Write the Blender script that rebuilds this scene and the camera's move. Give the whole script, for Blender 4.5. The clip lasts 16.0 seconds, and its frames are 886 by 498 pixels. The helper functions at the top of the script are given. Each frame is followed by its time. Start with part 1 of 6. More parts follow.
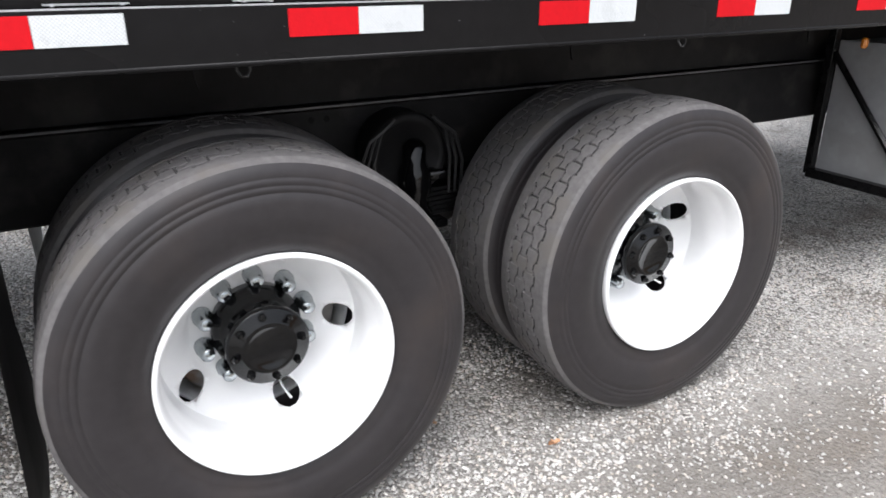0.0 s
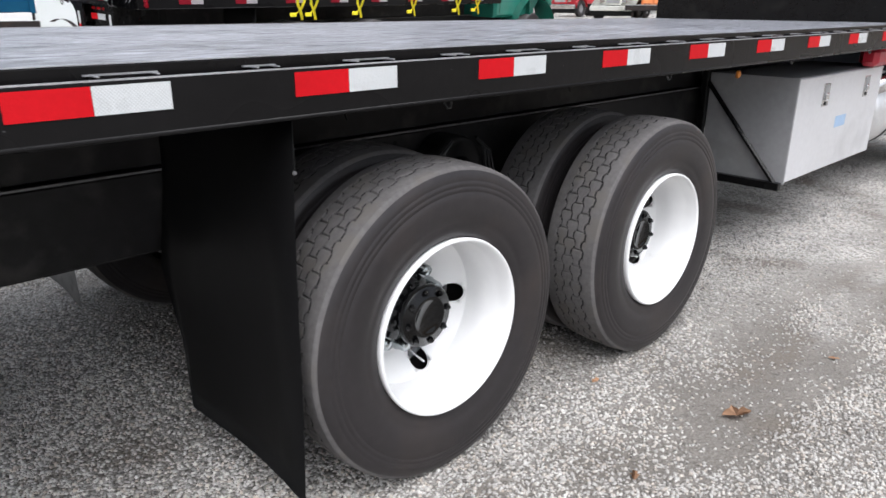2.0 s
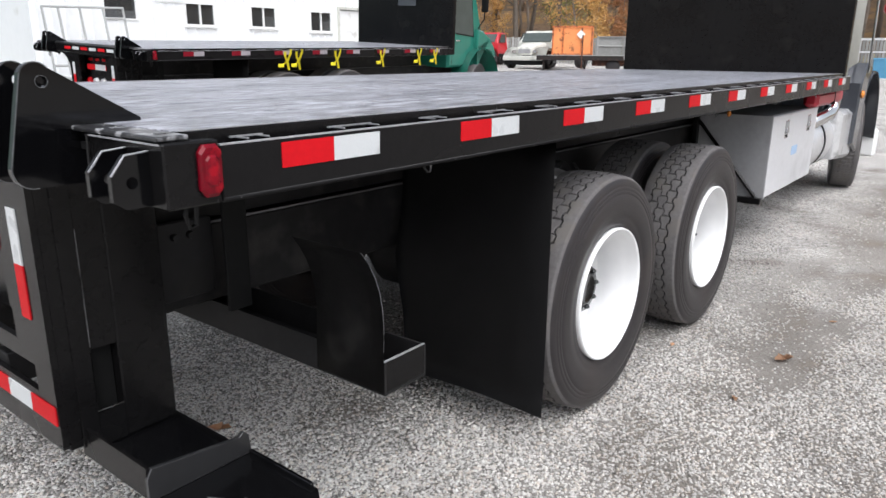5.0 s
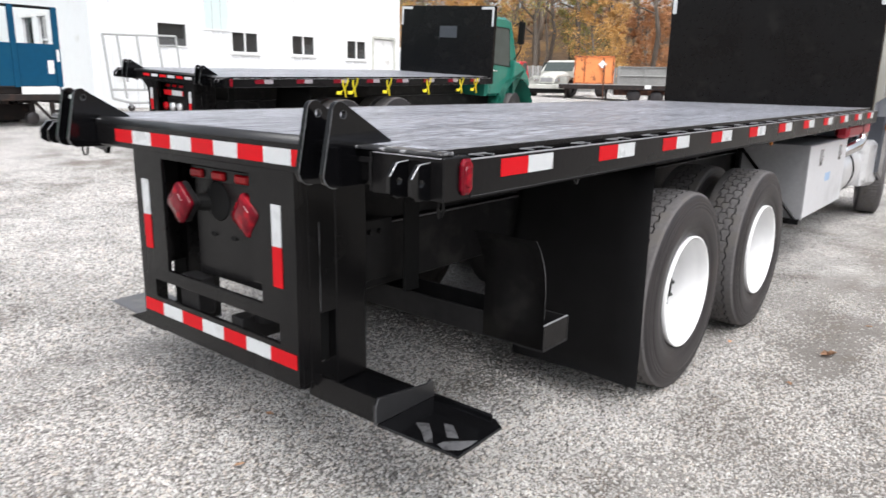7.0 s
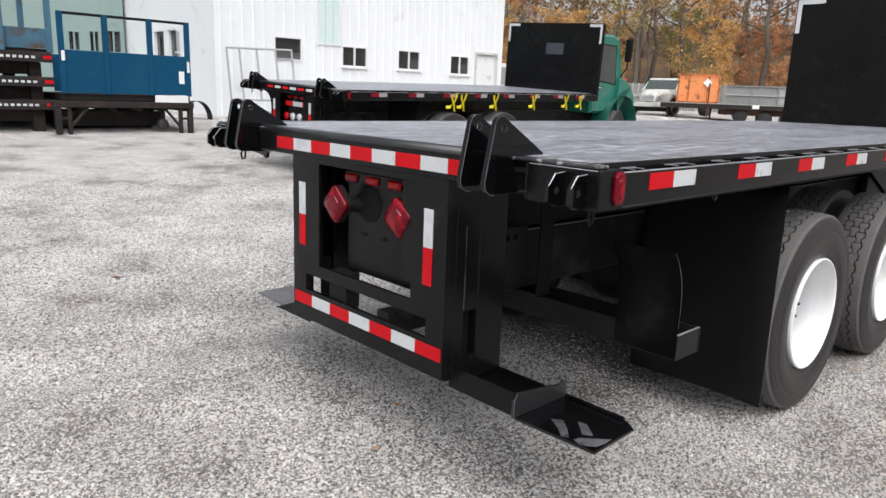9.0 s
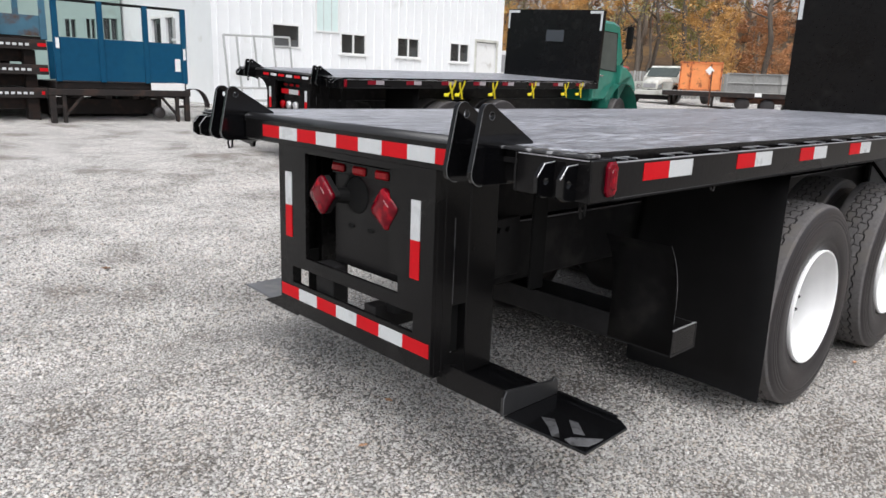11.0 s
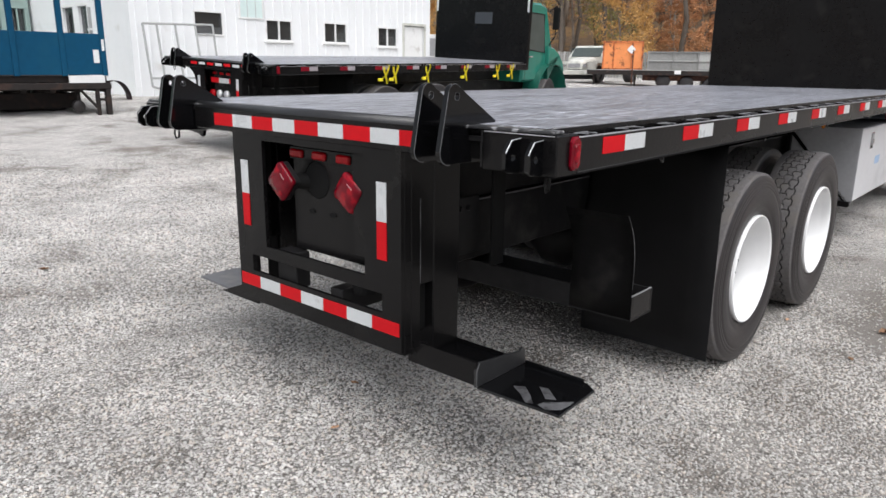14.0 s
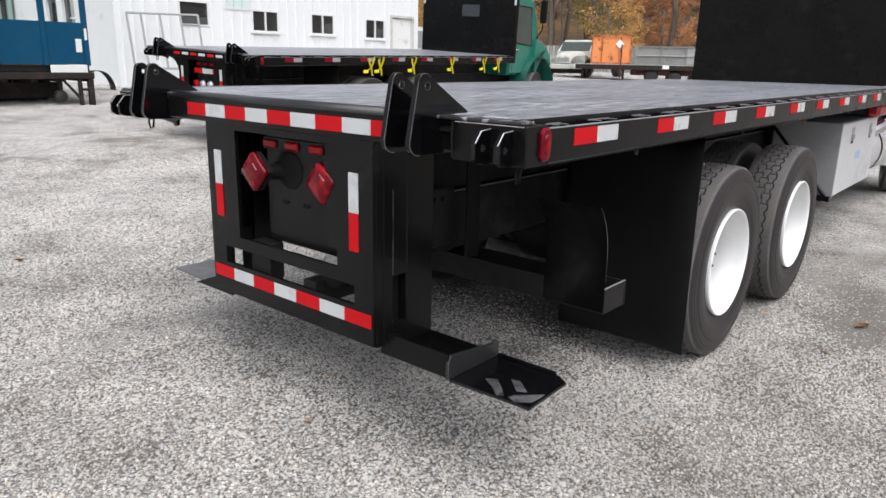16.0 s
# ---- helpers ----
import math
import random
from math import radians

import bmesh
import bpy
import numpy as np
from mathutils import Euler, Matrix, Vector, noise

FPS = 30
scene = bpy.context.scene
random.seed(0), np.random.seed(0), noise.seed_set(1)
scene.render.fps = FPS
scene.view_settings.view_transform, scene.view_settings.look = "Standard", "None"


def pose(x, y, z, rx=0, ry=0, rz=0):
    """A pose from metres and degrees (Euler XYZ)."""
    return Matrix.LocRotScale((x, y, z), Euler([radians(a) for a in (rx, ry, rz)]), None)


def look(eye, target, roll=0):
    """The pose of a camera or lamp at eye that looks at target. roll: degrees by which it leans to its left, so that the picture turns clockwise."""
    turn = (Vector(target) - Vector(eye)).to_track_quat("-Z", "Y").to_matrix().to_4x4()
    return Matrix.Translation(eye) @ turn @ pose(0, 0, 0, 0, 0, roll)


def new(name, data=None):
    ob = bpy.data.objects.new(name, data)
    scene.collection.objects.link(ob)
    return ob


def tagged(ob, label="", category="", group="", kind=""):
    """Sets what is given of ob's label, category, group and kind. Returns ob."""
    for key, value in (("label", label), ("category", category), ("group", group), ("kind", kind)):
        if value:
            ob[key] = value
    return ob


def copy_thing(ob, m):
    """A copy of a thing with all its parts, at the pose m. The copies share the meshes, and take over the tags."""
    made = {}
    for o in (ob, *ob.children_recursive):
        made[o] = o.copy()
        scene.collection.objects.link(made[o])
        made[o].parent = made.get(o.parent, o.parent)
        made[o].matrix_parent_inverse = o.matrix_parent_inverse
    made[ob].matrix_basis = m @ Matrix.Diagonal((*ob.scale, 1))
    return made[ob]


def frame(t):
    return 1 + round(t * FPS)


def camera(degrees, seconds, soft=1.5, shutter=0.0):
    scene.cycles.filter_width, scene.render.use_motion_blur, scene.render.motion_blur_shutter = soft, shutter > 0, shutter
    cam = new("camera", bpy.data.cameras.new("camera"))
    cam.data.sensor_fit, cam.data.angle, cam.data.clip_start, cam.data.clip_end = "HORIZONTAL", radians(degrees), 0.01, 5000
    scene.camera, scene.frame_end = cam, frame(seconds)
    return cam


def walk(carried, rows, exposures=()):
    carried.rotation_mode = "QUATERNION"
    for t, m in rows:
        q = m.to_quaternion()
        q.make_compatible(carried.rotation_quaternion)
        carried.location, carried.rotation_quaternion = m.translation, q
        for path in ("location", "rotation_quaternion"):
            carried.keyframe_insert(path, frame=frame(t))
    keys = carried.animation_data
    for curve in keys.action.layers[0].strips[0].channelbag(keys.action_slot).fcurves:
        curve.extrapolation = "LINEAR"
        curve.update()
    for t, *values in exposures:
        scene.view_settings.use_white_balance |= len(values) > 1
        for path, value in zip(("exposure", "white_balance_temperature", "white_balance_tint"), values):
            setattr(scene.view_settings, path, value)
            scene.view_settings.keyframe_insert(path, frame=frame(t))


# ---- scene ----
cam = camera(64.5, 16.0, shutter=0.3)
PATH = [
    (0, (1.729, -1.49, 1.446), (2.604, 0.149, 0.704), -0.2),
    (0.5, (1.441, -1.45, 1.466), (2.472, 0.121, 0.781), 0.2),
    (1, (1.137, -1.425, 1.502), (2.335, 0.029, 0.832), -0.5),
    (1.5, (0.861, -1.497, 1.515), (2.087, -0.062, 0.854), 0.9),
    (2, (0.635, -1.449, 1.522), (1.942, -0.086, 0.864), 0.3),
    (2.5, (0.365, -1.365, 1.535), (1.761, -0.08, 0.904), -0.6),
    (3, (0.132, -1.394, 1.536), (1.62, -0.209, 0.918), 0.6),
    (3.5, (-0.096, -1.41, 1.541), (1.379, -0.208, 0.927), -0.3),
    (4, (-0.292, -1.305, 1.542), (1.169, -0.07, 0.958), 0.8),
    (4.2, (-0.384, -1.227, 1.53), (1.077, 0.012, 0.954), 0.4),
    (6.3, (-1.21, -1.247, 1.622), (0.376, -0.125, 1.146), 1.6),
    (6.5, (-1.307, -1.229, 1.615), (0.274, -0.095, 1.149), 1.7),
    (7, (-1.522, -1.253, 1.606), (-0.018, -0.02, 1.138), 1.1),
    (7.5, (-1.675, -1.348, 1.588), (-0.282, 0.01, 1.121), 1.3),
    (8, (-1.746, -1.355, 1.609), (-0.417, 0.066, 1.145), 0.9),
    (8.5, (-1.812, -1.258, 1.608), (-0.468, 0.158, 1.176), 2.0),
    (10.8, (-1.704, -1.196, 1.604), (-0.381, 0.229, 1.134), 2.2),
    (11, (-1.7, -1.193, 1.603), (-0.367, 0.223, 1.136), 2.1),
    (11.5, (-1.717, -1.191, 1.604), (-0.361, 0.205, 1.145), 1.9),
    (12, (-1.736, -1.185, 1.599), (-0.361, 0.189, 1.127), 1.4),
    (12.5, (-1.764, -1.177, 1.595), (-0.379, 0.185, 1.119), 1.0),
    (13, (-1.801, -1.16, 1.593), (-0.398, 0.181, 1.11), 0.8),
    (13.5, (-1.825, -1.147, 1.585), (-0.408, 0.174, 1.088), 0.5),
    (14, (-1.834, -1.151, 1.592), (-0.377, 0.123, 1.089), 0.7),
    (14.5, (-1.841, -1.149, 1.589), (-0.366, 0.105, 1.086), 1.0),
    (15, (-1.833, -1.153, 1.584), (-0.36, 0.095, 1.061), 1.2),
    (15.5, (-1.824, -1.163, 1.583), (-0.36, 0.091, 1.049), 1.1),
    (16, (-1.78, -1.188, 1.581), (-0.306, 0.059, 1.061), 1.2),
]
walk(cam, [(t, look(eye, target, roll)) for t, eye, target, roll in PATH], exposures=[(0.0, 1.19, 6300, 10), (0.5, 1.01, 6300, 10), (1.0, 0.90, 6300, 10), (1.5, 0.85, 6300, 10), (2.5, 0.84, 6300, 10), (4.2, 0.79, 6300, 10), (6.3, 1.0, 6400, 10), (7.0, 0.96, 6420, 10), (7.6, 0.81, 6420, 10), (8.2, 0.65, 6420, 10), (8.7, 0.64, 6420, 10), (10.8, 0.60, 6420, 10), (16.0, 0.59, 6420, 10)])

# ------------------------------------------------------------------ light
world = bpy.data.worlds.new("overcast_sky")
scene.world = world
world.use_nodes = True
wn = world.node_tree
wn.nodes.clear()
sky = wn.nodes.new("ShaderNodeTexSky")
sky.sky_type = "NISHITA"
sky.sun_disc = False
sky.sun_elevation, sky.sun_rotation = radians(62), radians(215)
sky.dust_density, sky.air_density, sky.ozone_density = 4.0, 1.0, 1.0
grey = wn.nodes.new("ShaderNodeHueSaturation")
grey.inputs["Saturation"].default_value = 0.3
wbg = wn.nodes.new("ShaderNodeBackground")
wbg.inputs["Strength"].default_value = 0.11
wout = wn.nodes.new("ShaderNodeOutputWorld")
wn.links.new(sky.outputs[0], grey.inputs["Color"])
wn.links.new(grey.outputs[0], wbg.inputs["Color"])
wn.links.new(wbg.outputs[0], wout.inputs["Surface"])

sun = new("sun", bpy.data.lights.new("sun", "SUN"))
sun.data.energy, sun.data.angle, sun.data.color = 1.5, radians(60), (0.985, 0.985, 1.0)
sun.matrix_world = look((-6, -9, 22), (2, 1, 0))


# ------------------------------------------------------------------ materials
def shader(name, base=(0.5, 0.5, 0.5), rough=0.5, metal=0.0, vary=0.15, grain=40.0, bump=0.0, bump_scale=200.0,
           dirt=None, dirt_scale=3.0, dirt_at=0.6, dirt_soft=0.12, coat=0.0, per="none", stretch=(1, 1, 1), spec=0.5):
    """Paint, metal, rubber and so on: base colour with two scales of variation, optional dirt and fine relief."""
    m = bpy.data.materials.new(name)
    m.use_nodes = True
    t, nodes, links = m.node_tree, m.node_tree.nodes, m.node_tree.links
    b = nodes["Principled BSDF"]
    co = nodes.new("ShaderNodeTexCoord")
    mp = nodes.new("ShaderNodeMapping")
    mp.inputs["Scale"].default_value = stretch
    links.new(co.outputs["Object"], mp.inputs["Vector"])

    def tex(scale, detail=4.0):
        n = nodes.new("ShaderNodeTexNoise")
        n.inputs["Scale"].default_value, n.inputs["Detail"].default_value = scale, detail
        links.new(mp.outputs[0], n.inputs["Vector"])
        return n

    fine, broad = tex(grain), tex(grain / 14, 2.0)
    mix = nodes.new("ShaderNodeMath")
    mix.operation = "ADD"
    links.new(fine.outputs["Fac"], mix.inputs[0])
    links.new(broad.outputs["Fac"], mix.inputs[1])
    last = mix.outputs[0]
    if per != "none":
        info = nodes.new("ShaderNodeObjectInfo" if per == "object" else "ShaderNodeNewGeometry")
        add = nodes.new("ShaderNodeMath")
        add.operation = "MULTIPLY_ADD"
        links.new(info.outputs["Random" if per == "object" else "Random Per Island"], add.inputs[0])
        add.inputs[1].default_value = 1.4
        add2 = nodes.new("ShaderNodeMath")
        add2.operation = "SUBTRACT"
        links.new(last, add2.inputs[0])
        add2.inputs[1].default_value = 0.7
        links.new(add2.outputs[0], add.inputs[2])
        last = add.outputs[0]
    rng = nodes.new("ShaderNodeMapRange")
    rng.inputs["From Min"].default_value, rng.inputs["From Max"].default_value = 0.55, 1.45
    rng.inputs["To Min"].default_value, rng.inputs["To Max"].default_value = 1 - vary, 1 + vary
    links.new(last, rng.inputs["Value"])
    tint = nodes.new("ShaderNodeVectorMath")
    tint.operation = "SCALE"
    tint.inputs[0].default_value = base
    links.new(rng.outputs[0], tint.inputs["Scale"])
    col = tint.outputs[0]
    if dirt:
        d = tex(dirt_scale, 6.0)
        ramp = nodes.new("ShaderNodeMapRange")
        ramp.inputs["From Min"].default_value, ramp.inputs["From Max"].default_value = dirt_at, dirt_at + dirt_soft
        links.new(d.outputs["Fac"], ramp.inputs["Value"])
        mc = nodes.new("ShaderNodeMix")
        mc.data_type = "RGBA"
        mc.inputs["B"].default_value = (*dirt, 1)
        links.new(ramp.outputs[0], mc.inputs["Factor"])
        links.new(col, mc.inputs["A"])
        col = mc.outputs["Result"]
    links.new(col, b.inputs["Base Color"])
    rr = nodes.new("ShaderNodeMapRange")
    rr.inputs["To Min"].default_value, rr.inputs["To Max"].default_value = max(0.02, rough - 0.1), min(1, rough + 0.1)
    links.new(broad.outputs["Fac"], rr.inputs["Value"])
    links.new(rr.outputs[0], b.inputs["Roughness"])
    b.inputs["Metallic"].default_value = metal
    b.inputs["Coat Weight"].default_value = coat
    b.inputs["Coat Roughness"].default_value = 0.08
    b.inputs["Specular IOR Level"].default_value = spec
    if bump:
        bt = tex(bump_scale, 3.0)
        bp = nodes.new("ShaderNodeBump")
        bp.inputs["Strength"].default_value, bp.inputs["Distance"].default_value = bump, 0.004
        links.new(bt.outputs["Fac"], bp.inputs["Height"])
        links.new(bp.outputs[0], b.inputs["Normal"])
    return m


def glass(name, tint=(0.9, 0.95, 0.95), rough=0.02):
    m = bpy.data.materials.new(name)
    m.use_nodes = True
    b = m.node_tree.nodes["Principled BSDF"]
    b.inputs["Base Color"].default_value = (*tint, 1)
    b.inputs["Roughness"].default_value = rough
    b.inputs["Transmission Weight"].default_value = 0.85
    return m


def gravel_material():
    """Crushed stone in greys and tans, with worn wheel lanes of browner fines, a few leaf stains and darkened gaps."""
    m = bpy.data.materials.new("gravel")
    m.use_nodes = True
    nodes, links = m.node_tree.nodes, m.node_tree.links
    b = nodes["Principled BSDF"]
    co = nodes.new("ShaderNodeTexCoord")

    def vor(scale, feature="F1"):
        n = nodes.new("ShaderNodeTexVoronoi")
        n.feature = feature
        n.inputs["Scale"].default_value = scale
        links.new(warp.outputs[0], n.inputs["Vector"])
        return n

    wob = nodes.new("ShaderNodeTexNoise")
    wob.inputs["Scale"].default_value = 55.0
    links.new(co.outputs["Object"], wob.inputs["Vector"])
    warp = nodes.new("ShaderNodeVectorMath")
    warp.operation = "MULTIPLY_ADD"
    warp.inputs[1].default_value = (0.016, 0.016, 0.0)
    links.new(wob.outputs["Color"], warp.inputs[0])
    links.new(co.outputs["Object"], warp.inputs[2])
    big, small = vor(66.0), vor(170.0)
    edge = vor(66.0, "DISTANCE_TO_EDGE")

    ramp = nodes.new("ShaderNodeValToRGB")
    e = ramp.color_ramp.elements
    e[0].position, e[0].color = 0.0, (0.11, 0.105, 0.1, 1)
    e[1].position, e[1].color = 1.0, (0.85, 0.84, 0.82, 1)
    for pos, c in ((0.1, (0.42, 0.405, 0.385)), (0.3, (0.66, 0.64, 0.612)), (0.74, (0.76, 0.74, 0.71)), (0.88, (0.68, 0.615, 0.545))):
        el = e.new(pos)
        el.color = (*c, 1)
    sep = nodes.new("ShaderNodeSeparateColor")
    links.new(big.outputs["Color"], sep.inputs[0])
    links.new(sep.outputs[0], ramp.inputs["Fac"])
    ramp2 = nodes.new("ShaderNodeValToRGB")
    e2 = ramp2.color_ramp.elements
    e2[0].color, e2[1].color = (0.185, 0.168, 0.15, 1), (0.32, 0.3, 0.275, 1)
    sep2 = nodes.new("ShaderNodeSeparateColor")
    links.new(small.outputs["Color"], sep2.inputs[0])
    links.new(sep2.outputs[0], ramp2.inputs["Fac"])
    # lanes of finer grit: long streaks along the yard
    mp = nodes.new("ShaderNodeMapping")
    mp.inputs["Scale"].default_value = (0.35, 1.0, 1.0)
    links.new(co.outputs["Object"], mp.inputs["Vector"])
    lane = nodes.new("ShaderNodeTexNoise")
    lane.inputs["Scale"].default_value, lane.inputs["Detail"].default_value = 1.2, 5.0
    links.new(mp.outputs[0], lane.inputs["Vector"])
    lr = nodes.new("ShaderNodeMapRange")
    lr.inputs["From Min"].default_value, lr.inputs["From Max"].default_value = 0.32, 0.47
    links.new(lane.outputs["Fac"], lr.inputs["Value"])
    xyz = nodes.new("ShaderNodeSeparateXYZ")
    links.new(co.outputs["Object"], xyz.inputs[0])
    drive = nodes.new("ShaderNodeMapRange")
    drive.inputs["From Min"].default_value, drive.inputs["From Max"].default_value = 0.1, 1.7
    links.new(xyz.outputs["X"], drive.inputs["Value"])
    away = nodes.new("ShaderNodeMapRange")
    away.inputs["From Min"].default_value, away.inputs["From Max"].default_value = 0.3, -0.3
    links.new(xyz.outputs["Y"], away.inputs["Value"])
    packed = nodes.new("ShaderNodeMath")
    packed.operation = "MULTIPLY"
    links.new(drive.outputs[0], packed.inputs[0])
    links.new(away.outputs[0], packed.inputs[1])
    fines = nodes.new("ShaderNodeMath")
    fines.operation = "MULTIPLY"
    links.new(lr.outputs[0], fines.inputs[0])
    links.new(packed.outputs[0], fines.inputs[1])
    mix = nodes.new("ShaderNodeMix")
    mix.data_type = "RGBA"
    links.new(fines.outputs[0], mix.inputs["Factor"])
    links.new(ramp.outputs[0], mix.inputs["A"])
    links.new(ramp2.outputs[0], mix.inputs["B"])
    # damp and soil stains
    st = nodes.new("ShaderNodeTexNoise")
    st.inputs["Scale"].default_value, st.inputs["Detail"].default_value = 1.7, 8.0
    links.new(co.outputs["Object"], st.inputs["Vector"])
    sr = nodes.new("ShaderNodeMapRange")
    sr.inputs["From Min"].default_value, sr.inputs["From Max"].default_value = 0.4, 0.66
    sr.inputs["To Min"].default_value, sr.inputs["To Max"].default_value = 1.05, 0.74
    links.new(st.outputs["Fac"], sr.inputs["Value"])
    sc = nodes.new("ShaderNodeVectorMath")
    sc.operation = "SCALE"
    links.new(mix.outputs["Result"], sc.inputs[0])
    links.new(sr.outputs[0], sc.inputs["Scale"])
    soil = nodes.new("ShaderNodeMapRange")
    soil.inputs["From Min"].default_value, soil.inputs["From Max"].default_value = 0.55, 0.72
    soil.inputs["To Max"].default_value = 0.75
    links.new(st.outputs["Fac"], soil.inputs["Value"])
    brown = nodes.new("ShaderNodeMix")
    brown.data_type = "RGBA"
    brown.inputs["B"].default_value = (0.2, 0.162, 0.128, 1)
    links.new(soil.outputs[0], brown.inputs["Factor"])
    links.new(sc.outputs[0], brown.inputs["A"])
    # gaps between the stones: a soil tone with their shade painted in
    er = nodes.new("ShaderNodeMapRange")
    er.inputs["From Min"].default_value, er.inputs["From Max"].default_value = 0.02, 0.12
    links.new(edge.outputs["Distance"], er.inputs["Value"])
    gap_shade = nodes.new("ShaderNodeMix")
    gap_shade.data_type = "RGBA"
    gap_shade.inputs["A"].default_value = (0.06, 0.052, 0.044, 1)
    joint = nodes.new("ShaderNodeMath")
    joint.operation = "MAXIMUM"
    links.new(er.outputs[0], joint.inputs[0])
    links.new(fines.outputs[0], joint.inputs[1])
    links.new(joint.outputs[0], gap_shade.inputs["Factor"])
    links.new(brown.outputs["Result"], gap_shade.inputs["B"])
    # ground darker below the loose chips, fading out away from the truck
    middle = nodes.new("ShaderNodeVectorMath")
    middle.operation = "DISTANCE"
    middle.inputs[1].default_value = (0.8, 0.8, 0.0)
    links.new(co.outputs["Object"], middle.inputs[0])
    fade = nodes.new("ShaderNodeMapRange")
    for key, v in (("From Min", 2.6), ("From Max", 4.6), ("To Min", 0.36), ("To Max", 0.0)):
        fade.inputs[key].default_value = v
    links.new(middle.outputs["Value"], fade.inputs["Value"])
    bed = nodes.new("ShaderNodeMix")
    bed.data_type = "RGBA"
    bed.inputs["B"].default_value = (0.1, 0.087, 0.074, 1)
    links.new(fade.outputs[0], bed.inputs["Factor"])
    links.new(gap_shade.outputs["Result"], bed.inputs["A"])
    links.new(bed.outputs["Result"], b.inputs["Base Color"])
    b.inputs["Roughness"].default_value = 0.85
    bp = nodes.new("ShaderNodeBump")
    bp.inputs["Strength"].default_value, bp.inputs["Distance"].default_value = 0.8, 0.008
    inv = nodes.new("ShaderNodeMath")
    inv.operation = "SUBTRACT"
    inv.inputs[0].default_value = 1.0
    links.new(big.outputs["Distance"], inv.inputs[1])
    links.new(inv.outputs[0], bp.inputs["Height"])
    links.new(bp.outputs[0], b.inputs["Normal"])
    return m


def stone_material():
    m = bpy.data.materials.new("loose_stone")
    m.use_nodes = True
    nodes, links = m.node_tree.nodes, m.node_tree.links
    b = nodes["Principled BSDF"]
    g = nodes.new("ShaderNodeNewGeometry")
    ramp = nodes.new("ShaderNodeValToRGB")
    e = ramp.color_ramp.elements
    e[0].position, e[0].color = 0.0, (0.12, 0.115, 0.11, 1)
    e[1].position, e[1].color = 1.0, (0.82, 0.81, 0.79, 1)
    for pos, c in ((0.1, (0.22, 0.21, 0.198)), (0.24, (0.5, 0.485, 0.465)), (0.66, (0.7, 0.685, 0.66)), (0.87, (0.57, 0.5, 0.43))):
        el = e.new(pos)
        el.color = (*c, 1)
    links.new(g.outputs["Random Per Island"], ramp.inputs["Fac"])
    # the same damp stains as on the ground below
    co = nodes.new("ShaderNodeTexCoord")
    st = nodes.new("ShaderNodeTexNoise")
    st.inputs["Scale"].default_value, st.inputs["Detail"].default_value = 1.7, 8.0
    links.new(co.outputs["Object"], st.inputs["Vector"])
    sr = nodes.new("ShaderNodeMapRange")
    sr.inputs["From Min"].default_value, sr.inputs["From Max"].default_value = 0.4, 0.66
    sr.inputs["To Min"].default_value, sr.inputs["To Max"].default_value = 1.05, 0.74
    links.new(st.outputs["Fac"], sr.inputs["Value"])
    sc = nodes.new("ShaderNodeVectorMath")
    sc.operation = "SCALE"
    links.new(ramp.outputs[0], sc.inputs[0])
    links.new(sr.outputs[0], sc.inputs["Scale"])
    # tan dust on the stones of the driven strip beside the lorry
    xyz = nodes.new("ShaderNodeSeparateXYZ")
    links.new(co.outputs["Object"], xyz.inputs[0])
    drive, away = nodes.new("ShaderNodeMapRange"), nodes.new("ShaderNodeMapRange")
    drive.inputs["From Min"].default_value, drive.inputs["From Max"].default_value = -1.2, 1.0
    drive.inputs["To Max"].default_value = 0.27
    away.inputs["From Min"].default_value, away.inputs["From Max"].default_value = 0.6, -0.4
    links.new(xyz.outputs["X"], drive.inputs["Value"])
    links.new(xyz.outputs["Y"], away.inputs["Value"])
    dusty = nodes.new("ShaderNodeMath")
    dusty.operation = "MULTIPLY"
    links.new(drive.outputs[0], dusty.inputs[0])
    links.new(away.outputs[0], dusty.inputs[1])
    dust = nodes.new("ShaderNodeMix")
    dust.data_type = "RGBA"
    dust.inputs["B"].default_value = (0.235, 0.205, 0.175, 1)
    links.new(dusty.outputs[0], dust.inputs["Factor"])
    links.new(sc.outputs[0], dust.inputs["A"])
    links.new(dust.outputs["Result"], b.inputs["Base Color"])
    b.inputs["Roughness"].default_value = 0.8
    return m


def leaf_material(name, stops):
    """Leaves of one tree: each leaf its own tone, and each tree its own shift."""
    m = bpy.data.materials.new(name)
    m.use_nodes = True
    nodes, links = m.node_tree.nodes, m.node_tree.links
    b = nodes["Principled BSDF"]
    g, o = nodes.new("ShaderNodeNewGeometry"), nodes.new("ShaderNodeObjectInfo")
    add = nodes.new("ShaderNodeMath")
    add.operation = "MULTIPLY_ADD"
    add.inputs[1].default_value = 0.5
    links.new(g.outputs["Random Per Island"], add.inputs[0])
    half = nodes.new("ShaderNodeMath")
    half.operation = "MULTIPLY"
    half.inputs[1].default_value = 0.5
    links.new(o.outputs["Random"], half.inputs[0])
    links.new(half.outputs[0], add.inputs[2])
    ramp = nodes.new("ShaderNodeValToRGB")
    e = ramp.color_ramp.elements
    e[0].position, e[0].color = 0.0, (*stops[0], 1)
    e[1].position, e[1].color = 1.0, (*stops[-1], 1)
    for k, c in enumerate(stops[1:-1], 1):
        el = e.new(k / (len(stops) - 1))
        el.color = (*c, 1)
    links.new(add.outputs[0], ramp.inputs["Fac"])
    links.new(ramp.outputs[0], b.inputs["Base Color"])
    b.inputs["Roughness"].default_value = 0.7
    b.inputs["Transmission Weight"].default_value = 0.0
    return m


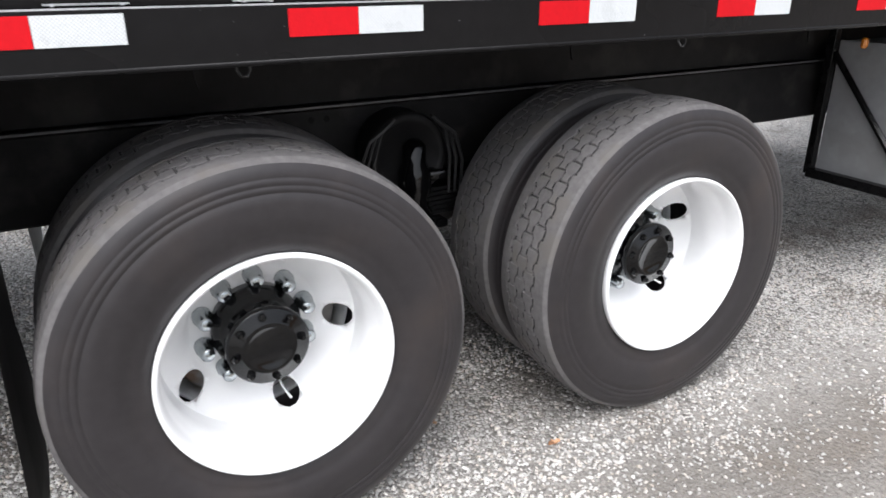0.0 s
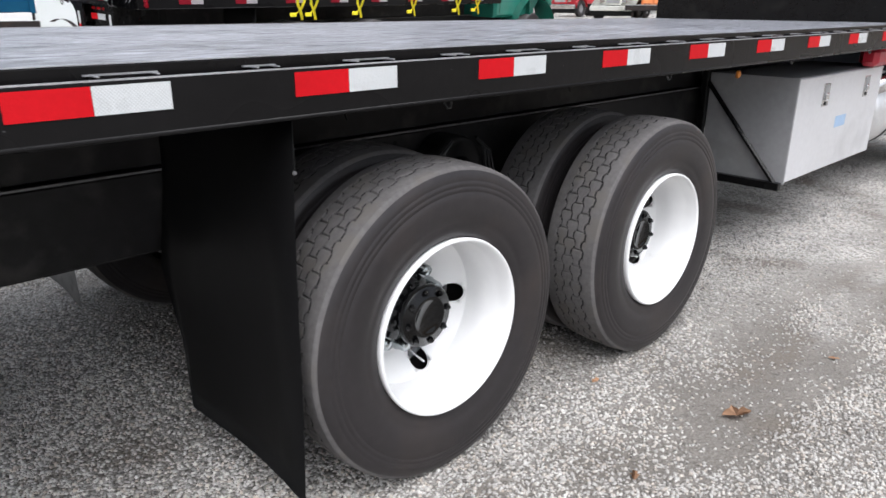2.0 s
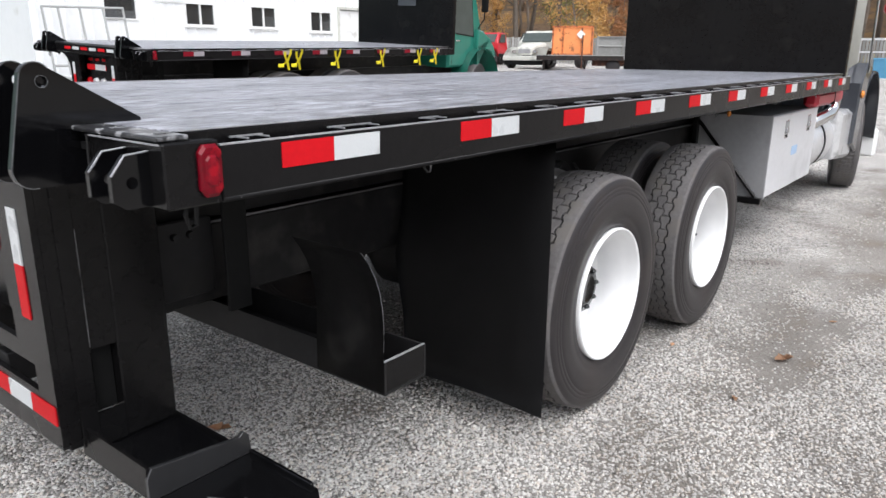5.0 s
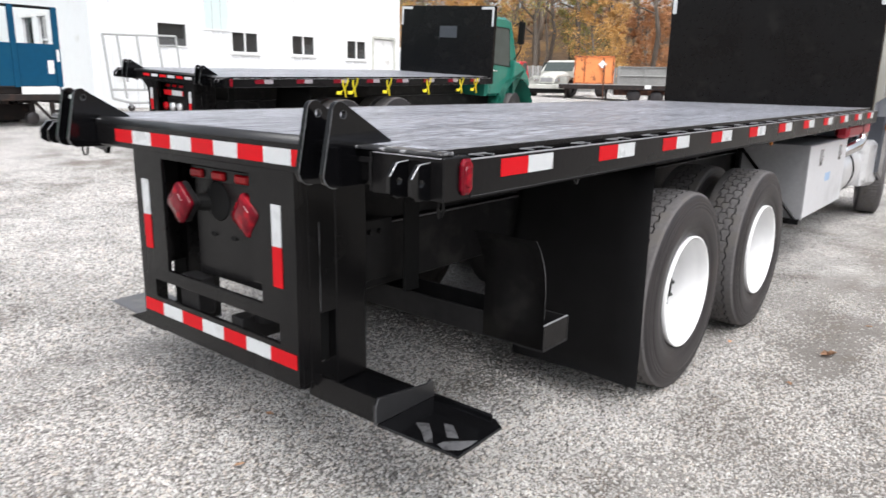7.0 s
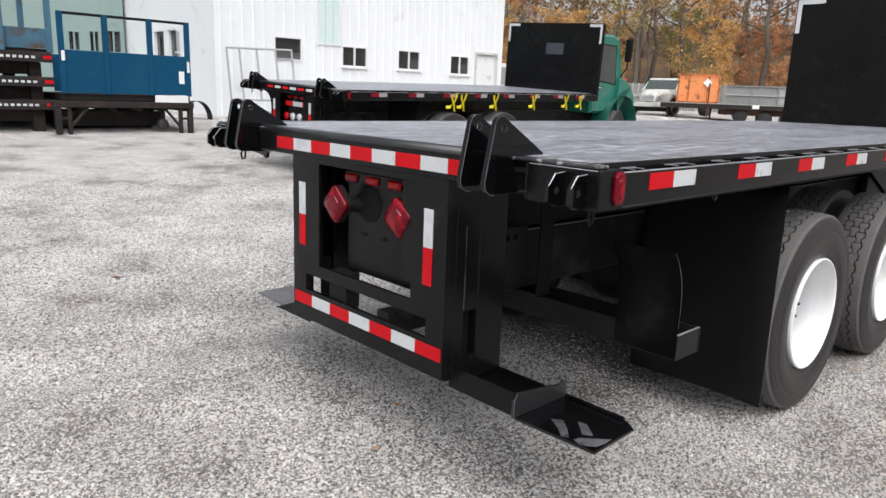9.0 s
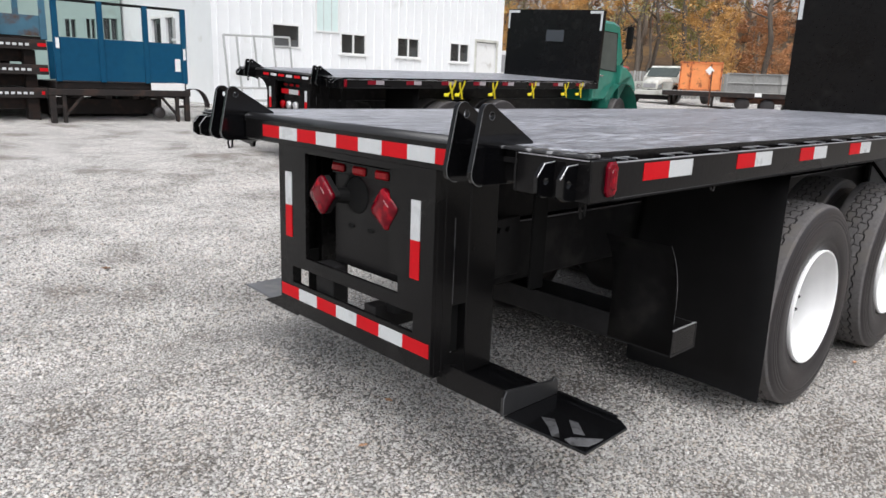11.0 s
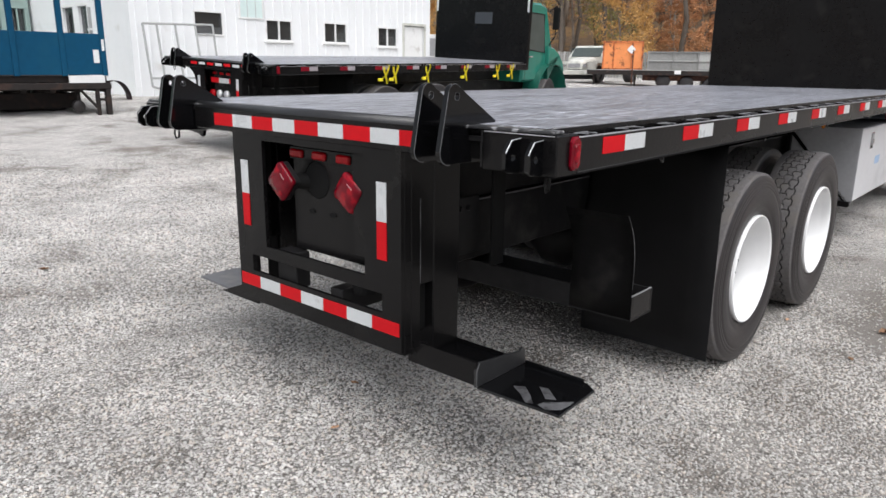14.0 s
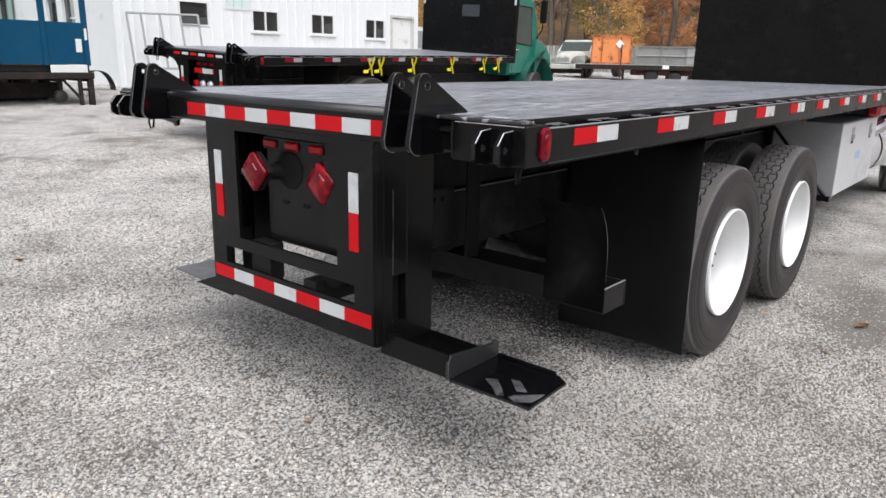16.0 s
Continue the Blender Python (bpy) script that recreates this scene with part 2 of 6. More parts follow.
def planks_material():
    """Deck boards under worn black gloss paint: long raised grain, with sky sheen painted in as pale grey streaks."""
    m = bpy.data.materials.new("painted_deck_wood")
    m.use_nodes = True
    nodes, links = m.node_tree.nodes, m.node_tree.links
    b = nodes["Principled BSDF"]
    co = nodes.new("ShaderNodeTexCoord")

    def streaks(scale, stretch, detail=4.0, rough=0.6):
        mp, n = nodes.new("ShaderNodeMapping"), nodes.new("ShaderNodeTexNoise")
        mp.inputs["Scale"].default_value = stretch
        n.inputs["Scale"].default_value, n.inputs["Detail"].default_value, n.inputs["Roughness"].default_value = scale, detail, rough
        links.new(co.outputs["Object"], mp.inputs["Vector"])
        links.new(mp.outputs[0], n.inputs["Vector"])
        return n.outputs["Fac"]

    def ranged(value, a, b_, lo, hi):
        n = nodes.new("ShaderNodeMapRange")
        for key, v in (("From Min", a), ("From Max", b_), ("To Min", lo), ("To Max", hi)):
            n.inputs[key].default_value = v
        links.new(value, n.inputs["Value"])
        return n.outputs[0]

    def math_node(op, one, two):
        n = nodes.new("ShaderNodeMath")
        n.operation = op
        for slot, v in zip(n.inputs, (one, two)):
            if isinstance(v, float):
                slot.default_value = v
            else:
                links.new(v, slot)
        return n.outputs[0]

    grain = streaks(60, (0.09, 1, 1), 6.0, 0.7)
    blotch = streaks(20, (0.4, 1, 1), 8.0, 0.78)
    broad = streaks(2.2, (0.4, 1, 1), 3.0)
    # share of pale grey that stands for sky reflected off the black gloss
    bare = math_node("MULTIPLY", ranged(blotch, 0.43, 0.56, 0.15, 1.0), ranged(broad, 0.3, 0.6, 0.6, 1.0))
    bare = math_node("MULTIPLY", bare, ranged(grain, 0.38, 0.56, 0.3, 1.0))
    mix = nodes.new("ShaderNodeMix")
    mix.data_type = "RGBA"
    mix.inputs["A"].default_value, mix.inputs["B"].default_value = (0.05, 0.05, 0.058, 1), (0.52, 0.53, 0.585, 1)
    links.new(bare, mix.inputs["Factor"])
    links.new(mix.outputs["Result"], b.inputs["Base Color"])
    links.new(ranged(blotch, 0.3, 0.7, 0.24, 0.46), b.inputs["Roughness"])
    bump = nodes.new("ShaderNodeBump")
    bump.inputs["Strength"].default_value, bump.inputs["Distance"].default_value = 0.7, 0.004
    links.new(math_node("ADD", grain, blotch), bump.inputs["Height"])
    links.new(bump.outputs[0], b.inputs["Normal"])
    return m


M_BLACK = shader("black_frame_paint", (0.006, 0.0057, 0.006), 0.24, spec=0.2, vary=0.3, grain=25, bump=0.06, bump_scale=90, dirt=(0.012, 0.0115, 0.011), dirt_scale=5, dirt_at=0.6)
M_UNDER = shader("underbody_black", (0.015, 0.0145, 0.015), 0.5, spec=0.18, vary=0.4, grain=20, bump=0.1, dirt=(0.018, 0.017, 0.016), dirt_scale=4, dirt_at=0.58)
M_GLOSS = shader("fresh_black_gloss", (0.003, 0.003, 0.0035), 0.12, spec=0.4, vary=0.3, grain=12, bump=0.05, bump_scale=30)
M_MIRRORBLACK = shader("wet_look_black", (0.004, 0.004, 0.0045), 0.11, spec=0.6, vary=0.3, grain=12, bump=0.04, bump_scale=14)
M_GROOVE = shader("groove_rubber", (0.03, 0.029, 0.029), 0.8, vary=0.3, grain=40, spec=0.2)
# worn steel, which also paints thin highlights on edges
M_WORN_GLINT = shader("worn_glint_steel", (0.13, 0.13, 0.135), 0.45, 0.3, vary=0.5, grain=60, dirt=(0.01, 0.01, 0.01), dirt_scale=7, dirt_at=0.56, dirt_soft=0.12)
M_NUT = shader("nut_chrome", (0.42, 0.45, 0.46), 0.2, 1.0, vary=0.2, grain=60)
M_DRUM = shader("dusty_drum_iron", (0.3, 0.285, 0.27), 0.7, vary=0.4, grain=15, dirt=(0.2, 0.14, 0.1), dirt_scale=10, dirt_at=0.52)
M_SKYGREY = shader("sky_grey_black_steel", (0.12, 0.12, 0.13), 0.35, vary=0.2, grain=20, dirt=(0.18, 0.175, 0.17), dirt_scale=8, dirt_at=0.55)
M_LENSBAR = shader("pale_lens_pink", (0.55, 0.3, 0.32), 0.4, vary=0.3, grain=80)
M_RAIL = shader("chipped_rail_paint", (0.008, 0.0076, 0.008), 0.28, spec=0.15, vary=0.3, grain=25, bump=0.12, bump_scale=45, dirt=(0.16, 0.16, 0.165), dirt_scale=85, dirt_at=0.71, dirt_soft=0.05)
M_FRAME = shader("dusty_frame_paint", (0.012, 0.0115, 0.012), 0.5, spec=0.2, vary=0.5, grain=18, bump=0.15, bump_scale=50, dirt=(0.038, 0.036, 0.034), dirt_scale=6, dirt_at=0.54, dirt_soft=0.2)
M_TOP = shader("scuffed_black_top", (0.03, 0.03, 0.032), 0.3, vary=0.5, grain=30, bump=0.2, bump_scale=60, dirt=(0.3, 0.3, 0.31), dirt_scale=22, dirt_at=0.53, dirt_soft=0.08)
M_PIPE = shader("satin_rail_pipe", (0.02, 0.02, 0.021), 0.34, vary=0.3, grain=20, bump=0.08, bump_scale=40)
M_GLEAM = shader("painted_gleam", (0.12, 0.12, 0.125), 0.35, 0.2, vary=0.6, grain=40, dirt=(0.03, 0.03, 0.03), dirt_scale=30, dirt_at=0.52)
M_EDGE = shader("worn_steel_edge", (0.5, 0.5, 0.52), 0.4, 0.6, vary=0.35, grain=60)
M_TREAD = shader("tread_rubber", (0.122, 0.115, 0.115), 0.8, vary=0.3, grain=60, bump=0.25, bump_scale=300, dirt=(0.125, 0.115, 0.108), dirt_scale=9, dirt_at=0.55, spec=0.3)
M_RUBBER = shader("sidewall_rubber", (0.0275, 0.0245, 0.0258), 0.42, vary=0.25, grain=30, bump=0.08, bump_scale=250, dirt=(0.042, 0.034, 0.032), dirt_scale=4, dirt_at=0.5, dirt_soft=0.3, spec=0.4)
M_FLAP = shader("rubber_flap", (0.0125, 0.0122, 0.0127), 0.45, spec=0.22, vary=0.25, grain=8, bump=0.05, bump_scale=20)
# paler copy of the flap rubber, its lit look put into the colour
M_GREYFLAP = shader("sky_lit_flap", (0.42, 0.42, 0.42), 0.5, vary=0.3, grain=8, dirt=(0.25, 0.25, 0.25), dirt_scale=9, dirt_at=0.58)
M_RIM = shader("white_wheel_paint", (0.88, 0.88, 0.88), 0.35, vary=0.04, grain=15, coat=0.2, dirt=(0.6, 0.58, 0.55), dirt_scale=5, dirt_at=0.66)
M_CHROME = shader("chrome", (0.75, 0.75, 0.76), 0.12, 1.0, vary=0.08, grain=30)
M_ALU = shader("aluminium_sheet", (0.76, 0.76, 0.77), 0.32, 0.6, vary=0.1, grain=30, dirt=(0.4, 0.4, 0.4), dirt_scale=4, dirt_at=0.6)
# the tool box door is paler than its sides and frame
M_BOX = shader("toolbox_pale_metal", (0.72, 0.72, 0.74), 0.42, 0.25, vary=0.06, grain=30, dirt=(0.55, 0.55, 0.56), dirt_scale=3, dirt_at=0.55, dirt_soft=0.3)
M_BOXSIDE = shader("grey_box_metal", (0.36, 0.36, 0.37), 0.5, 0.2, vary=0.1, grain=30, dirt=(0.3, 0.3, 0.3), dirt_scale=4, dirt_at=0.55)
M_REDTAPE = shader("red_reflective_tape", (0.56, 0.006, 0.012), 0.5, vary=0.1, grain=60, bump=0.2, bump_scale=160, spec=0.15)
M_WHITETAPE = shader("white_reflective_tape", (0.7, 0.72, 0.73), 0.3, vary=0.08, grain=120, bump=0.3, bump_scale=160, dirt=(0.5, 0.5, 0.5), dirt_scale=14, dirt_at=0.64)


def hatch(m, pitch, depth):
    """Adds the fine crossed ribs of reflective tape to a material."""
    nodes, links = m.node_tree.nodes, m.node_tree.links
    b = nodes["Principled BSDF"]
    co, xyz = nodes.new("ShaderNodeTexCoord"), nodes.new("ShaderNodeSeparateXYZ")
    links.new(co.outputs["Object"], xyz.inputs[0])

    def node(op, one, two=None):
        n = nodes.new("ShaderNodeMath")
        n.operation = op
        for slot, v in zip(n.inputs, (one, two)):
            if isinstance(v, float):
                slot.default_value = v
            elif v is not None:
                links.new(v, slot)
        return n.outputs[0]

    along = node("ADD", xyz.outputs["X"], xyz.outputs["Y"])
    lines = [node("POWER", node("ABSOLUTE", node("SINE", node("MULTIPLY", node(op, along, xyz.outputs["Z"]), math.pi / pitch))), 0.4) for op in ("ADD", "SUBTRACT")]
    keep = node("ADD", node("MULTIPLY", node("MULTIPLY", *lines), depth), 1.0 - depth)
    was = b.inputs["Base Color"].links[0].from_socket
    scale = nodes.new("ShaderNodeVectorMath")
    scale.operation = "SCALE"
    links.new(was, scale.inputs[0])
    links.new(keep, scale.inputs["Scale"])
    links.new(scale.outputs[0], b.inputs["Base Color"])


hatch(M_WHITETAPE, 0.0075, 0.35)
# side tape of the far truck, its weak glancing light painted as darker colour
M_DULLRED = shader("angle_dulled_red_tape", (0.2, 0.006, 0.016), 0.6, vary=0.2, grain=20, spec=0.15)
M_DULLWHITE = shader("angle_dulled_white_tape", (0.36, 0.33, 0.35), 0.5, vary=0.2, grain=20)
M_REDLAMP = shader("bright_red_lens", (0.36, 0.002, 0.006), 0.2, vary=0.45, grain=40, coat=0.05, spec=0.25)
M_LENS = shader("red_lens", (0.14, 0.001, 0.008), 0.12, vary=0.55, grain=30, coat=0.05, spec=0.22, bump=0.25, bump_scale=150, dirt=(0.3, 0.003, 0.012), dirt_scale=18, dirt_at=0.54, dirt_soft=0.08)
M_AMBER = shader("amber_lens", (0.75, 0.24, 0.02), 0.2, vary=0.1, coat=0.5)
M_PLANK = planks_material()
M_GREY = shader("grey_cab_paint", (0.06, 0.064, 0.075), 0.22, 0.2, vary=0.06, grain=10, coat=0.6)
M_STACK = shader("stack_heat_shield", (0.5, 0.5, 0.46), 0.5, 0.4, vary=0.08, grain=20)
M_GREEN = shader("green_cab_paint", (0.025, 0.19, 0.14), 0.25, vary=0.1, grain=8, coat=0.6)
M_DEEPRED = shader("deep_red_paint", (0.42, 0.012, 0.03), 0.4, vary=0.15, grain=8, coat=0.2)
M_RED = shader("red_paint", (0.5, 0.02, 0.03), 0.3, vary=0.1, grain=8, coat=0.4)
M_GLASS = shader("dark_window_glass", (0.07, 0.085, 0.08), 0.06, vary=0.2, grain=4)
M_WHITEWALL = shader("white_ribbed_siding", (0.84, 0.85, 0.86), 0.5, vary=0.03, grain=6, dirt=(0.7, 0.7, 0.68), dirt_scale=1.5, dirt_at=0.62)
M_OLDWALL = shader("pale_green_wall", (0.27, 0.36, 0.335), 0.6, vary=0.06, grain=4, dirt=(0.24, 0.31, 0.285), dirt_scale=1.2, dirt_at=0.6)
M_WHITE = shader("white_paint", (0.8, 0.8, 0.79), 0.4, vary=0.06, grain=12, dirt=(0.55, 0.53, 0.5), dirt_scale=3, dirt_at=0.62)
M_BLUE = shader("blue_steel_paint", (0.0015, 0.058, 0.125), 0.6, spec=0.2, vary=0.15, grain=9, dirt=(0.006, 0.072, 0.135), dirt_scale=2.5, dirt_at=0.52, dirt_soft=0.25)
M_SKIPBLUE = shader("faded_blue_paint", (0.1, 0.32, 0.52), 0.5, vary=0.15, grain=6)
M_FENDER = shader("dull_maroon_paint", (0.05, 0.025, 0.028), 0.5, vary=0.3, grain=8, dirt=(0.16, 0.15, 0.15), dirt_scale=6, dirt_at=0.56)
M_RUSTRED = shader("red_brown_rust", (0.06, 0.022, 0.014), 0.8, vary=0.5, grain=9, bump=0.2, dirt=(0.13, 0.055, 0.03), dirt_scale=3, dirt_at=0.52)
M_RUST = shader("rusty_steel", (0.013, 0.009, 0.008), 0.8, vary=0.4, grain=14, bump=0.2, dirt=(0.034, 0.018, 0.013), dirt_scale=5, dirt_at=0.52)
M_ORANGE = shader("orange_steel_paint", (0.85, 0.3, 0.1), 0.5, vary=0.12, grain=6, dirt=(0.3, 0.1, 0.04), dirt_scale=5, dirt_at=0.58)
M_ORANGERIB = shader("rusted_orange_rib", (0.6, 0.17, 0.05), 0.6, vary=0.2, grain=10, dirt=(0.16, 0.06, 0.03), dirt_scale=7, dirt_at=0.5)
M_YELLOW = shader("yellow_webbing", (0.85, 0.72, 0.02), 0.6, vary=0.12, grain=60)
M_FENCE = shader("weathered_grey_boards", (0.3, 0.3, 0.29), 0.8, vary=0.25, grain=12, per="object")
M_BARK = shader("bark", (0.2, 0.165, 0.135), 0.9, vary=0.45, grain=8, bump=0.6, bump_scale=30, stretch=(1, 1, 0.25), per="object")
M_GRAVEL = gravel_material()
M_STONE = stone_material()
M_LITTER = shader("leaf_litter", (0.13, 0.085, 0.05), 0.9, vary=0.6, grain=2.5, bump=0.5, bump_scale=20, dirt=(0.2, 0.12, 0.05), dirt_scale=0.6, dirt_at=0.5)
M_DEADLEAF = shader("dry_leaf", (0.5, 0.29, 0.17), 0.7, vary=0.3, grain=60, per="object")
M_LEAF_ORANGE = leaf_material("autumn_leaves_orange", [(0.305, 0.165, 0.073), (0.525, 0.287, 0.098), (0.610, 0.366, 0.116), (0.415, 0.207, 0.079)])
M_LEAF_RUST = leaf_material("autumn_leaves_rust", [(0.268, 0.128, 0.073), (0.439, 0.201, 0.091), (0.525, 0.256, 0.110), (0.342, 0.159, 0.085)])
M_LEAF_BROWN = leaf_material("autumn_leaves_brown", [(0.159, 0.104, 0.067), (0.244, 0.146, 0.085), (0.342, 0.183, 0.104), (0.207, 0.134, 0.085)])
M_LEAF_OLIVE = leaf_material("autumn_leaves_olive", [(0.159, 0.159, 0.061), (0.268, 0.256, 0.085), (0.390, 0.329, 0.098), (0.232, 0.195, 0.073)])
M_BAR = shader("faint_print", (0.4, 0.55, 0.75), 0.5, vary=0.1)
# near black: stands for shade in slots and holes, and coats dark parts
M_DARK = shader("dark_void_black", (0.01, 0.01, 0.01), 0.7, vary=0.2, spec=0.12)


# ------------------------------------------------------------------ builders
def thing(name, at=(0, 0, 0), yaw=0.0, label="", category="", group="", kind=""):
    ob = new(name)
    ob.empty_display_size = 0.2
    ob.matrix_world = pose(*at, 0, 0, yaw)
    return tagged(ob, label, category, group, kind)


def mesh_of(name, bm, mat, smooth=False):
    me = bpy.data.meshes.new(name)
    if smooth:
        for f in bm.faces:
            f.smooth = True
    bm.to_mesh(me)
    bm.free()
    for m in mat if isinstance(mat, (list, tuple)) else (mat,):
        me.materials.append(m)
    return me


def part(name, bm, mat, parent, label="", at=None, smooth=False):
    """One mesh under a thing or under a part; bm may also be a finished mesh that several pieces share."""
    me = bm if isinstance(bm, bpy.types.Mesh) else mesh_of(name, bm, mat, smooth)
    ob = new(name, me)
    ob.parent = parent
    if at is not None:
        ob.matrix_local = at
    return tagged(ob, label) if label else ob


def solo(name, bm, mat, label, category, group="", kind="", at=None, smooth=False):
    """A thing that is one mesh."""
    ob = new(name, bm if isinstance(bm, bpy.types.Mesh) else mesh_of(name, bm, mat, smooth))
    if at is not None:
        ob.matrix_world = at
    return tagged(ob, label, category, group, kind)


def box(x0, x1, y0, y1, z0, z1, bevel=0.0, bm=None, turn=None):
    """A box with softened edges, added to bm or made new."""
    bm = bm or bmesh.new()
    m = Matrix.Translation(((x0 + x1) / 2, (y0 + y1) / 2, (z0 + z1) / 2)) @ Matrix.Diagonal((abs(x1 - x0), abs(y1 - y0), abs(z1 - z0), 1))
    made = bmesh.ops.create_cube(bm, size=1.0, matrix=(turn @ m) if turn else m)
    if bevel:
        edges = list({e for v in made["verts"] for e in v.link_edges})
        bmesh.ops.bevel(bm, geom=edges, offset=bevel, segments=1, affect="EDGES", clamp_overlap=True)
    return bm


def prism(outline, lo, hi, plane="xz", bevel=0.0, bm=None):
    """A plate: a flat outline in one plane, given thickness from lo to hi along the third axis."""
    bm = bm or bmesh.new()
    lay = {"xz": lambda a, b, d: (a, d, b), "yz": lambda a, b, d: (d, a, b), "xy": lambda a, b, d: (a, b, d)}[plane]
    near = [bm.verts.new(lay(a, b, lo)) for a, b in outline]
    far = [bm.verts.new(lay(a, b, hi)) for a, b in outline]
    n = len(outline)
    faces = [bm.faces.new(near), bm.faces.new(far[::-1])]
    faces += [bm.faces.new((near[i], far[i], far[(i + 1) % n], near[(i + 1) % n])) for i in range(n)]
    bmesh.ops.recalc_face_normals(bm, faces=faces)
    if bevel:
        edges = [e for f in faces[:2] for e in f.edges]
        bmesh.ops.bevel(bm, geom=edges, offset=bevel, segments=1, affect="EDGES", clamp_overlap=True)
    return bm


def lathe(profile, segs=48, axis="y", bm=None, closed=False):
    """A body of revolution from (radius, along) pairs about an axis through the origin."""
    bm = bm or bmesh.new()
    rings = []
    for r, a in profile:
        ring = []
        for k in range(segs):
            w = 2 * math.pi * k / segs
            u, v = r * math.cos(w), r * math.sin(w)
            ring.append(bm.verts.new({"y": (u, a, v), "x": (a, u, v), "z": (u, v, a)}[axis]))
        rings.append(ring)
    pairs = list(zip(rings, rings[1:])) + ([(rings[-1], rings[0])] if closed else [])
    made = []
    for one, two in pairs:
        for k in range(segs):
            made.append(bm.faces.new((one[k], one[(k + 1) % segs], two[(k + 1) % segs], two[k])))
    if not closed:
        if profile[0][0] > 1e-6:
            made.append(bm.faces.new(rings[0]))
        if profile[-1][0] > 1e-6:
            made.append(bm.faces.new(rings[-1]))
    bmesh.ops.recalc_face_normals(bm, faces=made)
    return bm


def tube(points, radius, segs=10, bm=None):
    """A round bar along a line of points; radius may change from point to point."""
    bm = bm or bmesh.new()
    pts = [Vector(p) for p in points]
    radii = radius if isinstance(radius, (list, tuple)) else [radius] * len(pts)
    rings, up = [], Vector((0.13, 0.31, 0.94))
    for i, p in enumerate(pts):
        d = (pts[min(i + 1, len(pts) - 1)] - pts[max(i - 1, 0)]).normalized()
        a = d.cross(up)
        a = a.normalized() if a.length > 0.05 else d.cross(Vector((1, 0, 0))).normalized()
        b = d.cross(a)
        rings.append([bm.verts.new(p + radii[i] * (math.cos(w) * a + math.sin(w) * b)) for w in (2 * math.pi * k / segs for k in range(segs))])
    made = []
    for one, two in zip(rings, rings[1:]):
        for k in range(segs):
            made.append(bm.faces.new((one[k], one[(k + 1) % segs], two[(k + 1) % segs], two[k])))
    made += [bm.faces.new(rings[0]), bm.faces.new(rings[-1])]
    bmesh.ops.recalc_face_normals(bm, faces=made)
    return bm


def arc(cx, cy, r, a0, a1, n):
    return [(cx + r * math.cos(radians(a0 + (a1 - a0) * k / n)), cy + r * math.sin(radians(a0 + (a1 - a0) * k / n))) for k in range(n + 1)]


def windowed(y0, y1, z0, z1, holes, x0, x1, bevel=0.0):
    """A steel plate across the truck (in y and z) with rectangular openings cut through it."""
    ys = sorted({y0, y1, *(h[0] for h in holes), *(h[1] for h in holes)})
    zs = sorted({z0, z1, *(h[2] for h in holes), *(h[3] for h in holes)})
    bm = bmesh.new()
    verts = {}

    def v(i, j, x):
        if (i, j, x) not in verts:
            verts[(i, j, x)] = bm.verts.new((x, ys[i], zs[j]))
        return verts[(i, j, x)]

    def solid(i, j):
        if not (0 <= i < len(ys) - 1 and 0 <= j < len(zs) - 1):
            return False
        cy, cz = (ys[i] + ys[i + 1]) / 2, (zs[j] + zs[j + 1]) / 2
        return not any(h[0] < cy < h[1] and h[2] < cz < h[3] for h in holes)

    for i in range(len(ys) - 1):
        for j in range(len(zs) - 1):
            if not solid(i, j):
                continue
            for x in (x0, x1):
                bm.faces.new((v(i, j, x), v(i + 1, j, x), v(i + 1, j + 1, x), v(i, j + 1, x)))
            for di, dj, a, b in ((-1, 0, (i, j), (i, j + 1)), (1, 0, (i + 1, j), (i + 1, j + 1)), (0, -1, (i, j), (i + 1, j)), (0, 1, (i, j + 1), (i + 1, j + 1))):
                if not solid(i + di, j + dj):
                    bm.faces.new((v(*a, x0), v(*b, x0), v(*b, x1), v(*a, x1)))
    bmesh.ops.recalc_face_normals(bm, faces=bm.faces[:])
    return bm


# ------------------------------------------------------------------ ground
GY = (-1000.0, 2.6, 6.8, 9.7, 13.0, 16.0, 30.0, 1000.0)
GZ = (0.0, 0.0, 0.22, 0.37, 0.54, 0.8, 0.95, 0.95)


def ground_z(x, y):
    """The yard is level round the near truck and rises gently towards the building; past it a wooded bank."""
    z = float(np.interp(y, GY, GZ))
    far = math.hypot(x - 5, y) - 62
    if far > 0 and (x > 10 or y > 10):
        z += 22 * (1 - math.exp(-far / 70.0)) * min(1, far / 25)
    return z


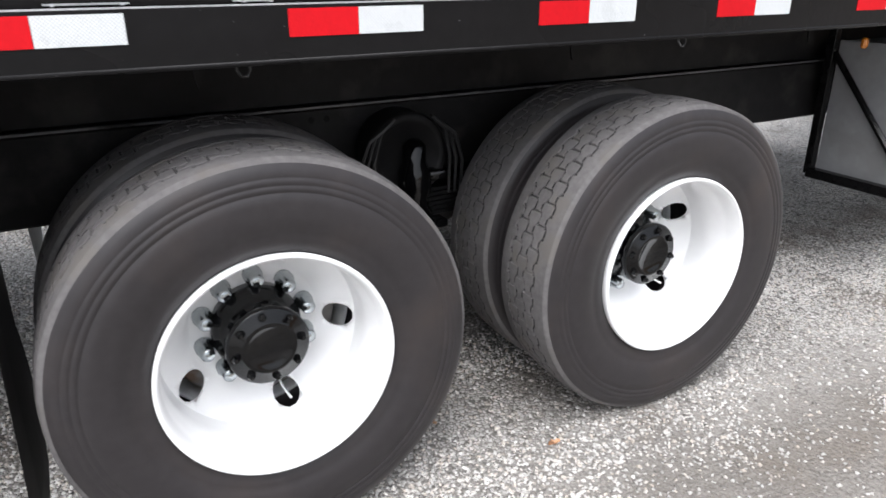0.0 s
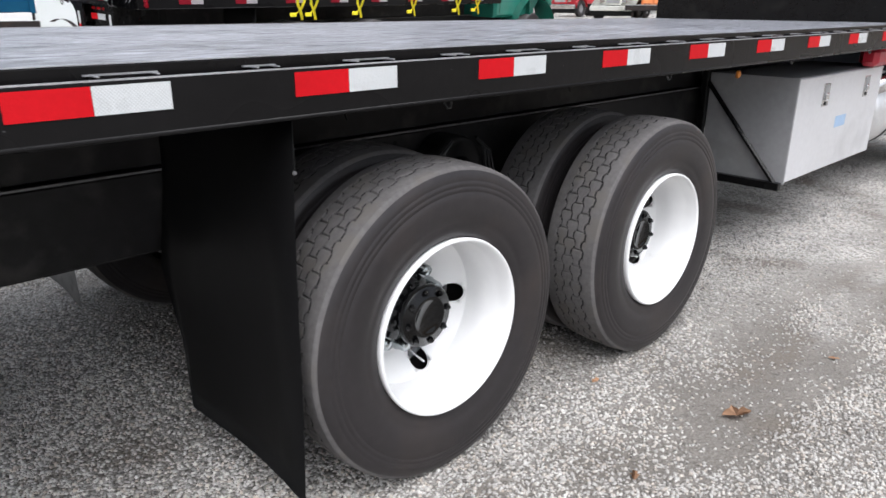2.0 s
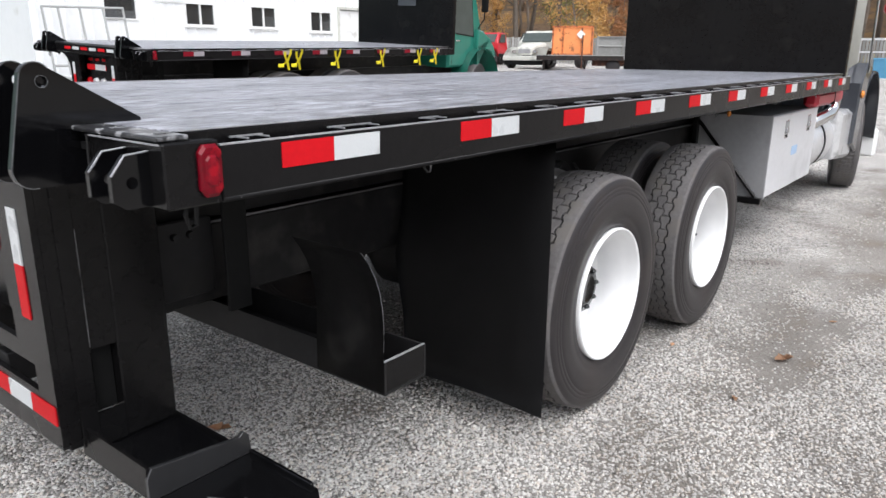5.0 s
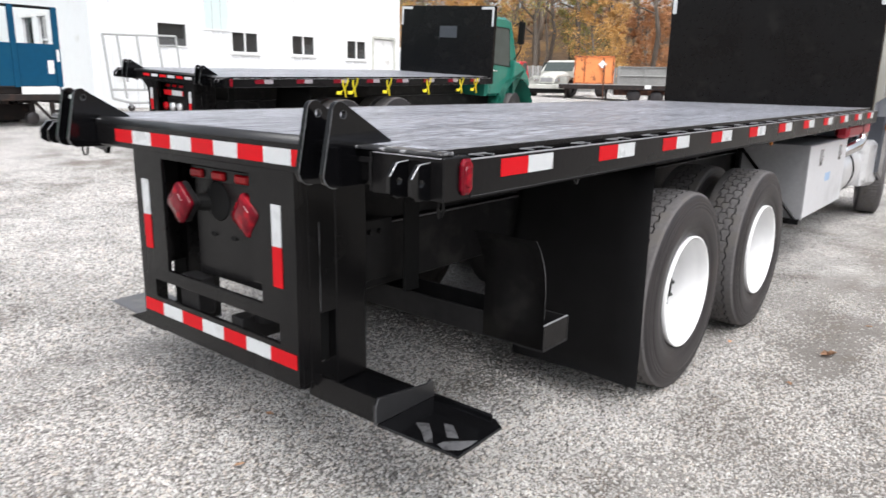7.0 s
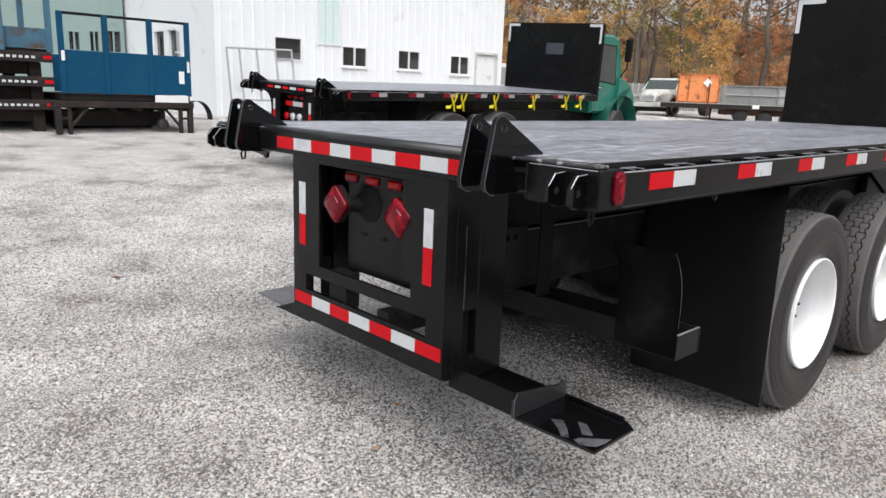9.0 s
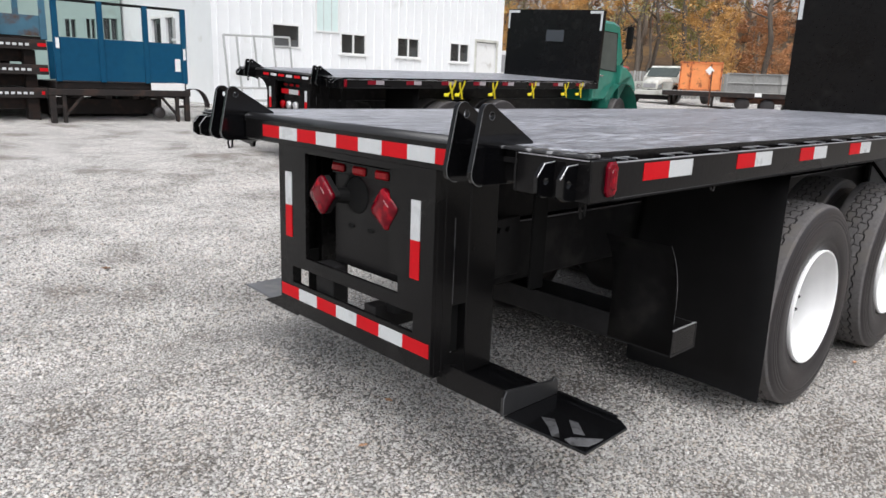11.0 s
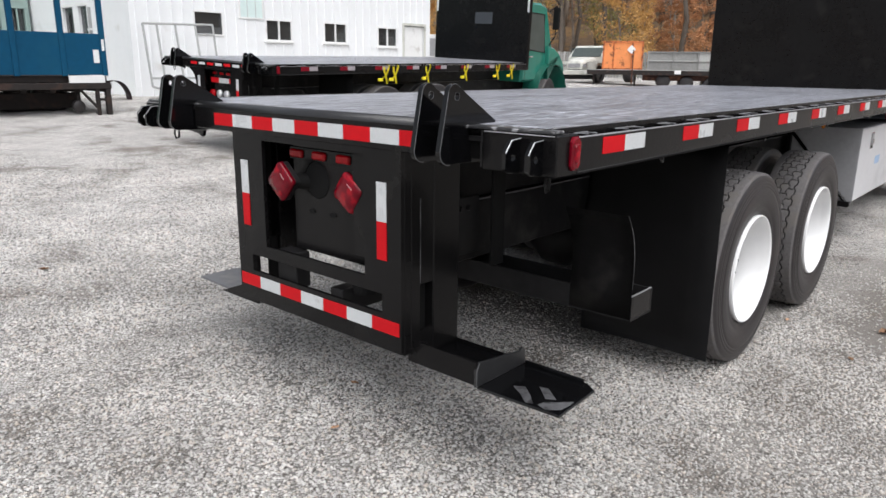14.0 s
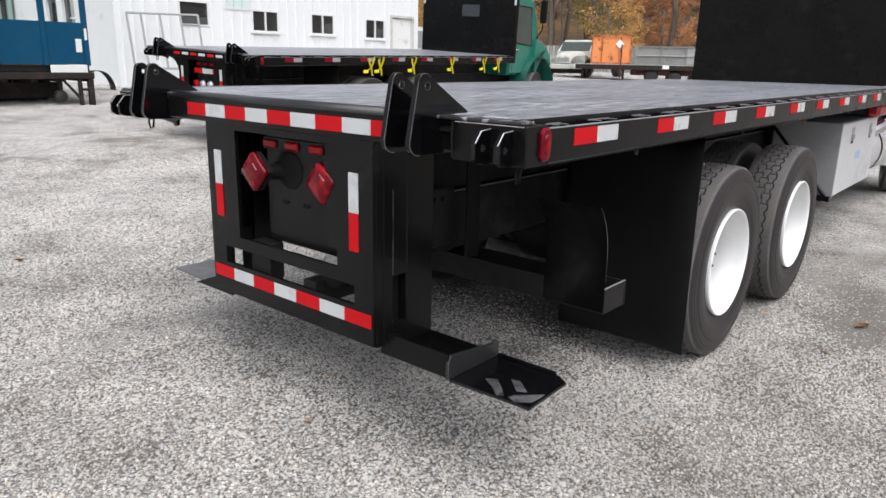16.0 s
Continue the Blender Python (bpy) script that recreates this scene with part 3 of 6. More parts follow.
def build_ground():
    def steps(lo, hi, fine_lo, fine_hi, fine, growth=1.22):
        vals = list(np.arange(fine_lo, fine_hi + 1e-6, fine))
        s = fine
        while vals[-1] < hi:
            s *= growth
            vals.append(vals[-1] + s)
        s = fine
        while vals[0] > lo:
            s *= growth
            vals.insert(0, vals[0] - s)
        return vals

    xs, ys = steps(-900, 1500, -4, 40, 0.8), steps(-900, 1500, -3, 40, 0.6)
    verts = [(x, y, ground_z(x, y)) for y in ys for x in xs]
    nx = len(xs)
    faces = [(j * nx + i, j * nx + i + 1, (j + 1) * nx + i + 1, (j + 1) * nx + i) for j in range(len(ys) - 1) for i in range(nx - 1)]
    me = bpy.data.meshes.new("ground")
    me.from_pydata(verts, [], faces)
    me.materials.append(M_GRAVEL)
    me.materials.append(M_LITTER)
    for p in me.polygons:
        x, y, _ = p.center
        if math.hypot(x - 5, y) > 63 and (x > 10 or y > 10):
            p.material_index = 1
    me.shade_smooth()
    tagged(new("ground", me), "grey crushed gravel yard with worn tracks", "ground", kind="structure")


def build_stones(name, count, x0, x1, y0, y1, size, seed, cover=0.8, spread=0.8, power=1.0):
    """Loose crushed stone lying on the yard: one mesh of many angular chips."""
    rng = np.random.default_rng(seed)
    base = np.array([(1, 0, 0), (-1, 0, 0), (0, 1, 0), (0, -1, 0), (0, 0, 1), (0, 0, -1)], float)
    tris = np.array([(0, 2, 4), (2, 1, 4), (1, 3, 4), (3, 0, 4), (2, 0, 5), (1, 2, 5), (3, 1, 5), (0, 3, 5)])
    x, y = rng.uniform(x0, x1, count), rng.uniform(y0, y1, count)
    lanes = np.array([noise.noise((0.3 * a, 1.5 * b, 3.0)) + 0.5 * noise.noise((1.5 * a, 3.0 * b, 8.0)) for a, b in zip(x.tolist(), y.tolist())])
    edge = np.clip(np.minimum.reduce([x - x0, x1 - x, y - y0, y1 - y]) / 0.6, 0, 1)
    keep = np.clip(cover + spread * lanes, 0.1, 1.0) * edge > rng.uniform(0, 1, count)
    x, y = x[keep], y[keep]
    count = len(x)
    s = size * rng.uniform(0.5, 1.25, count) ** power
    z = np.interp(y, GY, GZ) + 0.15 * s
    jig = base[None] * rng.uniform(0.65, 1.25, (count, 6, 1)) + rng.normal(0, 0.22, (count, 6, 3))
    jig[..., 2] *= rng.uniform(0.5, 0.95, (count, 1))
    w = rng.uniform(0, 2 * np.pi, count)
    c, sn = np.cos(w)[:, None], np.sin(w)[:, None]
    px, py = jig[..., 0] * c - jig[..., 1] * sn, jig[..., 0] * sn + jig[..., 1] * c
    pts = np.stack([px * s[:, None] + x[:, None], py * s[:, None] + y[:, None], jig[..., 2] * s[:, None] + z[:, None]], -1).reshape(-1, 3)
    idx = (tris[None] + 6 * np.arange(count)[:, None, None]).reshape(-1)
    me = bpy.data.meshes.new(name)
    me.vertices.add(len(pts))
    me.vertices.foreach_set("co", pts.ravel())
    me.loops.add(len(idx))
    me.loops.foreach_set("vertex_index", idx.astype(np.int32))
    me.polygons.add(len(idx) // 3)
    me.polygons.foreach_set("loop_start", np.arange(0, len(idx), 3, dtype=np.int32))
    me.update(calc_edges=True)
    me.validate()
    me.materials.append(M_STONE)
    tagged(new(name, me), "loose angular grey and tan gravel chips", "gravel", kind="stuff")


build_ground()
build_stones("gravel_chips", 108000, 0.4, 5.2, -1.6, 1.1, 0.0078, 5, 0.36, 2.6)
build_stones("gravel_chips", 100000, -2.2, 1.25, -1.5, 3.6, 0.0086, 6, 0.9, 0.9)
build_stones("gravel_chips", 52000, 0.5, 9.0, -2.2, 4.8, 0.0088, 7, 0.42, 2.4)
build_stones("gravel_chips", 34000, 0.0, 1.9, 0.55, 3.6, 0.0084, 9, 0.9, 0.8)
build_stones("gravel_chips", 60000, -2.4, 3.8, 2.6, 8.5, 0.0105, 8, 0.75, 0.8)


# ------------------------------------------------------------------ wheels
TYRE_R, TYRE_W = 0.533, 0.275


def tyre_mesh(name, pitches, sub, across):
    """A lorry tyre about the y axis, its outer wall towards -y at y = 0: thin zigzag grooves and sipes are cut into the tread."""
    segs = pitches * sub
    # outer wall and shoulder, as (radius, along); then tread; then the inner wall
    wall = [(0.297, 0.024), (0.309, 0.012), (0.338, 0.005), (0.352, 0.004), (0.356, 0.0015), (0.392, -0.003), (0.424, -0.004), (0.446, -0.002), (0.4475, -0.0008), (0.45, -0.0008), (0.4515, -0.002),
            (0.462, -0.001), (0.4635, 0.0003), (0.467, 0.0004), (0.4685, -0.0005), (0.479, 0.001), (0.481, 0.0026), (0.485, 0.003), (0.487, 0.0025), (0.503, 0.009), (0.514, 0.0145), (0.521, 0.019), (0.526, 0.024)]
    tread = [(TYRE_R - 0.006 * abs(2 * k / across - 1) ** 3, 0.030 + (TYRE_W - 0.060) * k / across) for k in range(across + 1)]
    inner = [(r, TYRE_W - a) for r, a in reversed(wall)]
    prof = wall + tread + inner
    n0, n1 = len(wall), len(wall) + len(tread)
    ang = np.linspace(0, 2 * np.pi, segs, endpoint=False)
    ph = np.arange(segs) % sub / sub
    tri = 2 * np.abs(ph - 0.5) * 2 - 1
    zig = np.where(np.abs(tri) > 0.45, np.sign(tri), tri / 0.45)
    co, depths = np.zeros((len(prof), segs, 3)), np.zeros((len(prof), segs))
    for k, (r, a) in enumerate(prof):
        rr = np.full(segs, r)
        if n0 <= k < n1:
            cut = np.zeros(segs)
            for g, wob, width, depth in ((0.074, 0.006, 0.0029, 0.011), (0.1165, -0.006, 0.0021, 0.009), (0.1585, 0.006, 0.0021, 0.009), (0.201, -0.006, 0.0029, 0.011)):
                d = np.abs(a - (g + wob * zig))
                cut = np.maximum(cut, depth * np.clip(1.5 - d / width, 0, 1))
            # sipes across the three middle ribs, half a pitch apart from rib to rib, and notches in the shoulders
            e1, e2, e3, e4 = 0.074 + 0.006 * zig, 0.1165 - 0.006 * zig, 0.1585 + 0.006 * zig, 0.201 - 0.006 * zig
            at_a, at_b = np.abs(ph - 0.25) < 0.6 / sub, np.abs(ph - 0.75) < 0.6 / sub
            sipe = at_a & (a > e1) & (a < e2) | at_b & (a > e2) & (a < e3) | at_a & (a > e3) & (a < e4)
            sipe |= at_b & ((a < e1) & (a > e1 - 0.012) | (a > e4) & (a < e4 + 0.012))
            cut = np.where(sipe, np.maximum(cut, 0.007), cut)
            depths[k] = cut
            rr = rr - cut
        co[k] = np.stack([rr * np.cos(ang), np.full(segs, a), rr * np.sin(ang)], -1)
    nb = len(prof)
    i, k = np.meshgrid(np.arange(nb), np.arange(segs), indexing="ij")
    i, k = i[:-1].ravel(), k[:-1].ravel()
    k2 = (k + 1) % segs
    quads = np.stack([i * segs + k, (i + 1) * segs + k, (i + 1) * segs + k2, i * segs + k2], -1)
    me = bpy.data.meshes.new(name)
    me.vertices.add(nb * segs)
    me.vertices.foreach_set("co", co.ravel())
    me.loops.add(quads.size)
    me.loops.foreach_set("vertex_index", quads.ravel().astype(np.int32))
    me.polygons.add(len(quads))
    me.polygons.foreach_set("loop_start", np.arange(0, quads.size, 4, dtype=np.int32))
    mats = ((i >= n0 - 3) & (i < n1 + 2)).astype(np.int32)
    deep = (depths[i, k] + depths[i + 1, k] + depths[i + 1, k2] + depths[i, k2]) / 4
    # deep groove faces go darker: undusted rubber plus the grooves' own shade
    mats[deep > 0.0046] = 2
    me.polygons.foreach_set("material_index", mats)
    me.polygons.foreach_set("use_smooth", np.where(mats >= 1, False, True))
    me.update(calc_edges=True)
    me.materials.append(M_RUBBER)
    me.materials.append(M_TREAD)
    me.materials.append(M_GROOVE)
    return me


TYRE_FINE = tyre_mesh("tyre", 46, 16, 72)
TYRE_PLAIN = tyre_mesh("tyre_plain", 40, 4, 10)


def rim_mesh():
    """Deep-dished disc wheel: flange, barrel and a disc with five round hand holes, about the y axis, flange at y = 0."""
    bm = bmesh.new()
    prof = [(0.297, 0.026), (0.301, 0.006), (0.299, -0.002), (0.293, -0.004), (0.288, 0.003), (0.284, 0.018), (0.280, 0.04), (0.278, 0.066), (0.2752, 0.07), (0.2745, 0.105), (0.272, 0.109), (0.272, 0.16), (0.2705, 0.185), (0.267, 0.203)]
    lathe_rings = []
    segs = 80
    for r, a in prof:
        lathe_rings.append([bm.verts.new((r * math.cos(2 * math.pi * k / segs), a, r * math.sin(2 * math.pi * k / segs))) for k in range(segs)])
    for one, two in zip(lathe_rings, lathe_rings[1:]):
        for k in range(segs):
            bm.faces.new((one[k], one[(k + 1) % segs], two[(k + 1) % segs], two[k]))
    # the disc, as a polar grid whose cells near the hand holes are left out and rounded
    def disc_y(r):
        return 0.203 + 0.081 * min(1, max(0, (0.267 - r) / 0.09))

    holes = [(0.2285 * math.cos(radians(a)), 0.2285 * math.sin(radians(a))) for a in (0, 72, 144, 216, 288)]
    hr, radii = 0.037, [0.267, 0.265, 0.261, 0.256, 0.250, 0.244, 0.238, 0.232, 0.226, 0.220, 0.214, 0.208, 0.202, 0.196, 0.19, 0.184, 0.177, 0.17, 0.155, 0.135, 0.11, 0.09]
    dseg = 160
    grid = []
    for r in radii:
        ring = []
        for k in range(dseg):
            w = 2 * math.pi * k / dseg
            x, z = r * math.cos(w), r * math.sin(w)
            ring.append((x, z))
        grid.append(ring)
    ids = {}

    def vert(i, k):
        k %= dseg
        if (i, k) not in ids:
            x, z = grid[i][k]
            for hx, hz in holes:
                d = math.hypot(x - hx, z - hz)
                if i > 1 and hr * 0.72 < d < hr * 1.28:
                    x, z = hx + (x - hx) / d * hr, hz + (z - hz) / d * hr
            ids[(i, k)] = bm.verts.new((x, disc_y(math.hypot(x, z)), z))
        return ids[(i, k)]

    for i in range(len(radii) - 1):
        for k in range(dseg):
            cx = sum(grid[a][b % dseg][0] for a in (i, i + 1) for b in (k, k + 1)) / 4
            cz = sum(grid[a][b % dseg][1] for a in (i, i + 1) for b in (k, k + 1)) / 4
            if any(math.hypot(cx - hx, cz - hz) < hr * 0.98 for hx, hz in holes):
                continue
            bm.faces.new((vert(i, k), vert(i, k + 1), vert(i + 1, k + 1), vert(i + 1, k)))
    for f in bm.faces:
        f.smooth = True
    rims = [e for e in bm.edges if e.is_boundary and all(0.15 < math.hypot(v.co.x, v.co.z) < 0.2665 for v in e.verts)]
    out = bmesh.ops.extrude_edge_only(bm, edges=rims)
    bmesh.ops.translate(bm, verts=[v for v in out["geom"] if isinstance(v, bmesh.types.BMVert)], vec=(0, 0.012, 0))
    me = bpy.data.meshes.new("rim")
    bm.to_mesh(me)
    bm.free()
    me.materials.append(M_RIM)
    return me


RIM = rim_mesh()
HUB = mesh_of("hub", lathe([(0.122, 0.29), (0.123, 0.246), (0.118, 0.234), (0.1, 0.222), (0.088, 0.205), (0.086, 0.156), (0.106, 0.152), (0.11, 0.147), (0.11, 0.132), (0.104, 0.126),
                            (0.08, 0.124), (0.074, 0.116), (0.062, 0.115), (0.056, 0.121), (0.0, 0.12)], 44), M_GLOSS, True)


def nut_mesh():
    """A long chromed cover over each wheel nut, flared at its foot."""
    bm = lathe([(0.027, 0.287), (0.027, 0.268), (0.022, 0.258), (0.0195, 0.226), (0.0165, 0.22), (0.0, 0.219)], 14)
    return mesh_of("lug_nut", bm, M_NUT, True)


NUT = nut_mesh()
BOLT = mesh_of("flange_bolt", lathe([(0.0115, 0.135), (0.0115, 0.118), (0.009, 0.114), (0.006, 0.109), (0.0, 0.108)], 6), M_GLOSS)
DRUM = mesh_of("brake_drum", lathe([(0.0, -0.03), (0.235, -0.03), (0.245, -0.02), (0.245, 0.16), (0.23, 0.175), (0.0, 0.18)], 36), M_DRUM, True)
VALVE = mesh_of("valve_stem", tube([(0.06, 0.285, -0.19), (0.066, 0.25, -0.208), (0.078, 0.215, -0.225)], [0.0035, 0.0035, 0.004], 6), M_WHITE)


def wheel(parent, x, y, z, fine=True, flip=False, dish=True, turn=0.0, steer=0.0):
    """One wheel with its tyre; y is the tyre's outer face, or its inner one when flipped to the other side."""
    at = pose(x, y, z, 0, turn, (180 if flip else 0) + steer)
    rim = part("wheel", RIM, M_RIM, parent, "white painted steel disc wheel", at)
    part("tyre", TYRE_FINE if fine else TYRE_PLAIN, M_RUBBER, rim, "worn black lorry tyre" if fine else "")
    if not dish and not steer:
        part("brake_drum", DRUM, M_DRUM, rim, "dusty grey iron brake drum")
    if dish:
        part("hub", HUB, M_GLOSS, rim, "gloss black axle hub")
        if fine:
            part("valve_stem", VALVE, M_WHITE, rim)
        for k in range(10):
            a = radians(18 + 36 * k)
            part("lug_nut", NUT, M_NUT, rim, at=Matrix.Translation((0.146 * math.cos(a), 0, 0.146 * math.sin(a))))
        for k in range(8 if fine else 0):
            a = radians(10 + 45 * k)
            part("flange_bolt", BOLT, M_GLOSS, rim, at=Matrix.Translation((0.09 * math.cos(a), 0, 0.09 * math.sin(a))))
    return rim


# ------------------------------------------------------------------ flatbed lorries
DECK_Z, WIDTH = 1.406, 2.59


def tape_piece(name, mat, parent, x0, x1, y0, y1, z0, z1):
    part(name, box(x0, x1, y0, y1, z0, z1), mat, parent)


def ear_outline():
    """Hinge plate seen from the side: rounded head with its pin hole over the rail, sloping down to the deck."""
    pts = arc(-0.055, 1.505, 0.033, 175, 40, 8)
    pts += [(0.165, 1.412), (0.165, 1.30), (0.11, 1.275)]
    pts += arc(-0.085, 1.318, 0.042, -80, -185, 6)
    return pts


def drilled(outline, holes, lo, hi, plane="xz"):
    """A plate like prism(), with round holes (a, b, radius) right through it."""
    bm = bmesh.new()
    lay = {"xz": lambda a, b, d: (a, d, b), "yz": lambda a, b, d: (d, a, b), "xy": lambda a, b, d: (a, b, d)}[plane]
    loops = [list(outline)] + [arc(a, b, r, 0, 360 - 360 / 16, 15) for a, b, r in holes]
    edges = []
    for pts in loops:
        vs = [bm.verts.new(lay(a, b, lo)) for a, b in pts]
        edges += [bm.edges.new((vs[i], vs[(i + 1) % len(vs)])) for i in range(len(vs))]
    bmesh.ops.triangle_fill(bm, edges=edges, use_beauty=True)
    out = bmesh.ops.extrude_face_region(bm, geom=bm.faces[:])
    bmesh.ops.translate(bm, verts=[v for v in out["geom"] if isinstance(v, bmesh.types.BMVert)], vec=Vector(lay(0, 0, hi)) - Vector(lay(0, 0, lo)))
    bmesh.ops.recalc_face_normals(bm, faces=bm.faces[:])
    return bm


def ear_plate(parent, y0, y1, label=""):
    p = part("hinge_plate", drilled(ear_outline(), [(-0.045, 1.498, 0.0125)], y0, y1), M_GLOSS, parent, label)
    rim = ear_outline()
    part("worn_edge", tube([(a, y0, b) for a, b in rim[12:] + rim[:9]], 0.0014, 5), M_WORN_GLINT, p)
    # thin pale ring added for the brightness seen at the pin hole
    part("hole_rim", lathe([(0.0123, 0.0), (0.0133, 0.0), (0.0133, 0.001), (0.0123, 0.001)], 18, closed=True), M_WORN_GLINT, p, at=Matrix.Translation((-0.045, y0 - 0.0011, 1.498)))
    return p


def flatbed(base, length, fine=True, tapes=(), head_y=(0.05, 2.30), head_top=2.82, axles=(2.085, 3.405)):
    """A steel-framed flatbed body with a timber deck, tail frame and headboard, and its rear axles."""
    W = WIDTH
    deck = part("deck_frame", box(0.02, length, 0.082, W - 0.082, 1.352, 1.368), M_UNDER, base)
    # deck boards
    n, gap = 17, 0.0025
    w = (W - 0.16) / n
    for k in range(n):
        y0 = 0.08 + k * w
        cuts = [0.075, length - 0.02]
        if fine:
            cuts.insert(1, 2.2 + 2.4 * ((k * 7) % 5) / 5)
        for a, b in zip(cuts, cuts[1:]):
            part("plank", box(a + 0.001, b - 0.001, y0 + gap / 2, y0 + w - gap / 2, 1.37, DECK_Z - 0.0012 * ((k * 5) % 3) / 2, 0.0015), M_PLANK, deck)
    for y0, y1 in ((0.06, 0.08), (W - 0.08, W - 0.06)):
        edge = part("deck_edge", box(0.03, length, y0, y1, 1.3, DECK_Z - 0.001, 0.003), M_BLACK, base)
        part("worn_edge", box(0.08, length - 0.03, *((y0 + 0.001, y0 + 0.007) if y0 < 1 else (y1 - 0.007, y1 - 0.001)), DECK_Z - 0.0005, DECK_Z + 0.0015), M_EDGE, edge)
    # rub rails with their reflective tape, and the pockets behind them
    for side, y in ((-1, 0.0), (1, W)):
        s = 1 if side < 0 else -1
        bm = box(0.13, length, min(y, y + s * 0.012), max(y, y + s * 0.012), 1.262, 1.378, 0.002)
        box(0.13, length, min(y + s * 0.012, y + s * 0.06), max(y + s * 0.012, y + s * 0.06), 1.262, 1.274, 0.0, bm)
        rail = part("rub_rail", bm, M_RAIL, base, "black steel rub rail with red and white tape")
        part("rail_edge", box(0.13, length, min(y, y + s * 0.012), max(y, y + s * 0.012), 1.3785, 1.3815), M_EDGE, rail)
        part("rail_lip", tube([(0.13, y + s * 0.004, 1.267), (length, y + s * 0.004, 1.267)], 0.0065, 8), M_RAIL, rail, smooth=True)
        if side < 0 or fine:
            for x in tapes:
                for name, mat, a, b in (("red_tape", M_REDTAPE if fine else M_DULLRED, x, x + 0.154), ("white_tape", M_WHITETAPE if fine else M_DULLWHITE, x + 0.155, x + 0.31)):
                    tape_piece(name, mat, rail, a, b, min(y - s * 0.002, y + s * 0.001), max(y - s * 0.002, y + s * 0.001), 1.315, 1.371)
        x = 0.235
        k = 1
        while x < length - 0.1:
            half = 0.062 if k % 2 == 0 else 0.03
            ya, yb = sorted((y + s * 0.013, y + s * 0.06))
            bm = prism([(x - half, ya), (x - half, yb), (x + half, yb), (x + half, ya), (x + half - 0.007, ya), (x + half - 0.007, yb - 0.006), (x - half + 0.007, yb - 0.006), (x - half + 0.007, ya)], 1.28, 1.384, "xy")
            pocket = part("stake_pocket" if k % 2 == 0 else "winch_spool", bm, M_BLACK, base)
            part("pocket_edge", box(x - half - 0.012, x + half + 0.012, *sorted((y + s * 0.053, y + s * 0.059)), 1.3845, 1.388), M_EDGE, pocket)
            for xa in (x - half, x + half - 0.006):
                part("pocket_lip", box(xa, xa + 0.006, *sorted((y + s * 0.0135, y + s * 0.0525)), 1.3845, 1.387), M_EDGE, pocket)
            if k % 2 == 0:
                part("pocket_floor", box(x - half + 0.008, x + half - 0.008, *sorted((y + s * 0.014, y + s * 0.05)), 1.345, 1.352, 0.001), M_BLACK, pocket)
            x += 0.3125
            k += 1
    for k in range(6 if fine else 0):
        x = 0.82 + 1.249 * k
        part("tie_ring", tube([(x - 0.012, 0.03, 1.264), (x - 0.014, 0.028, 1.25), (x - 0.005, 0.026, 1.238), (x + 0.007, 0.026, 1.238), (x + 0.014, 0.028, 1.25), (x + 0.012, 0.03, 1.264)], 0.0035, 6), M_WORN_GLINT, base)
        part("drop_clip", prism([(x - 0.03, 1.262), (x - 0.002, 1.262), (x - 0.008, 1.17), (x - 0.016, 1.15), (x - 0.024, 1.17)], 0.5, 0.508, "xz"), M_UNDER, base)
    # underframe: cross bearers and long sills
    for k in range(int(length / 0.41)):
        x = 0.3 + 0.41 * k
        part("cross_bearer", box(x - 0.035, x + 0.035, 0.062, W - 0.062, 1.265, 1.366), M_UNDER, base)
    for y in (0.79, W - 0.87):
        rail = part("frame_rail", box(0.4, length + 2.4, y, y + 0.08, 0.74, 1.012, 0.008), M_FRAME, base)
        part("rail_flange", box(0.4, length + 2.0, y - 0.012, y + 0.092, 1.0125, 1.022, 0.002), M_FRAME, rail)
        outer = y - 0.0135 if y < 1.3 else y + 0.0925
        # hairline strip painted as the highlight along the flange
        part("flange_edge", box(0.4, length + 2.0, outer, outer + 0.001, 1.0135, 1.0205), M_WORN_GLINT, rail)
        part("subframe_rail", box(0.02, length, y + 0.02, y + 0.08, 1.024, 1.262, 0.004), M_FRAME, base)
    # headboard with corner marks
    y0, y1 = head_y
    bm = box(length - 0.03, length, y0, y1, DECK_Z - 0.14, head_top, 0.004)
    head = part("headboard", bm, M_BLACK, base, "plain black steel headboard with white corner tape")
    for yy in (y0, y1 - 0.06, y0 + (y1 - y0) * 0.36, y0 + (y1 - y0) * 0.64):
        part("headboard_post", box(length + 0.001, length + 0.06, yy, yy + 0.06, DECK_Z - 0.14, head_top - 0.01, 0.004), M_BLACK, head)
    for ya, yb, za, zb in ((y0 + 0.012, y0 + 0.06, head_top - 0.39, head_top - 0.02), (y1 - 0.06, y1 - 0.012, head_top - 0.39, head_top - 0.02),
                           (y0 + 0.061, y0 + 0.31, head_top - 0.07, head_top - 0.02), (y1 - 0.31, y1 - 0.061, head_top - 0.07, head_top - 0.02)):
        tape_piece("white_tape", M_WHITETAPE, head, length - 0.032, length - 0.029, ya, yb, za, zb)
    # rear rail and its tape
    ya, yb = 0.5, 2.09
    bm = box(0.0, 0.07, ya, yb, 1.285, 1.392, 0.006)
    rear = part("rear_rail", bm, M_BLACK, base, "black rear rail with red and white tape")
    part("rail_pipe", tube([(0.031, ya, 1.384), (0.031, yb, 1.384)], 0.031, 18), M_PIPE, rear, smooth=True)
    for k in range(0 if fine else 7):
        a = 1.86 - 0.2 * k
        tape_piece("white_tape" if k % 2 else "red_tape", M_WHITETAPE if k % 2 else M_REDTAPE, rear, -0.003, 0.001, a - 0.15, a, 1.325, 1.362)
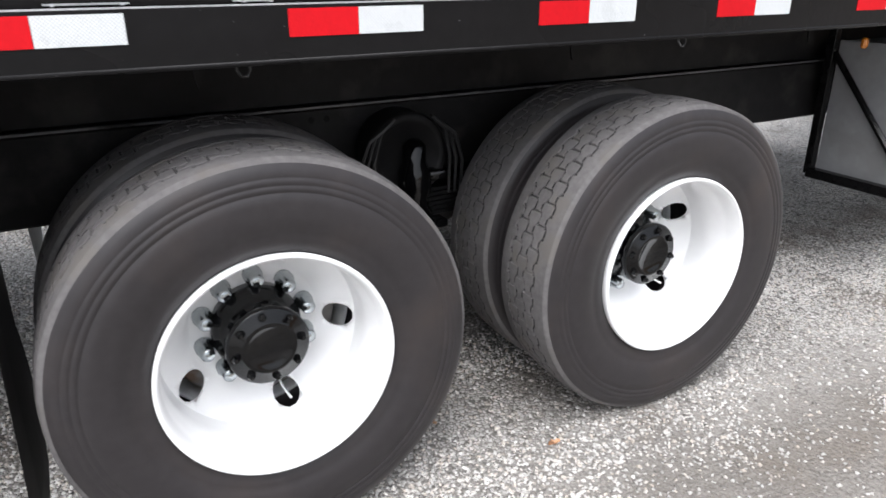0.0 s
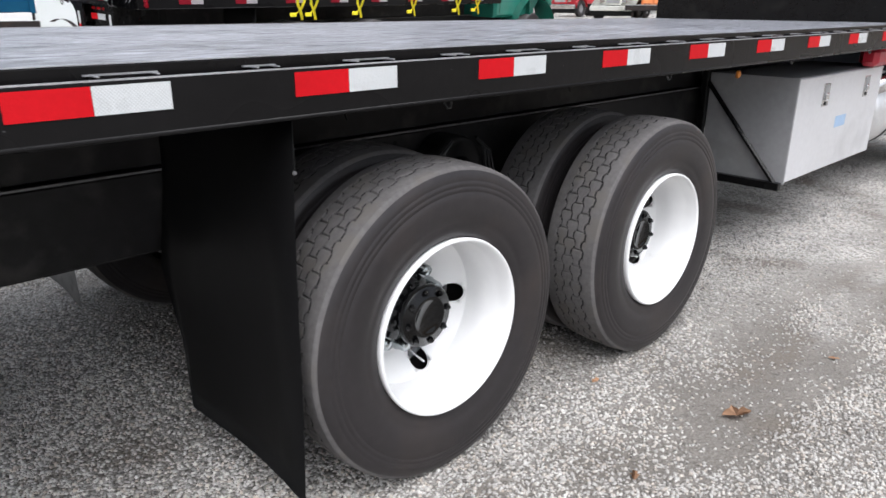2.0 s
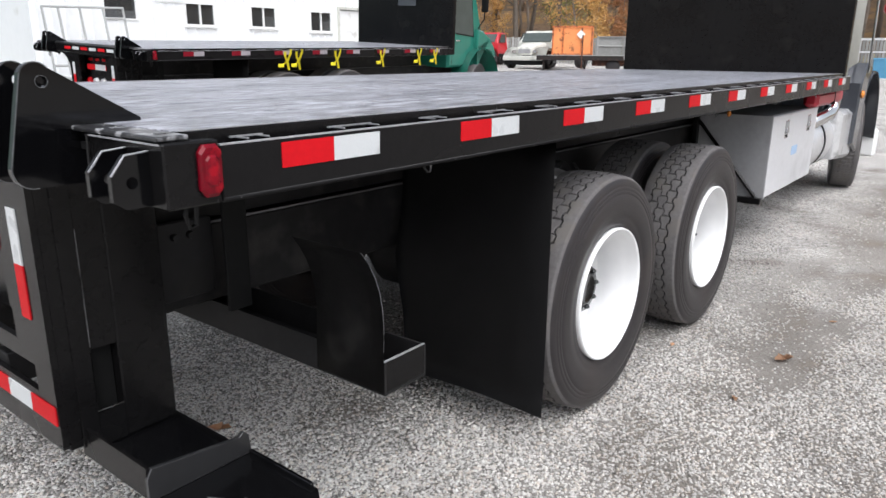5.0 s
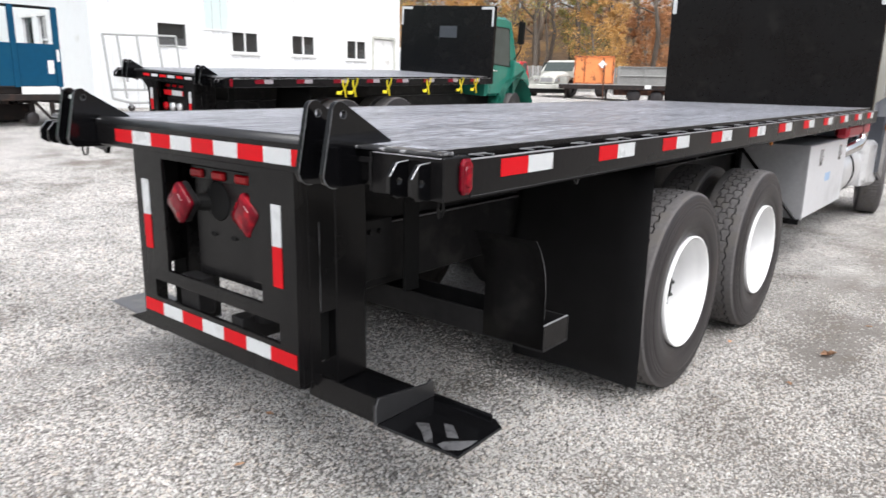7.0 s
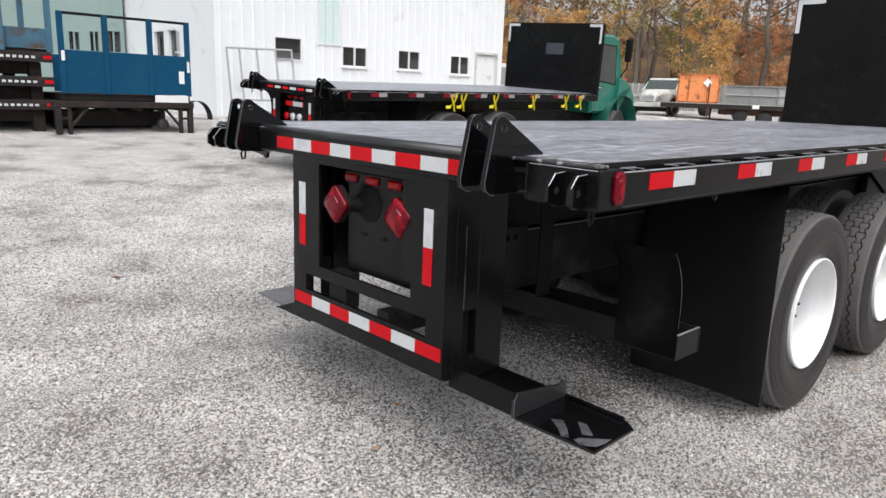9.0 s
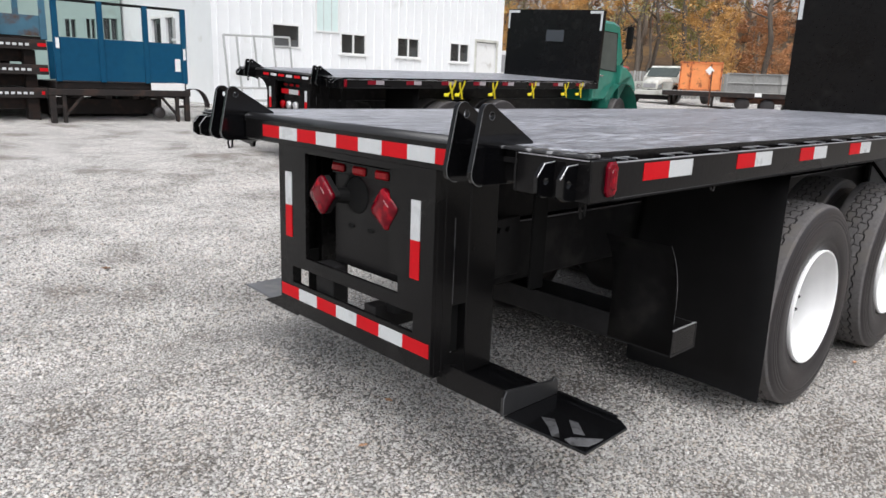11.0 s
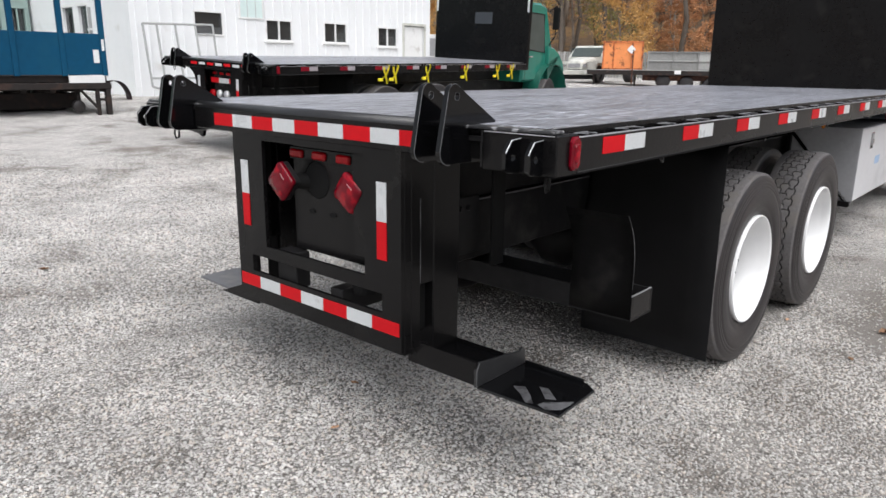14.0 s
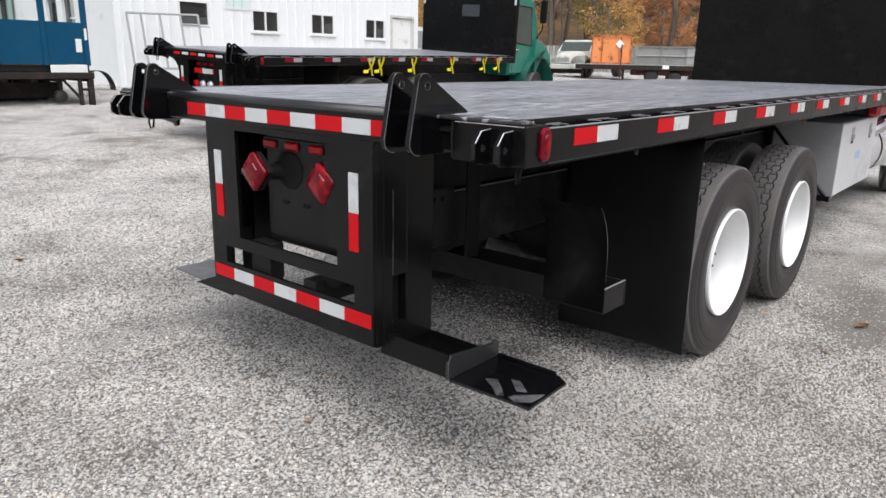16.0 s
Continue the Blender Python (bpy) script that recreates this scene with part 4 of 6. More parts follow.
    for k in range(9 if fine else 0):
        a = 1.909 - 0.155 * k
        tape_piece("red_tape" if k % 2 == 0 else "white_tape", M_REDTAPE if k % 2 == 0 else M_WHITETAPE, rear, -0.003, 0.001, max(0.502, a - 0.154), a, 1.311, 1.367)
    # corners
    for s, y in ((1, 0.0), (-1, W)):
        bm = box(0.004, 0.128, min(y, y + s * 0.29), max(y, y + s * 0.29), 1.262, 1.392, 0.004)
        box(0.03, 0.12, min(y + s * 0.29, y + s * 0.57), max(y + s * 0.29, y + s * 0.57), 1.29, 1.392, 0.004, bm)
        corner = part("corner_block", bm, M_BLACK, base)
        part("tread_plate", box(0.004, 0.074, min(y + s * 0.02, y + s * 0.56), max(y + s * 0.02, y + s * 0.56), 1.393, 1.404, 0.003), M_TOP, corner)
        part("worn_edge", box(0.0, 0.004, min(y + s * 0.01, y + s * 0.28), max(y + s * 0.01, y + s * 0.28), 1.388, 1.391), M_EDGE, corner)
        part("weld_seam", tube([(0.002, y + s * 0.29, 1.39), (0.0, y + s * 0.291, 1.33), (0.002, y + s * 0.29, 1.27)], 0.003, 5), M_UNDER, corner)
        for d in (0.05, 0.135):
            hook = [(-0.075, 1.335), (-0.045, 1.372), (0.003, 1.376), (0.003, 1.268), (-0.05, 1.268), (-0.075, 1.285)]
            ya, yb = sorted((y + s * d, y + s * (d + 0.014)))
            plate = part("hook_plate", drilled(hook, [(-0.035, 1.318, 0.012)], ya, yb), M_GLOSS, base)
            part("worn_edge", tube([(a, ya, b) for a, b in hook[:3]] + [(0.003, ya, 1.376)], 0.0018, 5), M_EDGE, plate)
        # side marker: an eight-sided red lens with a raised centre, on a black pad
        ring = [(0.026, -0.038), (0.014, -0.053), (-0.014, -0.053), (-0.026, -0.038), (-0.026, 0.038), (-0.014, 0.053), (0.014, 0.053), (0.026, 0.038)]
        bm, rows = bmesh.new(), []
        for size, out in ((1.0, 0.001), (1.0, 0.008), (0.86, 0.013), (0.6, 0.014), (0.52, 0.018), (0.3, 0.02)):
            rows.append([bm.verts.new((0.1 + a * size, y - s * out, 1.332 + b * size)) for a, b in ring])
        for one, two in zip(rows, rows[1:]):
            for k in range(8):
                bm.faces.new((one[k], one[(k + 1) % 8], two[(k + 1) % 8], two[k]))
        bm.faces.new(rows[0])
        bm.faces.new(rows[-1])
        bmesh.ops.recalc_face_normals(bm, faces=bm.faces[:])
        part("marker_lamp", bm, M_LENS, base, "red side marker lamp")
        for d in (0.36, 0.475):
            ear_plate(base, min(y + s * d, y + s * (d + 0.02)), max(y + s * d, y + s * (d + 0.02)), "gloss black hinge plate with a pin hole")
        part("safety_loop", tube([(0.11, y + s * 0.1, 1.262), (0.1, y + s * 0.1, 1.225), (0.108, y + s * 0.1, 1.195), (0.124, y + s * 0.1, 1.2), (0.128, y + s * 0.1, 1.24), (0.118, y + s * 0.1, 1.262)], 0.0055, 6), M_UNDER, base)
    part("drop_latch", prism([(2.03, 1.285), (2.24, 1.275), (2.235, 1.26), (2.135, 1.25), (2.115, 1.236), (2.1, 1.24), (2.09, 1.265)], 0.04, 0.06, "yz", 0.003), M_GLOSS, base)
    # tail frame: plate with openings, side cheeks, bottom bar and skid feet
    yl, yr = 0.668, 1.772
    holes = [(0.873, 1.545, 0.772, 1.262), (0.775, 1.662, 0.635, 0.716)]
    tail = part("tail_plate", windowed(yl, yr, 0.484, 1.30, holes, 0.004, 0.022), M_BLACK, base, "black steel tail plate with openings and reflective tape")
    for k in range(7):
        a = 0.678 + 0.1545 * k
        tape_piece("red_tape" if k % 2 == 0 else "white_tape", M_REDTAPE if k % 2 == 0 else M_WHITETAPE, tail, 0.0005, 0.005, a, a + 0.1535, 0.557, 0.613)
    for y in (0.745, 1.66):
        tape_piece("red_tape", M_REDTAPE, tail, 0.0005, 0.005, y, y + 0.053, 0.856, 1.008)
        tape_piece("white_tape", M_WHITETAPE, tail, 0.0005, 0.005, y, y + 0.053, 1.009, 1.163)
    for s, y in ((1, yl), (-1, yr)):
        def span(a, b):
            return min(y + s * a, y + s * b), max(y + s * a, y + s * b)
        part("tail_post", box(0.19, 0.35, *span(0.0, 0.08), 0.45, 1.284, 0.005), M_BLACK, base)
        # side of the frame: a plate back to the post, with an upright slot near the foot
        part("side_plate", box(0.061, 0.112, *span(0.0, 0.012), 0.466, 1.284, 0.002), M_BLACK, base)
        part("side_plate", box(0.0225, 0.0605, *span(0.0, 0.012), 0.557, 1.284, 0.002), M_BLACK, base)
        part("side_plate", box(0.1125, 0.189, *span(0.003, 0.012), 0.752, 1.284), M_BLACK, base)
        part("side_plate", box(0.1125, 0.189, *span(0.003, 0.012), 0.45, 0.555), M_BLACK, base)
        # black plate added for the dark hollow inside the slot
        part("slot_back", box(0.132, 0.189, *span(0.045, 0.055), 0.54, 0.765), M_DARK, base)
        part("weld_seam", tube([(0.1125, y + s * 0.001, 0.76), (0.113, y + s * 0.0005, 0.95), (0.1125, y + s * 0.001, 1.1)], 0.0016, 5), M_WORN_GLINT, base)
    inner = part("inner_plate", box(0.088, 0.1, 0.69, 1.425, 0.778, 1.29), M_BLACK, base)
    part("inner_block", box(0.03, 0.11, 1.36, 1.5, 0.6, 0.766, 0.004), M_UNDER, base)
    part("inner_bar", box(0.024, 0.3, 1.04, 1.12, 0.56, 0.665, 0.004), M_UNDER, base)
    # side and back panels added so the opening reads as a dark void
    part("cavity_side", box(0.101, 0.34, 1.43, 1.442, 0.77, 1.28), M_UNDER, base)
    for k, y in enumerate((1.074, 1.232, 1.386)):
        part("marker_lamp", box(0.066, 0.087, y - 0.043, y + 0.043, 1.196, 1.232, 0.007), M_REDLAMP, inner, "small red marker lamp")
    part("cavity_back", box(0.345, 0.355, 0.69, 1.755, 0.84, 1.28), M_UNDER, base)
    part("lamp_strip", box(0.08, 0.087, 0.985, 1.44, 1.186, 1.242, 0.002), M_BLACK, inner)
    part("inner_stile", box(0.03, 0.086, 0.87, 0.968, 0.835, 1.26, 0.004), M_BLACK, base)
    for y in (1.16, 1.30):
        part("drain_slot", lathe([(0.0, 0.0), (0.016, 0.0), (0.016, 0.004), (0.0, 0.004)], 12, "x"), M_DARK, inner, at=Matrix.Translation((0.0835, y, 0.965)) @ Matrix.Diagonal((1, 1.3, 0.6, 1)))
    # lamps: square lenses set on a corner, each on a deep round housing
    for y, x, z, tilt in ((0.997, 0.045, 1.09, 36), (1.385, 0.0, 1.098, 42)) if fine else ():
        def square(half, r):
            pts = []
            for q, (sy, sz) in enumerate(((1, 1), (-1, 1), (-1, -1), (1, -1))):
                pts += arc(sy * (half - r), sz * (half - r), r, 90 * q, 90 * q + 90, 4)
            w = radians(tilt)
            return [(y + p * math.cos(w) - q * math.sin(w), z + p * math.sin(w) + q * math.cos(w)) for p, q in pts]
        housing = part("tail_lamp", prism(square(0.064, 0.016), x + 0.001, x + 0.03, "yz", 0.004), M_UNDER, base, "square red tail lamp set on its corner")
        lens = bmesh.new()
        rings = [[lens.verts.new((x - d, p, q)) for p, q in square(h, 0.018)] for h, d in ((0.066, 0.0), (0.066, 0.012), (0.062, 0.022), (0.056, 0.023), (0.052, 0.027), (0.02, 0.029))]
        for one, two in zip(rings, rings[1:]):
            for k in range(len(one)):
                lens.faces.new((one[k], one[(k + 1) % len(one)], two[(k + 1) % len(one)], two[k]))
        lens.faces.new(rings[-1])
        lens.faces.new(rings[0])
        bmesh.ops.recalc_face_normals(lens, faces=lens.faces[:])
        part("lens", lens, M_LENS, housing, smooth=True)
        # three short pale bars on the upper part of the lens
        for p, h in ((-0.016, 0.006), (-0.003, 0.006), (0.01, 0.004)):
            part("print_bar", box(-0.0005, 0.0, p - 0.0048, p + 0.0048, 0.04 - h, 0.04, turn=Matrix.Translation((x - 0.0285, y, z)) @ pose(0, 0, 0, tilt)), M_LENSBAR, housing)
        part("lamp_stem", tube([(x + 0.03, y, z), (x + 0.07, y - 0.03, z - 0.004), (0.13, y - 0.07, z - 0.008)], [0.03, 0.036, 0.036], 16), M_DARK, housing)
    if not fine:
        for k, mat in enumerate((M_REDTAPE, M_WHITETAPE, M_REDTAPE)):
            tape_piece("white_tape" if k == 1 else "red_tape", mat, inner, 0.082, 0.087, (0.9, 1.07, 1.31)[k], (1.068, 1.308, 1.5)[k], 1.08, 1.15)
        for y, mat in ((0.95, M_REDLAMP), (1.13, M_ALU), (1.3, M_ALU), (1.46, M_REDLAMP)):
            part("tail_lamp", lathe([(0.0, 0.055), (0.055, 0.06), (0.062, 0.087)], 16, "x"), mat, inner, at=Matrix.Translation((0.0, y, 0.92)), smooth=True)
    # flat near-black disc in place of the round shadow behind the lamps
    part("lamp_boot", lathe([(0.0, 0.083), (0.05, 0.083), (0.075, 0.085), (0.08, 0.087)], 24, "x"), M_DARK, base, at=Matrix.Translation((0, 1.26, 1.105)), smooth=True)
    part("tow_eye", lathe([(0.05, -0.02), (0.062, -0.02), (0.062, 0.02), (0.05, 0.02)], 20, closed=True), M_UNDER, base, at=pose(0.14, 1.02, 0.66, 90))
    for s, y in ((1, 0.0), (-1, 2.41)):
        def span(a, b):
            return min(y + s * a, y + s * b), max(y + s * a, y + s * b)
        if s > 0:
            a, b = span(0.34, 0.69)
            bm = box(0.066, 0.076, a, b, 0.437, 0.53)
            box(0.0765, 0.35, a, b, 0.437, 0.443, 0, bm)
            box(0.3505, 0.36, a, b, 0.437, 0.455, 0, bm)
            channel = part("skid_channel", bm, M_BLACK, base)
            part("channel_floor", box(0.077, 0.35, a + 0.002, b - 0.002, 0.4432, 0.446), M_MIRRORBLACK, channel)
        else:
            part("foot_gusset", prism([(2.06, 0.432), (1.73, 0.432), (1.73, 0.53), (1.8, 0.53)], 0.066, 0.076, "yz"), M_BLACK, base)
        plan = [(0.075, 0.34), (0.09, -0.01), (0.35, 0.0), (0.385, 0.05), (0.385, 0.34)] if s > 0 else [(0.1, 0.66), (0.125, 0.035), (0.35, 0.03), (0.385, 0.08), (0.385, 0.66)]
        # the far foot's grey is sky reflection put into its colour
        foot = part("skid_foot", prism([(p, y + s * q) for p, q in plan], 0.42, 0.431, "xy", 0.002), M_MIRRORBLACK if s > 0 else M_SKYGREY, base, "gloss black skid foot" if s > 0 else "black skid foot greyed by a painted sky reflection")
        if s < 0:
            continue
        # thin grey patches drawn as the pale reflections on the glossy foot
        for gleam in ([(0.174, 0.245), (0.199, 0.206), (0.15, 0.15), (0.104, 0.108), (0.092, 0.133), (0.14, 0.19)], [(0.235, 0.168), (0.243, 0.133), (0.185, 0.062), (0.165, 0.096)],
                      [(0.108, 0.092), (0.139, 0.084), (0.215, 0.006), (0.18, 0.003), (0.13, 0.008), (0.093, 0.05)]):
            part("scuff_mark", prism([(a, y + s * b) for a, b in gleam], 0.4312, 0.4318, "xy"), M_GLEAM, foot)
        part("foot_lip", box(0.37, 0.382, *span(0.06, 0.33), 0.432, 0.446, 0.002), M_GLOSS, foot)
        a, b = span(0.335, 0.348)
        part("foot_rib", prism([(0.064, 0.432), (0.385, 0.432), (0.378, 0.49), (0.362, 0.506), (0.345, 0.494), (0.078, 0.526), (0.064, 0.5)], a, b, "xz", 0.002), M_PIPE, base)
        part("worn_edge", tube([(0.064, a - 0.001, 0.434), (0.064, a - 0.001, 0.5), (0.078, a - 0.001, 0.526)], 0.0016, 5), M_WORN_GLINT, base)
    part("bottom_bar", box(0.0235, 0.06, 0.668, 1.772, 0.473, 0.556, 0.003), M_BLACK, base)
    # step beam across the frame with its curved guards
    beam = part("step_beam", prism([(0.60, 0.632), (0.778, 0.632), (0.778, 0.732), (0.77, 0.732), (0.77, 0.64), (0.608, 0.64), (0.608, 0.732), (0.60, 0.732)], 0.0, W, "xz"), M_UNDER, base,
                "black steel channel beam under the tail")
    for y in (0.001, W - 0.009):
        cap = part("beam_cap", box(0.609, 0.769, y, y + 0.008, 0.641, 0.732), M_BLACK, beam)
        part("cap_edge", box(0.602, 0.776, y, y + 0.008, 0.7325, 0.735), M_EDGE, cap)
    for s, y in ((1, 0.0), (-1, W)):
        bm = bmesh.new()
        prof = [(0.522, 1.067), (0.548, 1.032), (0.571, 0.99), (0.588, 0.945), (0.598, 0.895), (0.6025, 0.845), (0.6015, 0.79), (0.598, 0.742), (0.5975, 0.64)]
        rows = [[bm.verts.new((px, y + s * v, pz)) for v in (0.002, 0.09, 0.18, 0.275)] for px, pz in prof]
        for one, two in zip(rows, rows[1:]):
            for k in range(3):
                bm.faces.new((one[k], one[k + 1], two[k + 1], two[k]))
        bmesh.ops.solidify(bm, geom=bm.faces[:], thickness=0.006)
        guard = part("curved_guard", bm, M_FRAME, base, smooth=True)
        part("guard_edge", tube([(px - 0.001, y + s * 0.0015, pz) for px, pz in prof[:7]] + [(0.5995, y + s * 0.0015, 0.765)], 0.0012, 5), M_WORN_GLINT, guard)
        part("hanger", box(0.57, 0.66, *sorted((y + s * 0.665, y + s * 0.68)), 0.733, 1.26, 0.003), M_DARK, base)
        plate = part("frame_plate", box(0.36, 0.58, min(y + s * 0.745, y + s * 0.757), max(y + s * 0.745, y + s * 0.757), 0.79, 1.05, 0.006), M_UNDER, base)
        for bx in (0.44, 0.495):
            part("bolt_head", lathe([(0.0, -0.016), (0.011, -0.015), (0.013, -0.004), (0.013, 0.0)], 8), M_UNDER, plate, at=pose(bx, y + s * 0.744, 1.0, 0, 0, 0 if s > 0 else 180))
    # mud flaps
    for s, y in ((1, 0.0), (-1, W)):
        bm = bmesh.new()
        rows = []
        for k in range(13):
            z = 0.175 + (1.255 - 0.175) * k / 12
            # the outer edge swings back towards the ground, the inner edge hangs straight
            out_x, out_y = 1.495 + 0.045 * (z - 0.2), 0.004 + 0.02 * (z - 0.2)
            curl = max(0.0, 1 - abs(z - 0.72) / 0.3)
            rows.append([bm.verts.new((out_x * (1 - v) + 1.494 * v + 0.004 * math.sin(k * 0.5 + v * 3) * (1 - k / 12) - curl * 0.04 * max(0, v - 0.9) / 0.1 + 0.016 * math.sin(math.pi * min(1, v * 1.1)) * (1 - k / 12) ** 0.5, y + s * (out_y * (1 - v) + (0.72 + 0.014 * curl) * v), z)) for v in (0, 0.2, 0.4, 0.6, 0.8, 0.95, 1)])
        for one, two in zip(rows, rows[1:]):
            for k in range(6):
                bm.faces.new((one[k], one[k + 1], two[k + 1], two[k]))
        bmesh.ops.solidify(bm, geom=bm.faces[:], thickness=0.012)
        flap = part("mud_flap", bm, M_FLAP if s > 0 else M_GREYFLAP, base, "long black rubber mud flap" if s > 0 else "far mud flap coloured pale grey, as if lit by the sky", smooth=True)
        part("flap_bracket", box(1.543, 1.549, *sorted((y + s * 0.03, y + s * 0.66)), 1.12, 1.262, 0.002), M_DARK, base)
        part("bolt_head", lathe([(0.0, -0.006), (0.005, -0.005), (0.006, 0.0)], 8), M_WORN_GLINT, flap, at=pose(1.537, y + s * 0.02, 1.13, 0, 0, 0 if s > 0 else 180))
    # axles and running gear
    for k, x in enumerate(axles):
        wheel(base, x, 0.012, 0.533, fine, turn=(3, -23)[k])
        wheel(base, x, 0.352, 0.533, fine, dish=False, turn=5 + 9 * k)
        wheel(base, x, W - 0.012, 0.533, False, True)
        wheel(base, x, W - 0.352, 0.533, False, True, dish=False)
        part("axle", lathe([(0.05, 0.2), (0.075, 0.25), (0.075, 0.95), (0.13, 1.05), (0.2, 1.15), (0.2, 1.3), (0.13, 1.4), (0.075, 1.5), (0.075, W - 0.25), (0.05, W - 0.2)], 20), M_UNDER, base,
             at=Matrix.Translation((x, 0, 0.533)), smooth=True)
    xm = sum(axles) / 2
    for s, y in ((1, 0.0), (-1, W)):
        def span(a, b):
            return min(y + s * a, y + s * b), max(y + s * a, y + s * b)
        a, b = span(0.70, 0.79)
        spring = bmesh.new()
        for k in range(6):
            half = 0.72 - 0.1 * k
            box(xm - half, xm + half, a, b, 0.60 + 0.018 * k, 0.614 + 0.018 * k, 0.002, spring)
        part("leaf_spring", spring, M_UNDER, base)
        saddle = part("spring_saddle", lathe([(0.0, 0.05), (0.1, 0.05), (0.115, 0.02), (0.14, 0.012), (0.15, 0.03), (0.15, 0.2)], 28), M_UNDER, base, at=pose(xm, y + s * 0.64, 0.845, 0, 0, 0 if s > 0 else 180), smooth=True)
        part("saddle_barrel", lathe([(0.0, 0.55), (0.05, 0.55), (0.062, 0.565), (0.066, 0.6), (0.062, 0.64), (0.05, 0.66), (0.048, 0.7), (0.058, 0.715), (0.06, 0.74), (0.056, 0.79), (0.042, 0.82), (0.04, 0.88), (0.02, 0.9), (0.0, 0.902)], 28, "z"), M_GLOSS, base,
             at=Matrix.Translation((xm + 0.02, y + s * 0.66, 0)), smooth=True)
        for dx in (-1, 1):
            for k in range(3):
                off = 0.125 + 0.022 * k
                part("u_bolt", tube([(xm + dx * off * 0.55, y + s * 0.622, 0.985 - 0.01 * k), (xm + dx * off * 0.95, y + s * 0.622, 0.94 - 0.012 * k), (xm + dx * off * 1.15, y + s * 0.63, 0.84 - 0.01 * k), (xm + dx * off * 1.15, y + s * 0.64, 0.7)], 0.0065, 6), M_PIPE, base)
        part("foot_clamp", box(xm - 0.1, xm + 0.14, *span(0.63, 0.70), 0.57, 0.6, 0.006), M_MIRRORBLACK, base)
        part("torque_rod", tube([(xm + 0.02, y + s * 0.67, 0.765), (xm + 0.26, y + s * 0.67, 0.765)], 0.026, 12), M_GLOSS, base, smooth=True)
        for dx in (-0.3, -0.245):
            # solid black plug painted for the shade inside each hole
            part("frame_hole", lathe([(0.0, -0.001), (0.011, -0.001), (0.011, 0.0)], 12), M_DARK, base, at=pose(xm + dx, y + s * 0.7885, 0.975, 0, 0, 0 if s > 0 else 180))


def cab(base, x0, paint, wheel_x, roof=2.75, hood_z=1.62, fine=True, xd=None, short=1.0, arch=0.78):
    """Bonneted cab: rear wall, doors with windows, bonnet and arched wings over the front wheels."""
    W = WIDTH
    y0, y1 = 0.24, W - 0.24
    xd = xd or wheel_x - 0.55
    side = [(x0, 1.0), (xd + 0.12, 1.0), (xd + 0.12, 1.72), (xd - 0.22, roof - 0.06), (xd - 0.45, roof), (x0 + 0.08, roof), (x0, roof - 0.1)]
    body = part("cab_body", prism(side, y0, y1, "xz", 0.05), paint, base, "painted day cab")
    for s, y in ((1, y0), (-1, y1)):
        win = [(x0 + 0.2, 1.72), (xd + 0.02, 1.72), (xd - 0.2, roof - 0.22), (x0 + 0.2, roof - 0.18)] if fine else [(x0 + 0.16, 1.66), (xd - 0.22, 1.6), (xd - 0.34, roof - 0.22), (x0 + 0.16, roof - 0.2)]
        part("side_window", prism(win, min(y - s * 0.004, y + s * 0.006), max(y - s * 0.004, y + s * 0.006), "xz"), M_GLASS, body)
        part("door_seam", box(x0 + 0.12, x0 + 0.13, min(y - s * 0.003, y), max(y - s * 0.003, y), 1.08, roof - 0.16), M_DARK, body)
        part("window_trim", tube([(a, y - s * 0.004, b) for a, b in win + win[:1]], 0.012, 6), M_DARK, body)
        part("door_handle", box(x0 + 0.22, x0 + 0.36, min(y - s * 0.03, y), max(y - s * 0.03, y), 1.5, 1.53, 0.006), M_CHROME, body)
        near, far = (0.24, 0.41) if fine else (0.02, 0.17)
        mid = (near + far) / 2
        arm = part("mirror_arm", tube([(xd - 0.1, y, 2.45), (xd + 0.02, y - s * mid, 2.58), (xd + 0.02, y - s * mid, 1.95 if not fine else 2.2)] + ([] if fine else [(xd - 0.05, y, 1.75)]), 0.014, 8), M_CHROME if fine else M_DARK, base)
        part("mirror", box(xd - 0.01, xd + 0.06, min(y - s * near, y - s * far), max(y - s * near, y - s * far), 2.17 if fine else 2.08, 2.54, 0.02), M_GLASS if fine else M_DARK, arm)
        if fine:
            part("mirror_cap", box(xd - 0.014, xd + 0.062, min(y - s * 0.235, y - s * 0.415), max(y - s * 0.235, y - s * 0.415), 2.5, 2.56, 0.02), M_RED, arm)
            part("mirror_loop", tube([(xd - 0.05, y + s * 0.02, 2.63), (xd - 0.02, y - s * 0.4, 2.61), (xd - 0.02, y - s * 0.435, 2.57), (xd - 0.02, y - s * 0.44, 2.2), (xd - 0.02, y - s * 0.4, 2.16), (xd - 0.02, y - s * 0.34, 2.06)], 0.013, 8), M_CHROME, arm)
            part("grab_pole", tube([(xd - 0.33, y - s * 0.14, 2.43), (xd - 0.33, y - s * 0.155, 2.48), (xd - 0.33, y - s * 0.18, 2.45), (xd - 0.33, y - s * 0.2, 1.39)], 0.013, 8), M_CHROME, base)
    # bonnet, narrowing forward
    bon = bmesh.new()
    rows = []
    for x, half, top in ((xd + 0.1, 0.92, hood_z + 0.1), (xd + 0.5 * short, 0.86, hood_z + 0.04), (xd + 1.1 * short, 0.74, hood_z - 0.08), (xd + 1.5 * short, 0.66, hood_z - 0.2), (xd + 1.58 * short, 0.6, hood_z - 0.36)):
        c = W / 2
        rows.append([bon.verts.new((x, c + half * u, 0.75 + (top - 0.75) * (1 - 0.35 * abs(u) ** 4) if abs(u) < 1 else 0.75)) for u in (-1, -0.97, -0.75, -0.4, 0, 0.4, 0.75, 0.97, 1)])
